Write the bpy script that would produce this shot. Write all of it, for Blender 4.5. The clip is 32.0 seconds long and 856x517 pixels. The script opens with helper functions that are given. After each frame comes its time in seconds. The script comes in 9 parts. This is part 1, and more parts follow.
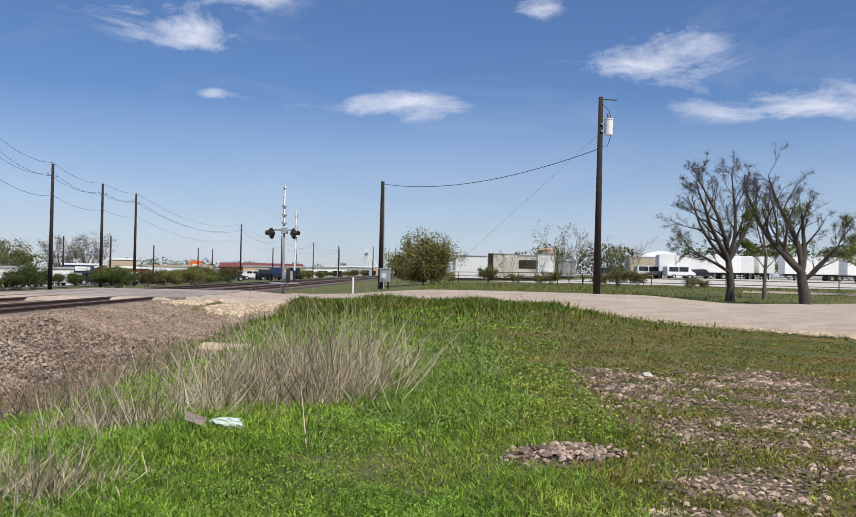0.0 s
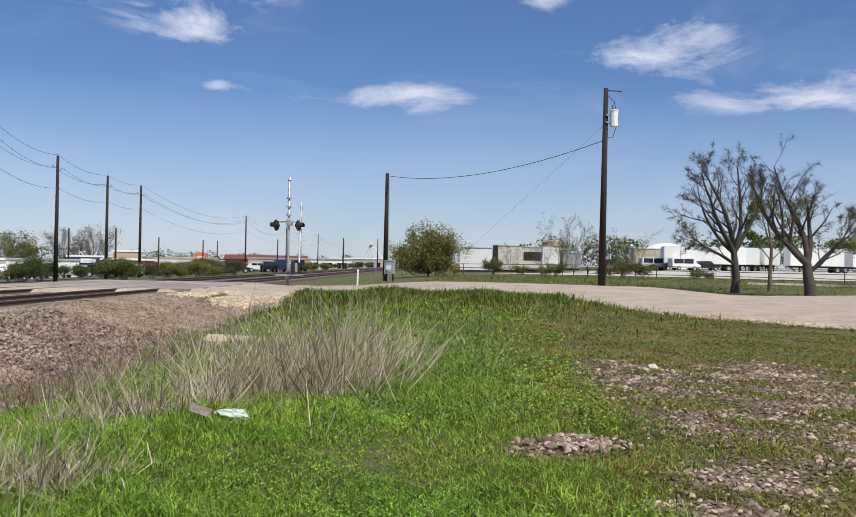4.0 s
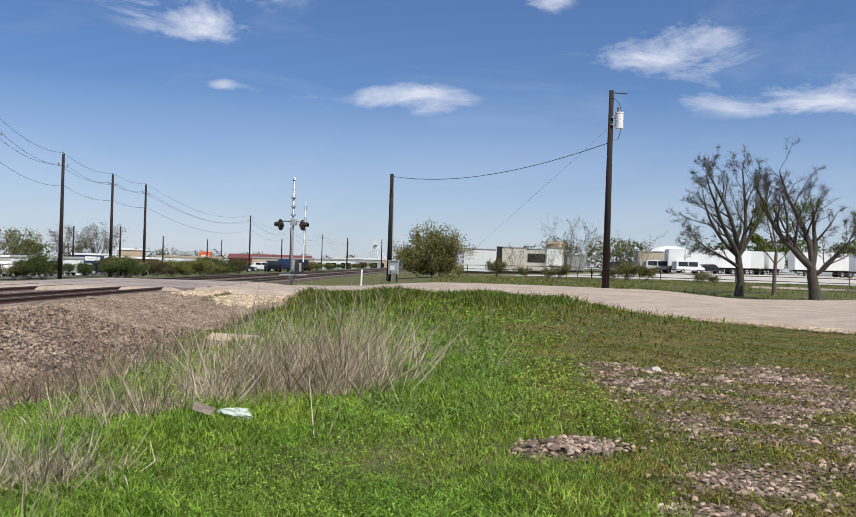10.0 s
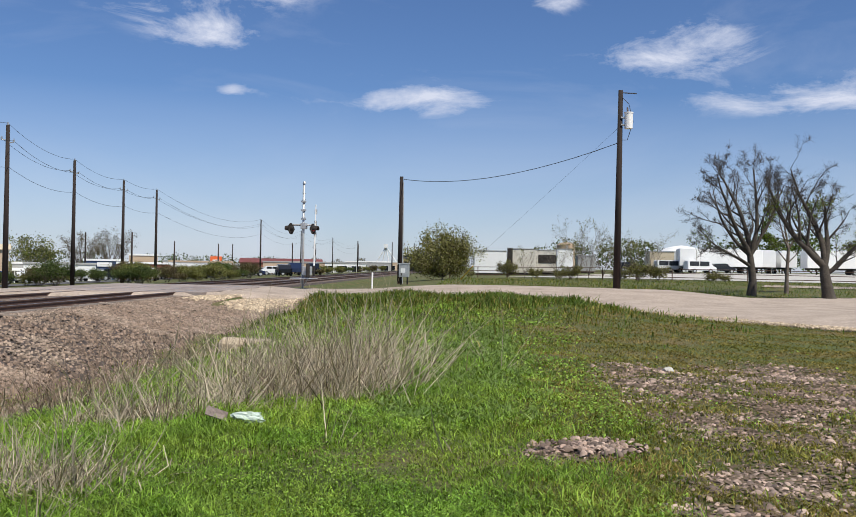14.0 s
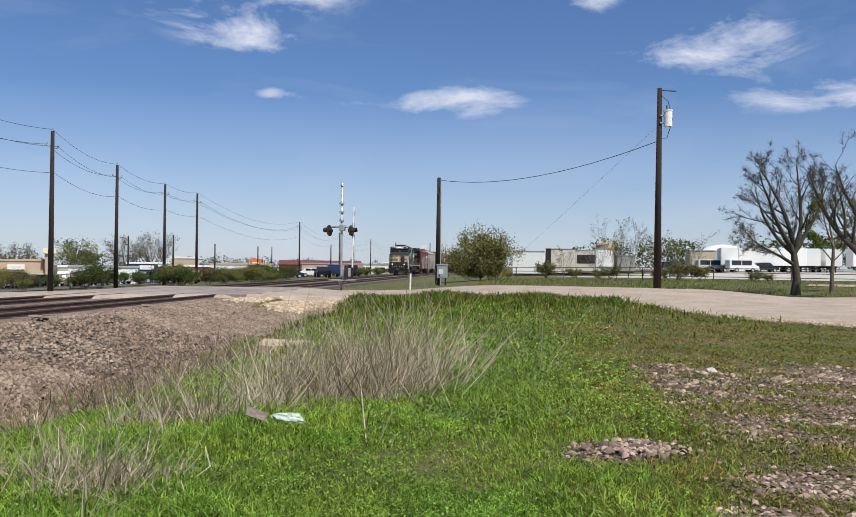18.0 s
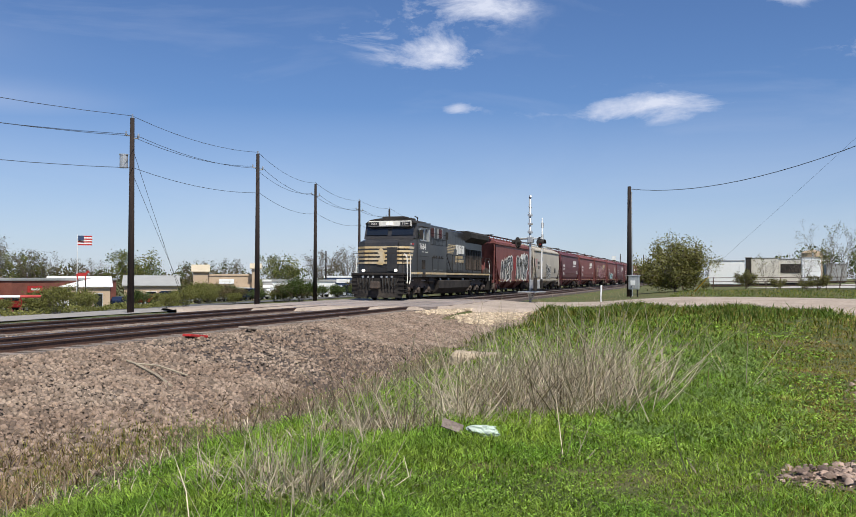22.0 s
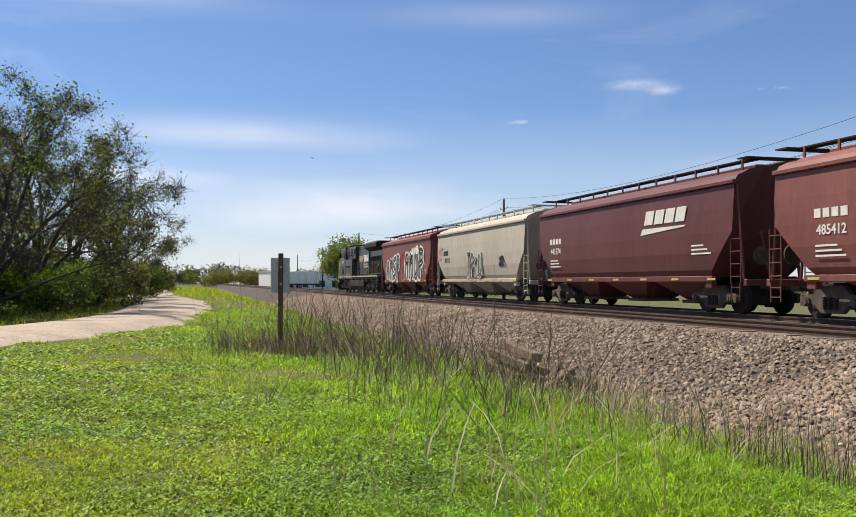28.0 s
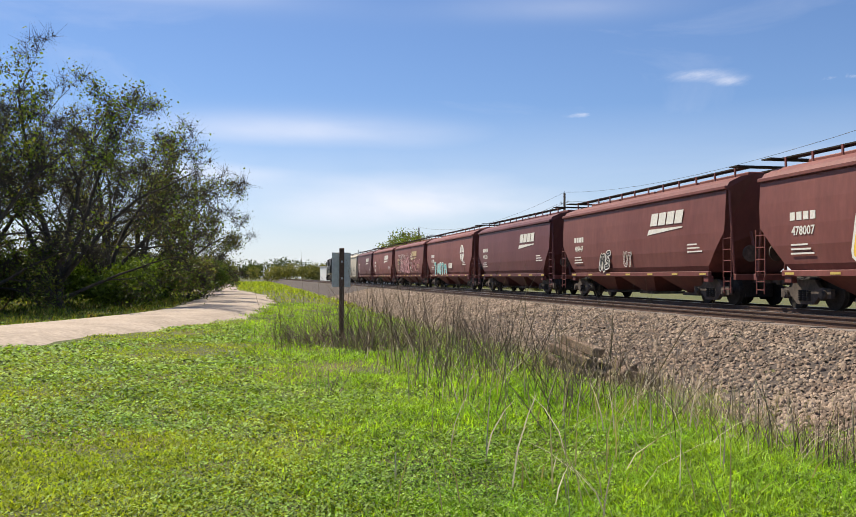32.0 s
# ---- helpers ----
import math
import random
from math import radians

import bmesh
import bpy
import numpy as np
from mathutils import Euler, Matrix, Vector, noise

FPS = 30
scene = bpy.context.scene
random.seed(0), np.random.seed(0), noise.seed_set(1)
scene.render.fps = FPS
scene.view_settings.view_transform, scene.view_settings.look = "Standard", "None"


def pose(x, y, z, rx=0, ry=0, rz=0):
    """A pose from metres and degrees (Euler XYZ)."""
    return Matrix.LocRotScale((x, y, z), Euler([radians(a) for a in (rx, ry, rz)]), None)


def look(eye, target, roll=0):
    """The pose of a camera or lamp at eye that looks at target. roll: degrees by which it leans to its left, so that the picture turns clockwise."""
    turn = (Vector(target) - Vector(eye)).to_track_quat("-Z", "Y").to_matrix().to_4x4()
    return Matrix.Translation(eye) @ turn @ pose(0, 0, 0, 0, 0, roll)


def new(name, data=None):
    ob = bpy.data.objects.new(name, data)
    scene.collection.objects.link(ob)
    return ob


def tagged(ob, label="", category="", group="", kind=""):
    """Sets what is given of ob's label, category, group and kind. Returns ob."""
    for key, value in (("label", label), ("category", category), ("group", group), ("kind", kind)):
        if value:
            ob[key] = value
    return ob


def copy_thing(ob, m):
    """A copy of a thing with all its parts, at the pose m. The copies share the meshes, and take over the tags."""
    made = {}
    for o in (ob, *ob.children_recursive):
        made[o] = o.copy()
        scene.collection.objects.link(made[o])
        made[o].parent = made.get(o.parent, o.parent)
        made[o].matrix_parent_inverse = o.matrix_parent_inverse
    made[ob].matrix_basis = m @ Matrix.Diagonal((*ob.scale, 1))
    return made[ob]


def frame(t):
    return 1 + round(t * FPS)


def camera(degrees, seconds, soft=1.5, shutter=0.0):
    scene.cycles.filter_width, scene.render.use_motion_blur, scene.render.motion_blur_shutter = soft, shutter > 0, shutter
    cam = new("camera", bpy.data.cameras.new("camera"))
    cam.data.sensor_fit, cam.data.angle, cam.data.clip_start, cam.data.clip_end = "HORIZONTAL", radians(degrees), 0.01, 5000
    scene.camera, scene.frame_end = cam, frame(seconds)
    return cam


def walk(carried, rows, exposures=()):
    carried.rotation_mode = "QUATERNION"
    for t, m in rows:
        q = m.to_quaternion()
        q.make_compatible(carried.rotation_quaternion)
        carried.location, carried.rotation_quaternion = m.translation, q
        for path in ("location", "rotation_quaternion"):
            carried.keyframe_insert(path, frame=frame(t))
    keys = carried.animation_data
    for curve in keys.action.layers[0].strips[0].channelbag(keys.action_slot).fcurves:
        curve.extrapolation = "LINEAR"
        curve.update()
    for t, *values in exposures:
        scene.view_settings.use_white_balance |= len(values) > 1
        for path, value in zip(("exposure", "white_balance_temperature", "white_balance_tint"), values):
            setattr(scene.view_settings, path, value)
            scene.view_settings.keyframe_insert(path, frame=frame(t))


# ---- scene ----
cam = camera(51.77, 32.0, soft=0.9)
# seconds, x, y, z, yaw, pitch, roll
PATH = [
    (0.0, 0.021, -0.084, 1.265, 1.32, 0.86, -1.10),
    (0.5, 0.020, -0.083, 1.261, 1.46, 0.73, -1.25),
    (1.0, 0.020, -0.074, 1.262, 1.59, 0.62, -1.34),
    (1.5, 0.018, -0.072, 1.258, 1.69, 0.54, -1.44),
    (2.0, 0.014, -0.070, 1.257, 1.70, 0.49, -1.45),
    (2.5, 0.017, -0.067, 1.259, 1.71, 0.43, -1.33),
    (3.0, 0.018, -0.062, 1.258, 1.67, 0.41, -1.21),
    (3.5, 0.017, -0.062, 1.260, 1.65, 0.37, -1.11),
    (5.5, 0.021, -0.068, 1.258, 1.60, 0.28, -1.06),
    (6.0, 0.020, -0.077, 1.261, 1.57, 0.32, -1.10),
    (6.5, 0.023, -0.072, 1.260, 1.50, 0.42, -1.21),
    (7.0, 0.019, -0.073, 1.262, 1.48, 0.51, -1.31),
    (7.5, 0.020, -0.071, 1.261, 1.56, 0.60, -1.43),
    (8.0, 0.016, -0.071, 1.262, 1.69, 0.64, -1.51),
    (8.5, 0.014, -0.066, 1.260, 1.84, 0.63, -1.55),
    (9.0, 0.014, -0.060, 1.261, 1.95, 0.55, -1.52),
    (9.5, 0.012, -0.057, 1.258, 1.93, 0.48, -1.58),
    (10.0, 0.014, -0.063, 1.258, 1.87, 0.38, -1.57),
    (10.5, 0.017, -0.066, 1.259, 1.82, 0.32, -1.36),
    (11.0, 0.017, -0.064, 1.259, 1.79, 0.34, -1.23),
    (11.5, 0.016, -0.070, 1.258, 1.81, 0.40, -1.14),
    (12.0, 0.017, -0.068, 1.260, 1.89, 0.45, -1.01),
    (12.5, 0.013, -0.067, 1.260, 2.00, 0.51, -0.99),
    (13.0, 0.014, -0.068, 1.258, 2.16, 0.52, -0.97),
    (13.5, 0.014, -0.061, 1.257, 2.36, 0.52, -0.96),
    (15.5, 0.014, -0.059, 1.258, 3.12, 0.52, -0.97),
    (16.0, 0.013, -0.049, 1.256, 3.33, 0.54, -0.91),
    (16.5, 0.013, -0.052, 1.256, 3.62, 0.56, -0.80),
    (17.0, 0.010, -0.051, 1.259, 4.00, 0.57, -0.75),
    (17.5, 0.010, -0.050, 1.256, 4.44, 0.57, -0.67),
    (18.0, 0.008, -0.039, 1.255, 5.02, 0.55, -0.60),
    (18.5, 0.004, -0.034, 1.253, 5.67, 0.54, -0.55),
    (19.0, 0.003, -0.033, 1.257, 6.43, 0.52, -0.50),
    (19.5, 0.001, -0.019, 1.251, 7.35, 0.58, -0.51),
    (20.0, -0.003, -0.011, 1.252, 8.39, 0.65, -0.52),
    (20.5, -0.007, -0.003, 1.250, 9.62, 0.75, -0.44),
    (21.0, -0.013, 0.010, 1.250, 11.39, 0.92, -0.23),
    (21.5, -0.028, 0.023, 1.249, 13.79, 1.09, -0.12),
    (22.0, -0.059, 0.036, 1.250, 17.19, 1.26, -0.11),
    (22.5, -0.078, 0.061, 1.255, 23.32, 1.53, 0.44),
    (23.0, -0.130, 0.161, 1.240, 31.53, 1.91, 0.63),
    (23.5, -0.082, 0.167, 1.263, 45.44, 2.26, 0.79),
    (24.0, -0.139, 0.101, 1.316, 69.33, 2.31, -0.12),
    (24.5, -0.076, 0.099, 1.325, 98.68, 2.40, 0.46),
    (26.5, 0.100, 0.027, 0.943, 156.53, 1.77, -0.10),
    (27.0, 0.100, 0.027, 0.943, 160.18, 1.67, -0.10),
    (27.5, 0.100, 0.027, 0.943, 162.71, 1.61, -0.10),
    (28.0, 0.100, 0.027, 0.943, 164.76, 1.56, -0.10),
    (28.5, 0.100, 0.027, 0.943, 166.34, 1.51, -0.10),
    (29.0, 0.100, 0.027, 0.943, 167.51, 1.48, -0.10),
    (29.5, 0.100, 0.027, 0.943, 168.28, 1.45, -0.10),
    (30.0, 0.100, 0.027, 0.943, 168.69, 1.41, -0.10),
    (30.5, 0.100, 0.027, 0.943, 168.84, 1.38, -0.10),
    (31.0, 0.100, 0.027, 0.943, 168.89, 1.30, -0.10),
    (31.5, 0.100, 0.027, 0.943, 168.84, 1.23, -0.10),
    (32.0, 0.100, 0.027, 0.943, 168.65, 1.20, -0.10),
]
walk(cam, [(t, pose(x, y, z, 90 + pitch, roll, yaw)) for t, x, y, z, yaw, pitch, roll in PATH], exposures=[(0, 0.0, 6250, 10), (20, 0.0, 6250, 10), (22.5, 0.05, 6200, 10), (23.3, 0.03, 6250, 10), (24, 0.4, 6400, 10), (24.5, 0.5, 6550, 10), (26.5, 0.36, 6800, 10), (28, 0.36, 6850, 10), (32, 0.42, 6850, 10)])

# ---- world, sun, exposure ----
world = bpy.data.worlds.new("sky")
scene.world = world
world.use_nodes = True
SUN_AZ, SUN_EL = 140.0, 57.0   # degrees clockwise from +y, degrees up


def build_sky():
    nt = world.node_tree
    nt.nodes.clear()
    N = nt.nodes.new
    L = nt.links.new
    out = N("ShaderNodeOutputWorld")
    bg = N("ShaderNodeBackground")
    bg.inputs["Strength"].default_value = 0.075
    sky = N("ShaderNodeTexSky")
    sky.sky_type = "NISHITA"
    sky.sun_disc = False
    sky.sun_elevation = radians(SUN_EL)
    sky.sun_rotation = radians(SUN_AZ)
    sky.air_density, sky.dust_density, sky.ozone_density = 1.0, 0.25, 3.5
    tc = N("ShaderNodeTexCoord")

    # clouds: wind-drawn wisps, gathered round a few directions
    def math_node(op, a, b=None):
        n = N("ShaderNodeMath")
        n.operation = op
        for i, v in enumerate((a, b)):
            if v is None:
                continue
            if isinstance(v, (int, float)):
                n.inputs[i].default_value = v
            else:
                L(v, n.inputs[i])
        return n.outputs[0]

    def noise_at(scale, detail, rough, stretch, dist=0.0):
        mp = N("ShaderNodeMapping")
        mp.inputs["Scale"].default_value = stretch
        L(tc.outputs["Generated"], mp.inputs["Vector"])
        n = N("ShaderNodeTexNoise")
        n.inputs["Scale"].default_value = scale
        n.inputs["Detail"].default_value = detail
        n.inputs["Roughness"].default_value = rough
        n.inputs["Distortion"].default_value = dist
        L(mp.outputs[0], n.inputs["Vector"])
        return n.outputs["Fac"]

    puffs = noise_at(10.0, 10.0, 0.66, (1, 1, 2.4), 0.45)
    veil = noise_at(3.0, 7.0, 0.6, (1, 1, 3.2), 0.8)
    sheets = noise_at(2.6, 6.0, 0.5, (1, 1, 3.5), 0.3)
    gathered = {True: None, False: None}
    for az, el, wide, high, gain, thin in [c + (False,) for c in CLOUDS] + [c + (True,) for c in VEILS]:
        a, e = radians(az), radians(el)
        d = Vector((-math.sin(a) * math.cos(e), math.cos(a) * math.cos(e), math.sin(e)))
        u = Vector((math.cos(a), math.sin(a), 0))
        v = u.cross(d) * -1

        def dot(vec):
            n = N("ShaderNodeVectorMath")
            n.operation = "DOT_PRODUCT"
            L(tc.outputs["Generated"], n.inputs[0])
            n.inputs[1].default_value = vec
            return n.outputs["Value"]
        p = math_node("DIVIDE", dot(u), math.sin(radians(wide)))
        q = math_node("DIVIDE", dot(v), math.sin(radians(high)))
        r2 = math_node("ADD", math_node("MULTIPLY", p, p), math_node("MULTIPLY", q, q))
        front = math_node("GREATER_THAN", dot(d), 0.3)
        g = math_node("MULTIPLY", math_node("MULTIPLY", math_node("EXPONENT", math_node("MULTIPLY", r2, -1.0)), front), gain)
        gathered[thin] = g if gathered[thin] is None else math_node("ADD", gathered[thin], g)
    total = gathered[False]
    smear = math_node("MULTIPLY", gathered[True], math_node("ADD", math_node("MULTIPLY", sheets, 1.7), -0.3))
    shape = math_node("SUBTRACT", math_node("ADD", total, math_node("MULTIPLY", puffs, 2.9)), 1.68)
    mr = N("ShaderNodeMapRange")
    mr.inputs["From Min"].default_value, mr.inputs["From Max"].default_value = 0.0, 0.8
    L(shape, mr.inputs["Value"])
    within = N("ShaderNodeMapRange")
    within.inputs["From Min"].default_value, within.inputs["From Max"].default_value = 0.04, 0.3
    L(total, within.inputs["Value"])
    crisp = math_node("MULTIPLY", mr.outputs[0], within.outputs[0])
    mv = N("ShaderNodeMapRange")
    mv.inputs["From Min"].default_value, mv.inputs["From Max"].default_value = 0.52, 0.85
    mv.inputs["To Max"].default_value = 0.22
    L(veil, mv.inputs["Value"])
    cover = math_node("MAXIMUM", math_node("MAXIMUM", math_node("MULTIPLY", crisp, 0.95), mv.outputs[0]), math_node("MINIMUM", smear, 0.85))
    # pale band of high haze towards the skyline
    sep = N("ShaderNodeSeparateXYZ")
    L(tc.outputs["Generated"], sep.inputs[0])
    hz = N("ShaderNodeMapRange")
    hz.inputs["From Min"].default_value, hz.inputs["From Max"].default_value = 0.19, 0.0
    hz.inputs["To Max"].default_value = 0.62
    L(sep.outputs["Z"], hz.inputs["Value"])
    cover = math_node("MAXIMUM", cover, math_node("MULTIPLY", hz.outputs[0], math_node("ADD", math_node("MULTIPLY", veil, 0.9), 0.35)))
    mix = N("ShaderNodeMix")
    mix.data_type = "RGBA"
    L(cover, mix.inputs["Factor"])
    tint = N("ShaderNodeMix")
    tint.data_type, tint.blend_type = "RGBA", "MULTIPLY"
    tint.inputs["Factor"].default_value = 1.0
    tint.inputs["B"].default_value = (0.86, 1.0, 1.26, 1)
    L(sky.outputs[0], tint.inputs["A"])
    L(tint.outputs["Result"], mix.inputs["A"])
    mix.inputs["B"].default_value = (9.7, 10.0, 11.3, 1)
    L(mix.outputs["Result"], bg.inputs["Color"])
    L(bg.outputs[0], out.inputs["Surface"])


# azimuth (left of +y), elevation, half width, half height, weight
CLOUDS = [(15.2, 10.9, 1.2, 0.4, 0.75), (3.4, 10.9, 4.6, 1.05, 0.85), (12.5, 10.5, 3, 1, 0.1), (-13.0, 13.6, 4.4, 1.6, 0.78),
          (16.4, 14.4, 3.4, 1.0, 0.8), (14.6, 17.2, 3.8, 1.3, 0.74), (21.0, 15.5, 3.0, 1.0, 0.3), (-23.5, 10.6, 8.0, 1.1, 0.85), (-5.5, 17.0, 1.6, 0.9, 0.6),
          (151.5, 12.4, 2.2, 0.4, 0.22), (149.6, 11.9, 1.2, 0.3, 0.26), (158.5, 10.2, 1.2, 0.3, 0.4), (143.5, 11.6, 1.4, 0.3, 0.42)]
# broad thin veils, in the same terms
VEILS = [(60, 13.6, 11, 2.0, 0.8), (47, 10.5, 8, 1.0, 0.5), (82, 17, 9, 1.6, 0.5), (98, 13, 5, 2.6, 0.55), (118, 12, 12, 2.0, 0.4), (170, 4.6, 11, 2.1, 1.25), (176, 9.4, 9, 1.0, 0.85), (183, 6.6, 6, 0.7, 0.8), (187, 17.5, 9, 0.9, 0.5), (161, 17, 6, 0.8, 0.4), (145, 7, 10, 1.0, 0.4)]
build_sky()

sun = new("sun", bpy.data.lights.new("sun", "SUN"))
sun.data.energy = 5.4
sun.data.angle = radians(0.55)
sun.data.color = (1.0, 0.93, 0.79)
SUN_DIR = Vector((math.sin(radians(SUN_AZ)) * math.cos(radians(SUN_EL)), math.cos(radians(SUN_AZ)) * math.cos(radians(SUN_EL)), math.sin(radians(SUN_EL))))
sun.matrix_world = look(SUN_DIR * 60, (0, 0, 0))


# ---- materials ----
def material(name, base, rough=0.7, metal=0.0, vary=0.25, scale=3.0, fine=40.0, bump=0.0, second=None, mixat=0.55, soft=0.15, translucent=0.0, island=0.0, spec=0.5, coords="Object", per_object=0.0, noise_stretch=None):
    """Base colour, broken by a broad and a fine noise; second: another colour that the broad noise brings in."""
    m = bpy.data.materials.new(name)
    m.use_nodes = True
    nt = m.node_tree
    N, L = nt.nodes.new, nt.links.new
    b = nt.nodes["Principled BSDF"]
    b.inputs["Roughness"].default_value = rough
    b.inputs["Metallic"].default_value = metal
    b.inputs["Specular IOR Level"].default_value = spec
    tc = N("ShaderNodeTexCoord")
    src = tc.outputs[coords]
    if noise_stretch:
        mp = N("ShaderNodeMapping")
        mp.inputs["Scale"].default_value = noise_stretch
        L(src, mp.inputs["Vector"])
        src = mp.outputs[0]
    n1, n2 = N("ShaderNodeTexNoise"), N("ShaderNodeTexNoise")
    for n, s, d in ((n1, scale, 5.0), (n2, fine, 4.0)):
        n.inputs["Scale"].default_value = s
        n.inputs["Detail"].default_value = d
        n.inputs["Roughness"].default_value = 0.6
        L(src, n.inputs["Vector"])
    ramp = N("ShaderNodeMapRange")
    ramp.inputs["From Min"].default_value, ramp.inputs["From Max"].default_value = mixat - soft, mixat + soft
    L(n1.outputs["Fac"], ramp.inputs["Value"])
    mix = N("ShaderNodeMix")
    mix.data_type = "RGBA"
    mix.inputs["A"].default_value = (*base, 1)
    mix.inputs["B"].default_value = (*(second or [min(1, c * (1 + vary)) for c in base]), 1)
    L(ramp.outputs[0], mix.inputs["Factor"])
    hsv = N("ShaderNodeHueSaturation")
    L(mix.outputs["Result"], hsv.inputs["Color"])
    val = N("ShaderNodeMapRange")
    val.inputs["From Min"].default_value, val.inputs["From Max"].default_value = 0.3, 0.7
    val.inputs["To Min"].default_value, val.inputs["To Max"].default_value = 1 - vary, 1 + vary
    L(n2.outputs["Fac"], val.inputs["Value"])
    last = val.outputs[0]
    for amount, node, sock in ((island, "ShaderNodeNewGeometry", "Random Per Island"), (per_object, "ShaderNodeObjectInfo", "Random")):
        if amount:
            g = N(node)
            r = N("ShaderNodeMapRange")
            r.inputs["To Min"].default_value, r.inputs["To Max"].default_value = 1 - amount, 1 + amount
            L(g.outputs[sock], r.inputs["Value"])
            k = N("ShaderNodeMath")
            k.operation = "MULTIPLY"
            L(last, k.inputs[0])
            L(r.outputs[0], k.inputs[1])
            last = k.outputs[0]
    L(last, hsv.inputs["Value"])
    L(hsv.outputs[0], b.inputs["Base Color"])
    if bump:
        bp = N("ShaderNodeBump")
        bp.inputs["Strength"].default_value = min(1.0, bump)
        bp.inputs["Distance"].default_value = 0.02
        L(n2.outputs["Fac"], bp.inputs["Height"])
        L(bp.outputs[0], b.inputs["Normal"])
    if translucent:
        tr = N("ShaderNodeBsdfTranslucent")
        warm = N("ShaderNodeMix")
        warm.data_type, warm.blend_type = "RGBA", "MULTIPLY"
        warm.inputs["Factor"].default_value = 1.0
        warm.inputs["B"].default_value = (1.55, 1.5, 0.5, 1)
        L(hsv.outputs[0], warm.inputs["A"])
        L(warm.outputs["Result"], tr.inputs["Color"])
        ms = N("ShaderNodeMixShader")
        ms.inputs[0].default_value = translucent
        L(b.outputs[0], ms.inputs[1])
        L(tr.outputs[0], ms.inputs[2])
        L(ms.outputs[0], nt.nodes["Material Output"].inputs["Surface"])
    return m


M = {}


def mats(**kw):
    for k, v in kw.items():
        base = v.pop("base")
        M[k] = material(k, base, **v)


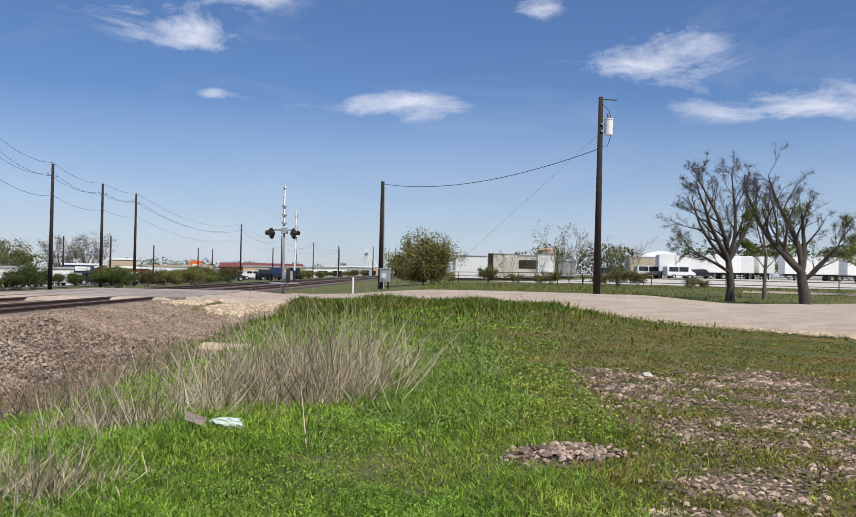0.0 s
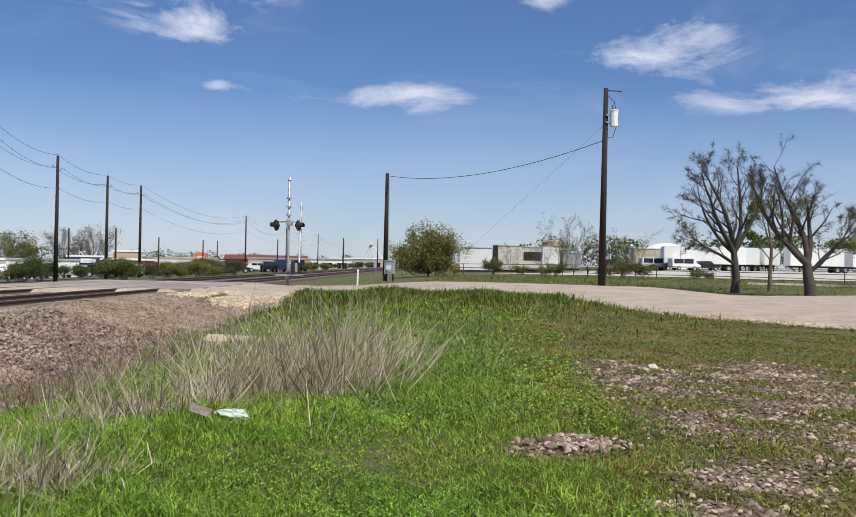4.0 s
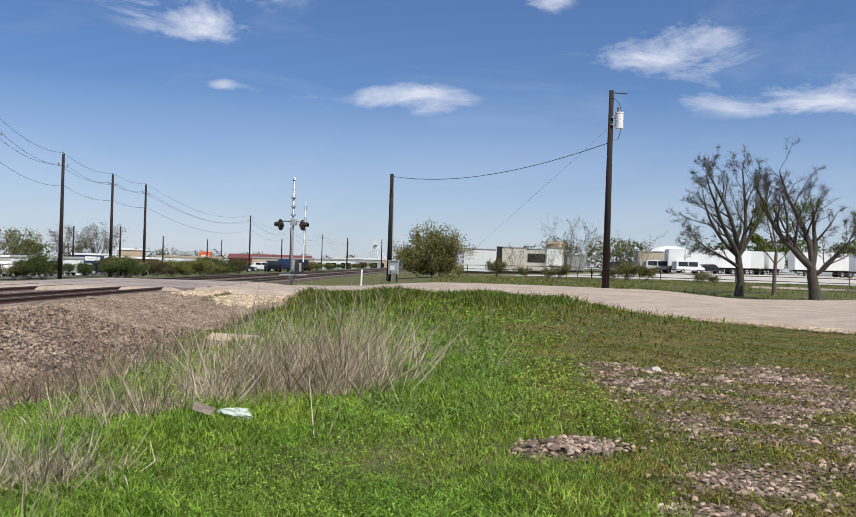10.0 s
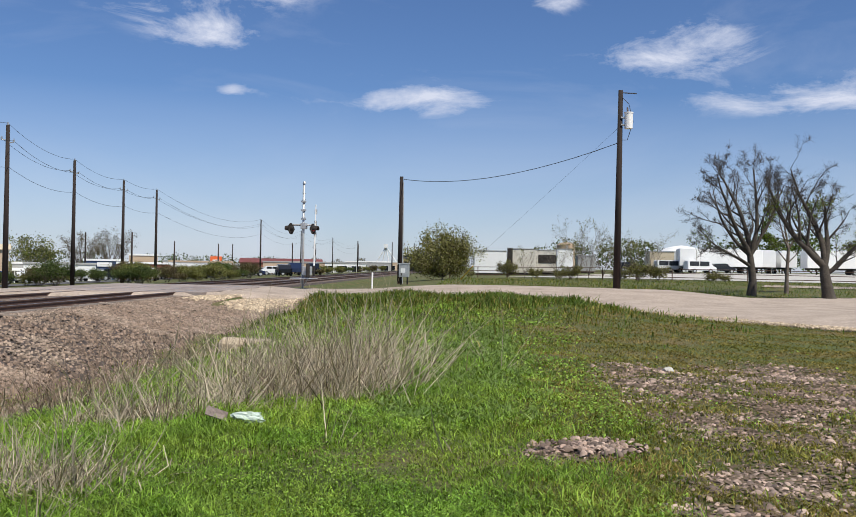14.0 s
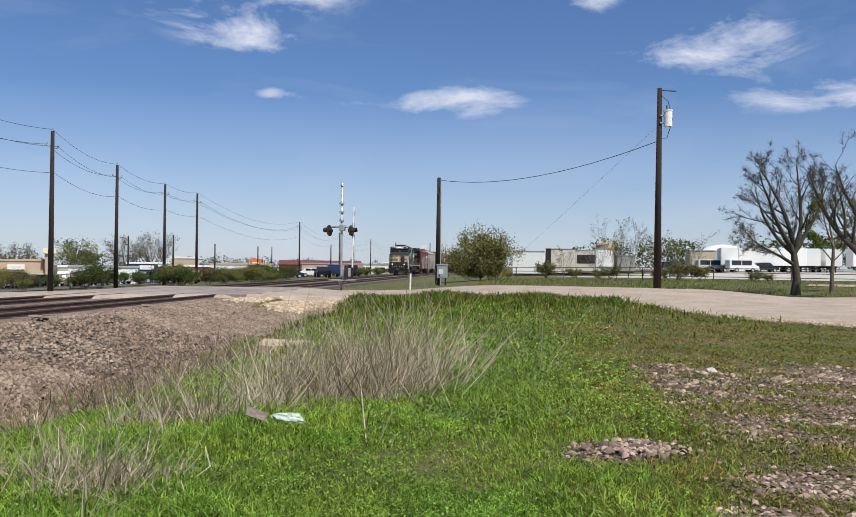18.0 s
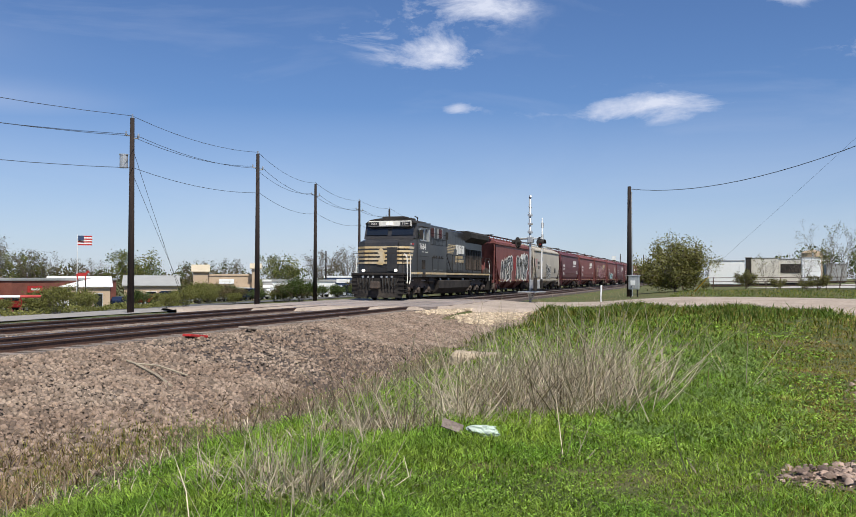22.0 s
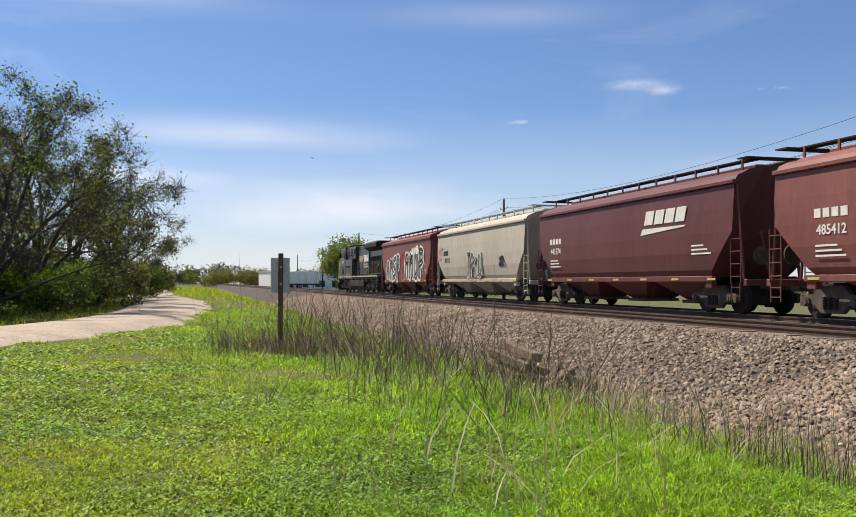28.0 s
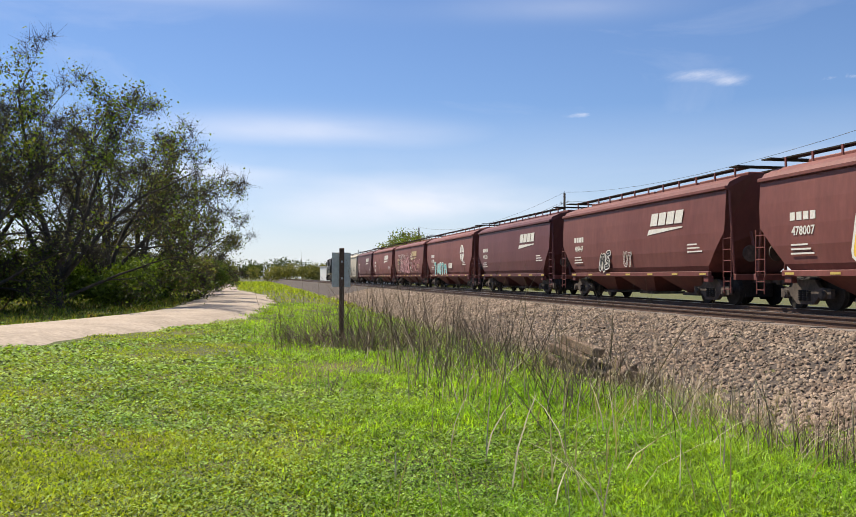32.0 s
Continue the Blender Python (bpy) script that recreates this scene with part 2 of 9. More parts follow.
mats(
    soil=dict(base=(0.072, 0.086, 0.018), second=(0.145, 0.105, 0.045), rough=0.95, vary=0.55, scale=0.5, fine=34, bump=1.0, mixat=0.58, soft=0.12),
    dirt=dict(base=(0.165, 0.115, 0.075), second=(0.10, 0.075, 0.04), rough=0.95, vary=0.3, scale=1.2, fine=18, bump=0.8),
    # bed coloured far darker than stone, so the gaps between stones look shaded
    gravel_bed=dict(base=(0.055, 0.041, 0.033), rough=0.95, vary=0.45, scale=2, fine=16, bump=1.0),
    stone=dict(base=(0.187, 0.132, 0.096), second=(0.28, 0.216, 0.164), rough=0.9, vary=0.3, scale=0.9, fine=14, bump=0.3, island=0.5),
    rubble_stone=dict(base=(0.25, 0.175, 0.135), second=(0.34, 0.265, 0.215), rough=0.9, vary=0.3, scale=0.9, fine=14, island=0.7),
    road=dict(base=(0.40, 0.325, 0.262), second=(0.285, 0.23, 0.18), rough=0.95, vary=0.22, scale=0.7, fine=9, bump=0.7),
    concrete=dict(base=(0.42, 0.40, 0.36), rough=0.9, vary=0.15, scale=0.8, fine=12, bump=0.3),
    crossing_panel=dict(base=(0.25, 0.205, 0.18), second=(0.33, 0.28, 0.25), rough=0.9, vary=0.25, scale=1.2, fine=14, bump=0.4, per_object=0.15),
    street_pale=dict(base=(0.27, 0.25, 0.225), rough=0.9, vary=0.18, scale=0.8, fine=9, bump=0.3),
    asphalt=dict(base=(0.09, 0.088, 0.085), rough=0.92, vary=0.25, scale=0.4, fine=20, bump=0.3),
    rail_rust=dict(base=(0.085, 0.045, 0.03), rough=0.75, vary=0.3, scale=2, fine=20),
    rail_head=dict(base=(0.32, 0.29, 0.27), rough=0.32, metal=0.9, vary=0.1),
    tie=dict(base=(0.13, 0.10, 0.085), second=(0.21, 0.175, 0.15), rough=0.95, vary=0.35, scale=1.5, fine=22, bump=0.5, per_object=0.25),
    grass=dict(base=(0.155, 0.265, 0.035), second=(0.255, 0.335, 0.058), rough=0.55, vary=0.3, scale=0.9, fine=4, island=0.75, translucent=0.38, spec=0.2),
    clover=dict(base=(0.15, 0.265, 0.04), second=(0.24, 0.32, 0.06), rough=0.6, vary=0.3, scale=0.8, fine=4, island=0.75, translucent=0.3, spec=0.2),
    # lighter copy of grass: the backlit glow is put into its colour
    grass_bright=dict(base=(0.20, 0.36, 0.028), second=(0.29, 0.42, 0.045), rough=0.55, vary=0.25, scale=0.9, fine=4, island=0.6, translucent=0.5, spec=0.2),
    grass_olive=dict(base=(0.16, 0.175, 0.032), second=(0.265, 0.195, 0.075), rough=0.7, vary=0.3, scale=0.7, fine=4, island=0.7, translucent=0.3, spec=0.2),
    turf_brown=dict(base=(0.155, 0.15, 0.036), second=(0.26, 0.18, 0.075), rough=0.8, vary=0.3, scale=0.5, fine=4, island=0.55, translucent=0.2, spec=0.15),
    verge_green=dict(base=(0.075, 0.13, 0.02), second=(0.14, 0.175, 0.035), rough=0.65, vary=0.3, scale=0.7, fine=4, island=0.65, translucent=0.3, spec=0.2),
    straw=dict(base=(0.48, 0.41, 0.31), second=(0.27, 0.22, 0.165), rough=0.8, vary=0.2, scale=0.8, fine=6, island=0.4, translucent=0.15, spec=0.2),
    weed_brown=dict(base=(0.15, 0.10, 0.07), second=(0.26, 0.20, 0.14), rough=0.85, vary=0.2, scale=0.8, fine=6, island=0.4),
    weed_silver=dict(base=(0.155, 0.235, 0.062), second=(0.225, 0.29, 0.10), rough=0.7, vary=0.2, island=0.3, translucent=0.3, spec=0.2),
    straw_brown=dict(base=(0.27, 0.19, 0.11), second=(0.17, 0.115, 0.07), rough=0.85, vary=0.2, scale=0.8, fine=6, island=0.45, spec=0.2),
    grass_fresh=dict(base=(0.25, 0.34, 0.032), second=(0.33, 0.385, 0.05), rough=0.65, vary=0.25, scale=0.8, fine=3, island=0.42, translucent=0.4, spec=0.2),
    tank_black=dict(base=(0.028, 0.024, 0.021), second=(0.055, 0.045, 0.037), rough=0.8, vary=0.3, scale=1.5, fine=9, spec=0.25),
    old_wood=dict(base=(0.12, 0.075, 0.05), second=(0.2, 0.145, 0.1), rough=0.95, vary=0.35, scale=2.5, fine=18, bump=0.7, per_object=0.3),
    apron_stone=dict(base=(0.46, 0.37, 0.26), second=(0.32, 0.24, 0.16), rough=0.95, vary=0.3, scale=2.5, fine=14, bump=0.8, island=0.4),
    bark_dark=dict(base=(0.055, 0.045, 0.035), second=(0.085, 0.072, 0.058), rough=0.95, vary=0.3, scale=2, fine=12),
    bark=dict(base=(0.11, 0.085, 0.068), second=(0.18, 0.15, 0.125), rough=0.95, vary=0.35, scale=3, fine=22, bump=0.9),
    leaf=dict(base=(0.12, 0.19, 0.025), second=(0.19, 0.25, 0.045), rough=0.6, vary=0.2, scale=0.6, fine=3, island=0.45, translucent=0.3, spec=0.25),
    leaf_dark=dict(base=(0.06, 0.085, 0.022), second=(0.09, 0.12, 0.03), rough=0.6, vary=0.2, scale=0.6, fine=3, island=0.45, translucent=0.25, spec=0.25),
    leaf_pale=dict(base=(0.20, 0.20, 0.07), second=(0.27, 0.25, 0.11), rough=0.65, vary=0.2, scale=0.6, fine=3, island=0.4, translucent=0.3, spec=0.2),
    leaf_olive=dict(base=(0.15, 0.155, 0.045), second=(0.22, 0.215, 0.08), rough=0.65, vary=0.2, scale=0.6, fine=3, island=0.4, translucent=0.3, spec=0.2),
    leaf_brown=dict(base=(0.12, 0.095, 0.05), second=(0.075, 0.075, 0.03), rough=0.8, vary=0.2, scale=0.6, fine=3, island=0.4, translucent=0.2, spec=0.2),
    pole_wood=dict(base=(0.017, 0.011, 0.009), second=(0.045, 0.026, 0.02), rough=0.9, vary=0.3, scale=1.5, fine=14, bump=0.4, noise_stretch=(1, 1, 0.1)),
    wire=dict(base=(0.03, 0.03, 0.03), rough=0.6, vary=0.1),
    galvanised=dict(base=(0.46, 0.47, 0.47), rough=0.45, metal=0.5, vary=0.12, scale=3, fine=14),
    white_paint=dict(base=(0.78, 0.78, 0.76), rough=0.5, vary=0.06, scale=0.8, fine=6),
    pale_metal=dict(base=(0.62, 0.59, 0.52), second=(0.52, 0.48, 0.41), rough=0.6, vary=0.08, scale=0.5, fine=5),
    cream_paint=dict(base=(0.55, 0.47, 0.34), second=(0.46, 0.39, 0.28), rough=0.6, vary=0.08, scale=0.5, fine=5),
    black_paint=dict(base=(0.031, 0.0305, 0.0325), second=(0.055, 0.049, 0.043), spec=0.5, rough=0.36, vary=0.25, scale=0.7, fine=7, mixat=0.6),
    black_dull=dict(base=(0.026, 0.024, 0.0225), second=(0.055, 0.046, 0.039), spec=0.2, rough=0.85, vary=0.3, scale=1.2, fine=10),
    gold_paint=dict(base=(0.50, 0.36, 0.17), second=(0.58, 0.50, 0.36), rough=0.6, vary=0.12, scale=1.2, fine=9),
    letter_white=dict(base=(0.68, 0.66, 0.60), rough=0.6, vary=0.12, scale=2, fine=12),
    hopper_red=dict(base=(0.155, 0.043, 0.036), second=(0.205, 0.068, 0.055), rough=0.6, vary=0.14, scale=0.5, fine=5, per_object=0.12, noise_stretch=(1, 1, 0.35)),
    hopper_maroon=dict(base=(0.11, 0.028, 0.030), second=(0.145, 0.044, 0.044), rough=0.55, vary=0.12, scale=0.5, fine=5, per_object=0.12, noise_stretch=(1, 1, 0.35)),
    hopper_cream=dict(base=(0.47, 0.42, 0.345), second=(0.39, 0.345, 0.28), rough=0.65, vary=0.1, scale=0.4, fine=5, noise_stretch=(1, 1, 0.3)),
    grime=dict(base=(0.06, 0.045, 0.036), second=(0.13, 0.10, 0.08), rough=0.9, vary=0.3, scale=1.5, fine=9),
    yellow=dict(base=(0.72, 0.47, 0.06), rough=0.5, vary=0.1),
    reflector_yellow=dict(base=(0.52, 0.38, 0.10), rough=0.6, vary=0.2, fine=20),
    signal_yellow=dict(base=(0.50, 0.29, 0.04), rough=0.5, vary=0.15, fine=14),
    red=dict(base=(0.45, 0.03, 0.025), rough=0.5, vary=0.12),
    orange=dict(base=(0.75, 0.14, 0.03), rough=0.6, vary=0.1),
    teal=dict(base=(0.10, 0.42, 0.42), rough=0.6, vary=0.15),
    pink=dict(base=(0.55, 0.27, 0.27), rough=0.6, vary=0.2),
    black_ink=dict(base=(0.015, 0.015, 0.016), rough=0.6, vary=0.2),
    brick_wall=dict(base=(0.20, 0.065, 0.045), second=(0.25, 0.09, 0.06), rough=0.9, vary=0.18, scale=0.6, fine=6),
    tan_wall=dict(base=(0.48, 0.36, 0.25), rough=0.9, vary=0.12, scale=0.4, fine=5),
    blue_wall=dict(base=(0.035, 0.06, 0.13), rough=0.8, vary=0.12, scale=0.5, fine=5),
    grey_wall=dict(base=(0.32, 0.32, 0.31), rough=0.85, vary=0.12, scale=0.5, fine=5),
    green_sign=dict(base=(0.01, 0.25, 0.10), rough=0.5, vary=0.05),
    rubber=dict(base=(0.02, 0.02, 0.02), rough=0.9, vary=0.2),
    glass_dark=dict(base=(0.012, 0.015, 0.02), rough=0.06, vary=0.05, spec=0.8),
    chrome=dict(base=(0.6, 0.6, 0.6), rough=0.2, metal=1.0, vary=0.05),
    car_white=dict(base=(0.75, 0.75, 0.75), rough=0.25, vary=0.03),
    car_black=dict(base=(0.012, 0.014, 0.02), rough=0.2, vary=0.1),
    car_silver=dict(base=(0.36, 0.36, 0.35), rough=0.3, metal=0.5, vary=0.05),
    car_blue=dict(base=(0.02, 0.03, 0.07), rough=0.2, vary=0.05),
    car_red=dict(base=(0.25, 0.02, 0.02), rough=0.25, vary=0.05),
    plastic_pale=dict(base=(0.46, 0.53, 0.46), rough=0.4, vary=0.1, scale=8, fine=40),
)


def lamp_material(name, colour, strength):
    m = material(name, colour, rough=0.2)
    b = m.node_tree.nodes["Principled BSDF"]
    b.inputs["Emission Color"].default_value = (*colour, 1)
    b.inputs["Emission Strength"].default_value = strength
    return m


M["headlight"] = lamp_material("headlight", (1.0, 0.93, 0.78), 0.7)


# ---- mesh helpers ----
def part(name, bm, mat, parent=None, label="", smooth=False, at=None):
    """Links a bmesh as one mesh object, under a thing or a part."""
    me = bpy.data.meshes.new(name)
    bm.to_mesh(me)
    bm.free()
    me.materials.append(M[mat] if isinstance(mat, str) else mat)
    if smooth:
        me.polygons.foreach_set("use_smooth", [True] * len(me.polygons))
    ob = new(name, me)
    if parent is not None:
        ob.parent = parent
    if at is not None:
        ob.matrix_basis = at
    if label:
        ob["label"] = label
    return ob


def again(ob, m, parent=None):
    """Another object on the mesh of ob."""
    o = new(ob.name.split(".")[0], ob.data)
    o.parent = parent if parent is not None else ob.parent
    o.matrix_basis = m
    if "label" in ob:
        o["label"] = ob["label"]
    return o


def thing(name, label, category, at=None, group="", kind=""):
    ob = new(name)
    ob.empty_display_size = 0.2
    if at is not None:
        ob.matrix_basis = at
    return tagged(ob, label, category, group, kind)


def box(bm, x0, x1, y0, y1, z0, z1, bevel=0.0, m=None):
    r = bmesh.ops.create_cube(bm, size=1.0)
    vs = r["verts"]
    for v in vs:
        v.co = Vector(((x0 + x1) / 2 + v.co.x * (x1 - x0), (y0 + y1) / 2 + v.co.y * (y1 - y0), (z0 + z1) / 2 + v.co.z * (z1 - z0)))
    if bevel:
        es = list({e for v in vs for e in v.link_edges})
        g = bmesh.ops.bevel(bm, geom=es, offset=bevel, segments=1, affect="EDGES")
        vs = list(set(g["verts"]) | {v for v in vs if v.is_valid})
    if m is not None:
        bmesh.ops.transform(bm, matrix=m, verts=[v for v in vs if v.is_valid])
    return bm


def boxes(*rows, bevel=0.0):
    bm = bmesh.new()
    for r in rows:
        box(bm, *r, bevel=bevel)
    return bm


def tube(bm, a, b, r0, r1=None, n=8, caps=True):
    a, b = Vector(a), Vector(b)
    d = b - a
    r1 = r0 if r1 is None else r1
    q = d.to_track_quat("Z", "Y").to_matrix()
    rings = []
    for p, r in ((a, r0), (b, r1)):
        rings.append([bm.verts.new(p + q @ Vector((math.cos(2 * math.pi * i / n) * r, math.sin(2 * math.pi * i / n) * r, 0))) for i in range(n)])
    for i in range(n):
        bm.faces.new((rings[0][i], rings[0][(i + 1) % n], rings[1][(i + 1) % n], rings[1][i]))
    if caps:
        bm.faces.new(rings[0][::-1])
        bm.faces.new(rings[1])
    return bm


def path_tube(bm, pts, r, n=6):
    """A bent rod through the points, in one piece."""
    pts = [Vector(p) for p in pts]
    rings = []
    for i, p in enumerate(pts):
        d = (pts[min(i + 1, len(pts) - 1)] - pts[max(i - 1, 0)]).normalized()
        u = d.cross(Vector((0.13, 0.31, 0.94))).normalized()
        v = d.cross(u)
        rings.append([bm.verts.new(p + (u * math.cos(2 * math.pi * k / n) + v * math.sin(2 * math.pi * k / n)) * r) for k in range(n)])
    for a, b in zip(rings, rings[1:]):
        for k in range(n):
            bm.faces.new((a[k], a[(k + 1) % n], b[(k + 1) % n], b[k]))
    bm.faces.new(rings[0][::-1])
    bm.faces.new(rings[-1])
    return bm


def turned(bm, axis_point, prof, n=12):
    """A turned piece round an upright axis, in one piece: rows of (radius, height)."""
    x, y = axis_point
    rings = [[bm.verts.new((x + r * math.cos(2 * math.pi * k / n), y + r * math.sin(2 * math.pi * k / n), z)) for k in range(n)] for r, z in prof]
    for a, b in zip(rings, rings[1:]):
        for k in range(n):
            bm.faces.new((a[k], a[(k + 1) % n], b[(k + 1) % n], b[k]))
    bm.faces.new(rings[0][::-1])
    bm.faces.new(rings[-1])
    return bm


def extrude_profile(bm, prof, axis, lo, hi):
    """Closed profile of pairs, drawn out along an axis ('x', 'y' or 'z')."""
    def place(p, s):
        return {"x": (s, p[0], p[1]), "y": (p[0], s, p[1]), "z": (p[0], p[1], s)}[axis]
    a = [bm.verts.new(place(p, lo)) for p in prof]
    b = [bm.verts.new(place(p, hi)) for p in prof]
    n = len(prof)
    for i in range(n):
        bm.faces.new((a[i], a[(i + 1) % n], b[(i + 1) % n], b[i]))
    bm.faces.new(a[::-1])
    bm.faces.new(b)
    bmesh.ops.recalc_face_normals(bm, faces=bm.faces[:])
    return bm


def disc(bm, c, normal, r, depth, n=16, r2=None):
    c, normal = Vector(c), Vector(normal).normalized()
    return tube(bm, c - normal * depth / 2, c + normal * depth / 2, r, r if r2 is None else r2, n)


def raw_mesh(name, verts, faces_flat, per, mat, smooth=False):
    """A mesh from arrays; per: corners of each face."""
    me = bpy.data.meshes.new(name)
    nf = len(faces_flat) // per
    me.vertices.add(len(verts))
    me.vertices.foreach_set("co", np.asarray(verts, dtype=np.float32).ravel())
    me.loops.add(len(faces_flat))
    me.loops.foreach_set("vertex_index", np.asarray(faces_flat, dtype=np.int32))
    me.polygons.add(nf)
    me.polygons.foreach_set("loop_start", np.arange(0, nf * per, per, dtype=np.int32))
    me.polygons.foreach_set("loop_total", np.full(nf, per, dtype=np.int32))
    if smooth:
        me.polygons.foreach_set("use_smooth", np.ones(nf, dtype=bool))
    me.update(calc_edges=True)
    me.validate()
    me.materials.append(M[mat] if isinstance(mat, str) else mat)
    return new(name, me)


def words(text, size, mat, parent, at, name="lettering", shear=0.0, bold=0.0):
    cu = bpy.data.curves.new(name, "FONT")
    cu.body, cu.size, cu.shear, cu.offset = text, size, shear, bold
    cu.align_x, cu.align_y = "CENTER", "CENTER"
    cu.extrude = 0.002
    cu.resolution_u = 2
    tmp = bpy.data.objects.new("lettering_curve", cu)
    scene.collection.objects.link(tmp)
    me = bpy.data.meshes.new_from_object(tmp)
    bpy.data.objects.remove(tmp)
    me.materials.clear()
    me.materials.append(M[mat])
    ob = new(name, me)
    ob.parent = parent
    ob.matrix_basis = at
    return ob


# ---- ground ----
RNG = np.random.default_rng(7)
NEAR_X, TRAIN_X = -13.15, -17.10     # centre lines of the two tracks; rail heads at z = 0
GAUGE = 0.7175


def smooth(a, b, v):
    t = np.clip((v - a) / (b - a), 0, 1)
    return t * t * (3 - 2 * t)


ROAD_MID = [(4.5, -160, 4.4), (3.5, -92, 4.4), (1.2, -62, 4.2), (1.3, -42, 4.0), (2.3, -31, 4.0), (5.3, -21.5, 4.2), (10.2, -13.0, 5.4), (15.6, 0, 7.5),
            (17.8, 14, 9), (16.4, 27, 11), (10.6, 38.4, 12.5), (3.5, 46.0, 12.5), (-5.0, 47.5, 12.0), (-13.0, 44.0, 12.0), (-24.0, 36.0, 13.0)]


def spline(rows, step=1.5):
    pts = [Vector(r) for r in rows]
    out = []
    for i in range(len(pts) - 1):
        p0, p1, p2, p3 = pts[max(i - 1, 0)], pts[i], pts[i + 1], pts[min(i + 2, len(pts) - 1)]
        n = max(2, int((p2 - p1).length / step))
        for k in range(n):
            t = k / n
            out.append(0.5 * ((2 * p1) + (p2 - p0) * t + (2 * p0 - 5 * p1 + 4 * p2 - p3) * t * t + (3 * p1 - p0 - 3 * p2 + p3) * t ** 3))
    out.append(pts[-1])
    return out


ROAD = spline(ROAD_MID)
ROAD_NP = np.array([(p.x, p.y, p.z) for p in ROAD])


def ground_z(x, y):
    """Height of the land; rail heads lie at 0."""
    x, y = np.asarray(x, float), np.asarray(y, float)
    z = np.full(np.broadcast(x, y).shape, -0.41)
    # the land swells beyond the road by the tall pole, later by the trees
    swell = smooth(37, 48, y) * (1 - smooth(10, 18, x)) + smooth(54, 80, y) * smooth(10, 18, x)
    z = z + 0.5 * swell * smooth(-9, 0, x) + 0.9 * smooth(70, 170, y) * smooth(-6, 25, x)
    # bank and ditch beside the near track
    bank = np.where(x < -11.3, -0.24, np.where(x < -7.2, -0.24 - (x + 11.3) / 4.1 * 0.8, -1.04 + smooth(-7.2, -2.9, x) * 0.63))
    near = smooth(38, 31, y)
    z = np.where(x < -2.9, bank * near + (1 - near) * np.where(x < -10, -0.24, z), z)
    # land beyond the tracks falls gently away
    far = -0.24 - 0.12 * smooth(-20, -24, x) - np.clip(-23.5 - x, 0, 45) * 0.045 - np.clip(-68 - x, 0, 45) * 0.05
    z = np.where(x < -11.3, far, z)
    # low swell of turf before the road
    return z + 0.40 * smooth(18, 31, y) * smooth(39, 35.5, y) * smooth(-8.2, -6.0, x) * smooth(8, 3, x)


def roughness_at(x, y):
    return 0.03 * np.sin(x * 1.3 + np.sin(y * 0.7)) * np.cos(y * 1.1 + x * 0.4) + 0.015 * np.sin(x * 4.1 + y * 2.7)


def build_ground():
    def axis(fine, lo, hi, step):
        a = np.arange(lo, hi + step / 2, step)
        k = np.array([1.12 ** i for i in range(1, 46)])
        k = np.cumsum(k) * step
        k = np.append(k[k < 2500], 3000.0)
        return np.concatenate([lo - k[::-1], a, hi + k])
    xs, ys = axis(1, -26, 22, 0.4), axis(1, -40, 60, 0.5)
    X, Y = np.meshgrid(xs, ys, indexing="ij")
    Z = ground_z(X, Y) + roughness_at(X, Y) * (np.hypot(X, Y) < 45)
    n, m = X.shape
    idx = np.arange(n * m).reshape(n, m)
    f = np.stack([idx[:-1, :-1], idx[1:, :-1], idx[1:, 1:], idx[:-1, 1:]], -1).reshape(-1)
    ob = raw_mesh("ground", np.stack([X, Y, Z], -1).reshape(-1, 3), f, 4, "soil", True)
    tagged(ob, "uneven green and brown grassy ground sloping to a ditch", "ground", kind="structure")


build_ground()


def gz_low(x, y):
    return float(ground_z(x, y)) - 0.12


def strip(name, mids, mat, label, category, lift=0.05, kind="structure", cols=7, camber=0.06):
    """A road laid over the land along a line of (x, y, width)."""
    verts, faces = [], []
    for i, p in enumerate(mids):
        a, b = mids[max(i - 1, 0)], mids[min(i + 1, len(mids) - 1)]
        d = Vector((b.x - a.x, b.y - a.y, 0)).normalized()
        s = Vector((d.y, -d.x, 0))
        for k in range(-1, cols + 1):
            skirt = k in (-1, cols)
            u = min(max(k, 0), cols - 1) / (cols - 1) * 2 - 1
            w = p.z / 2 + (0.25 * math.sin(i * 1.7) + 0.18 * math.sin(i * 0.6 + 1)) * (abs(u) > 0.99)
            x, y = p.x + s.x * u * w, p.y + s.y * u * w
            z = float(ground_z(x, y)) + lift + camber * (1 - u * u) - (0.10 if abs(u) > 0.99 else 0)
            if -20.5 < x < -10.5:
                z = -0.02
            elif -26 < x < -5:
                z = max(z, -0.05 - 0.02 * abs(x + 15))
            if skirt:
                x, y, z = x + s.x * u * 0.5, y + s.y * u * 0.5, min(z, gz_low(x + s.x * u * 0.5, y + s.y * u * 0.5))
            verts.append((x, y, z))
    wide = cols + 2
    for i in range(len(mids) - 1):
        for k in range(wide - 1):
            a = i * wide + k
            faces += [a, a + wide, a + wide + 1, a + 1]
    ob = raw_mesh(name, verts, faces, 4, mat, True)
    return tagged(ob, label, category, kind=kind)


strip("road", ROAD, "road", "pale dusty gravel road with worn edges", "road", lift=0.12)
LOT = [(1.0, 45.6), (11.2, 30.5), (40.0, 27.0), (52.0, 70.0)]   # broad gravel beside the road, corner by corner


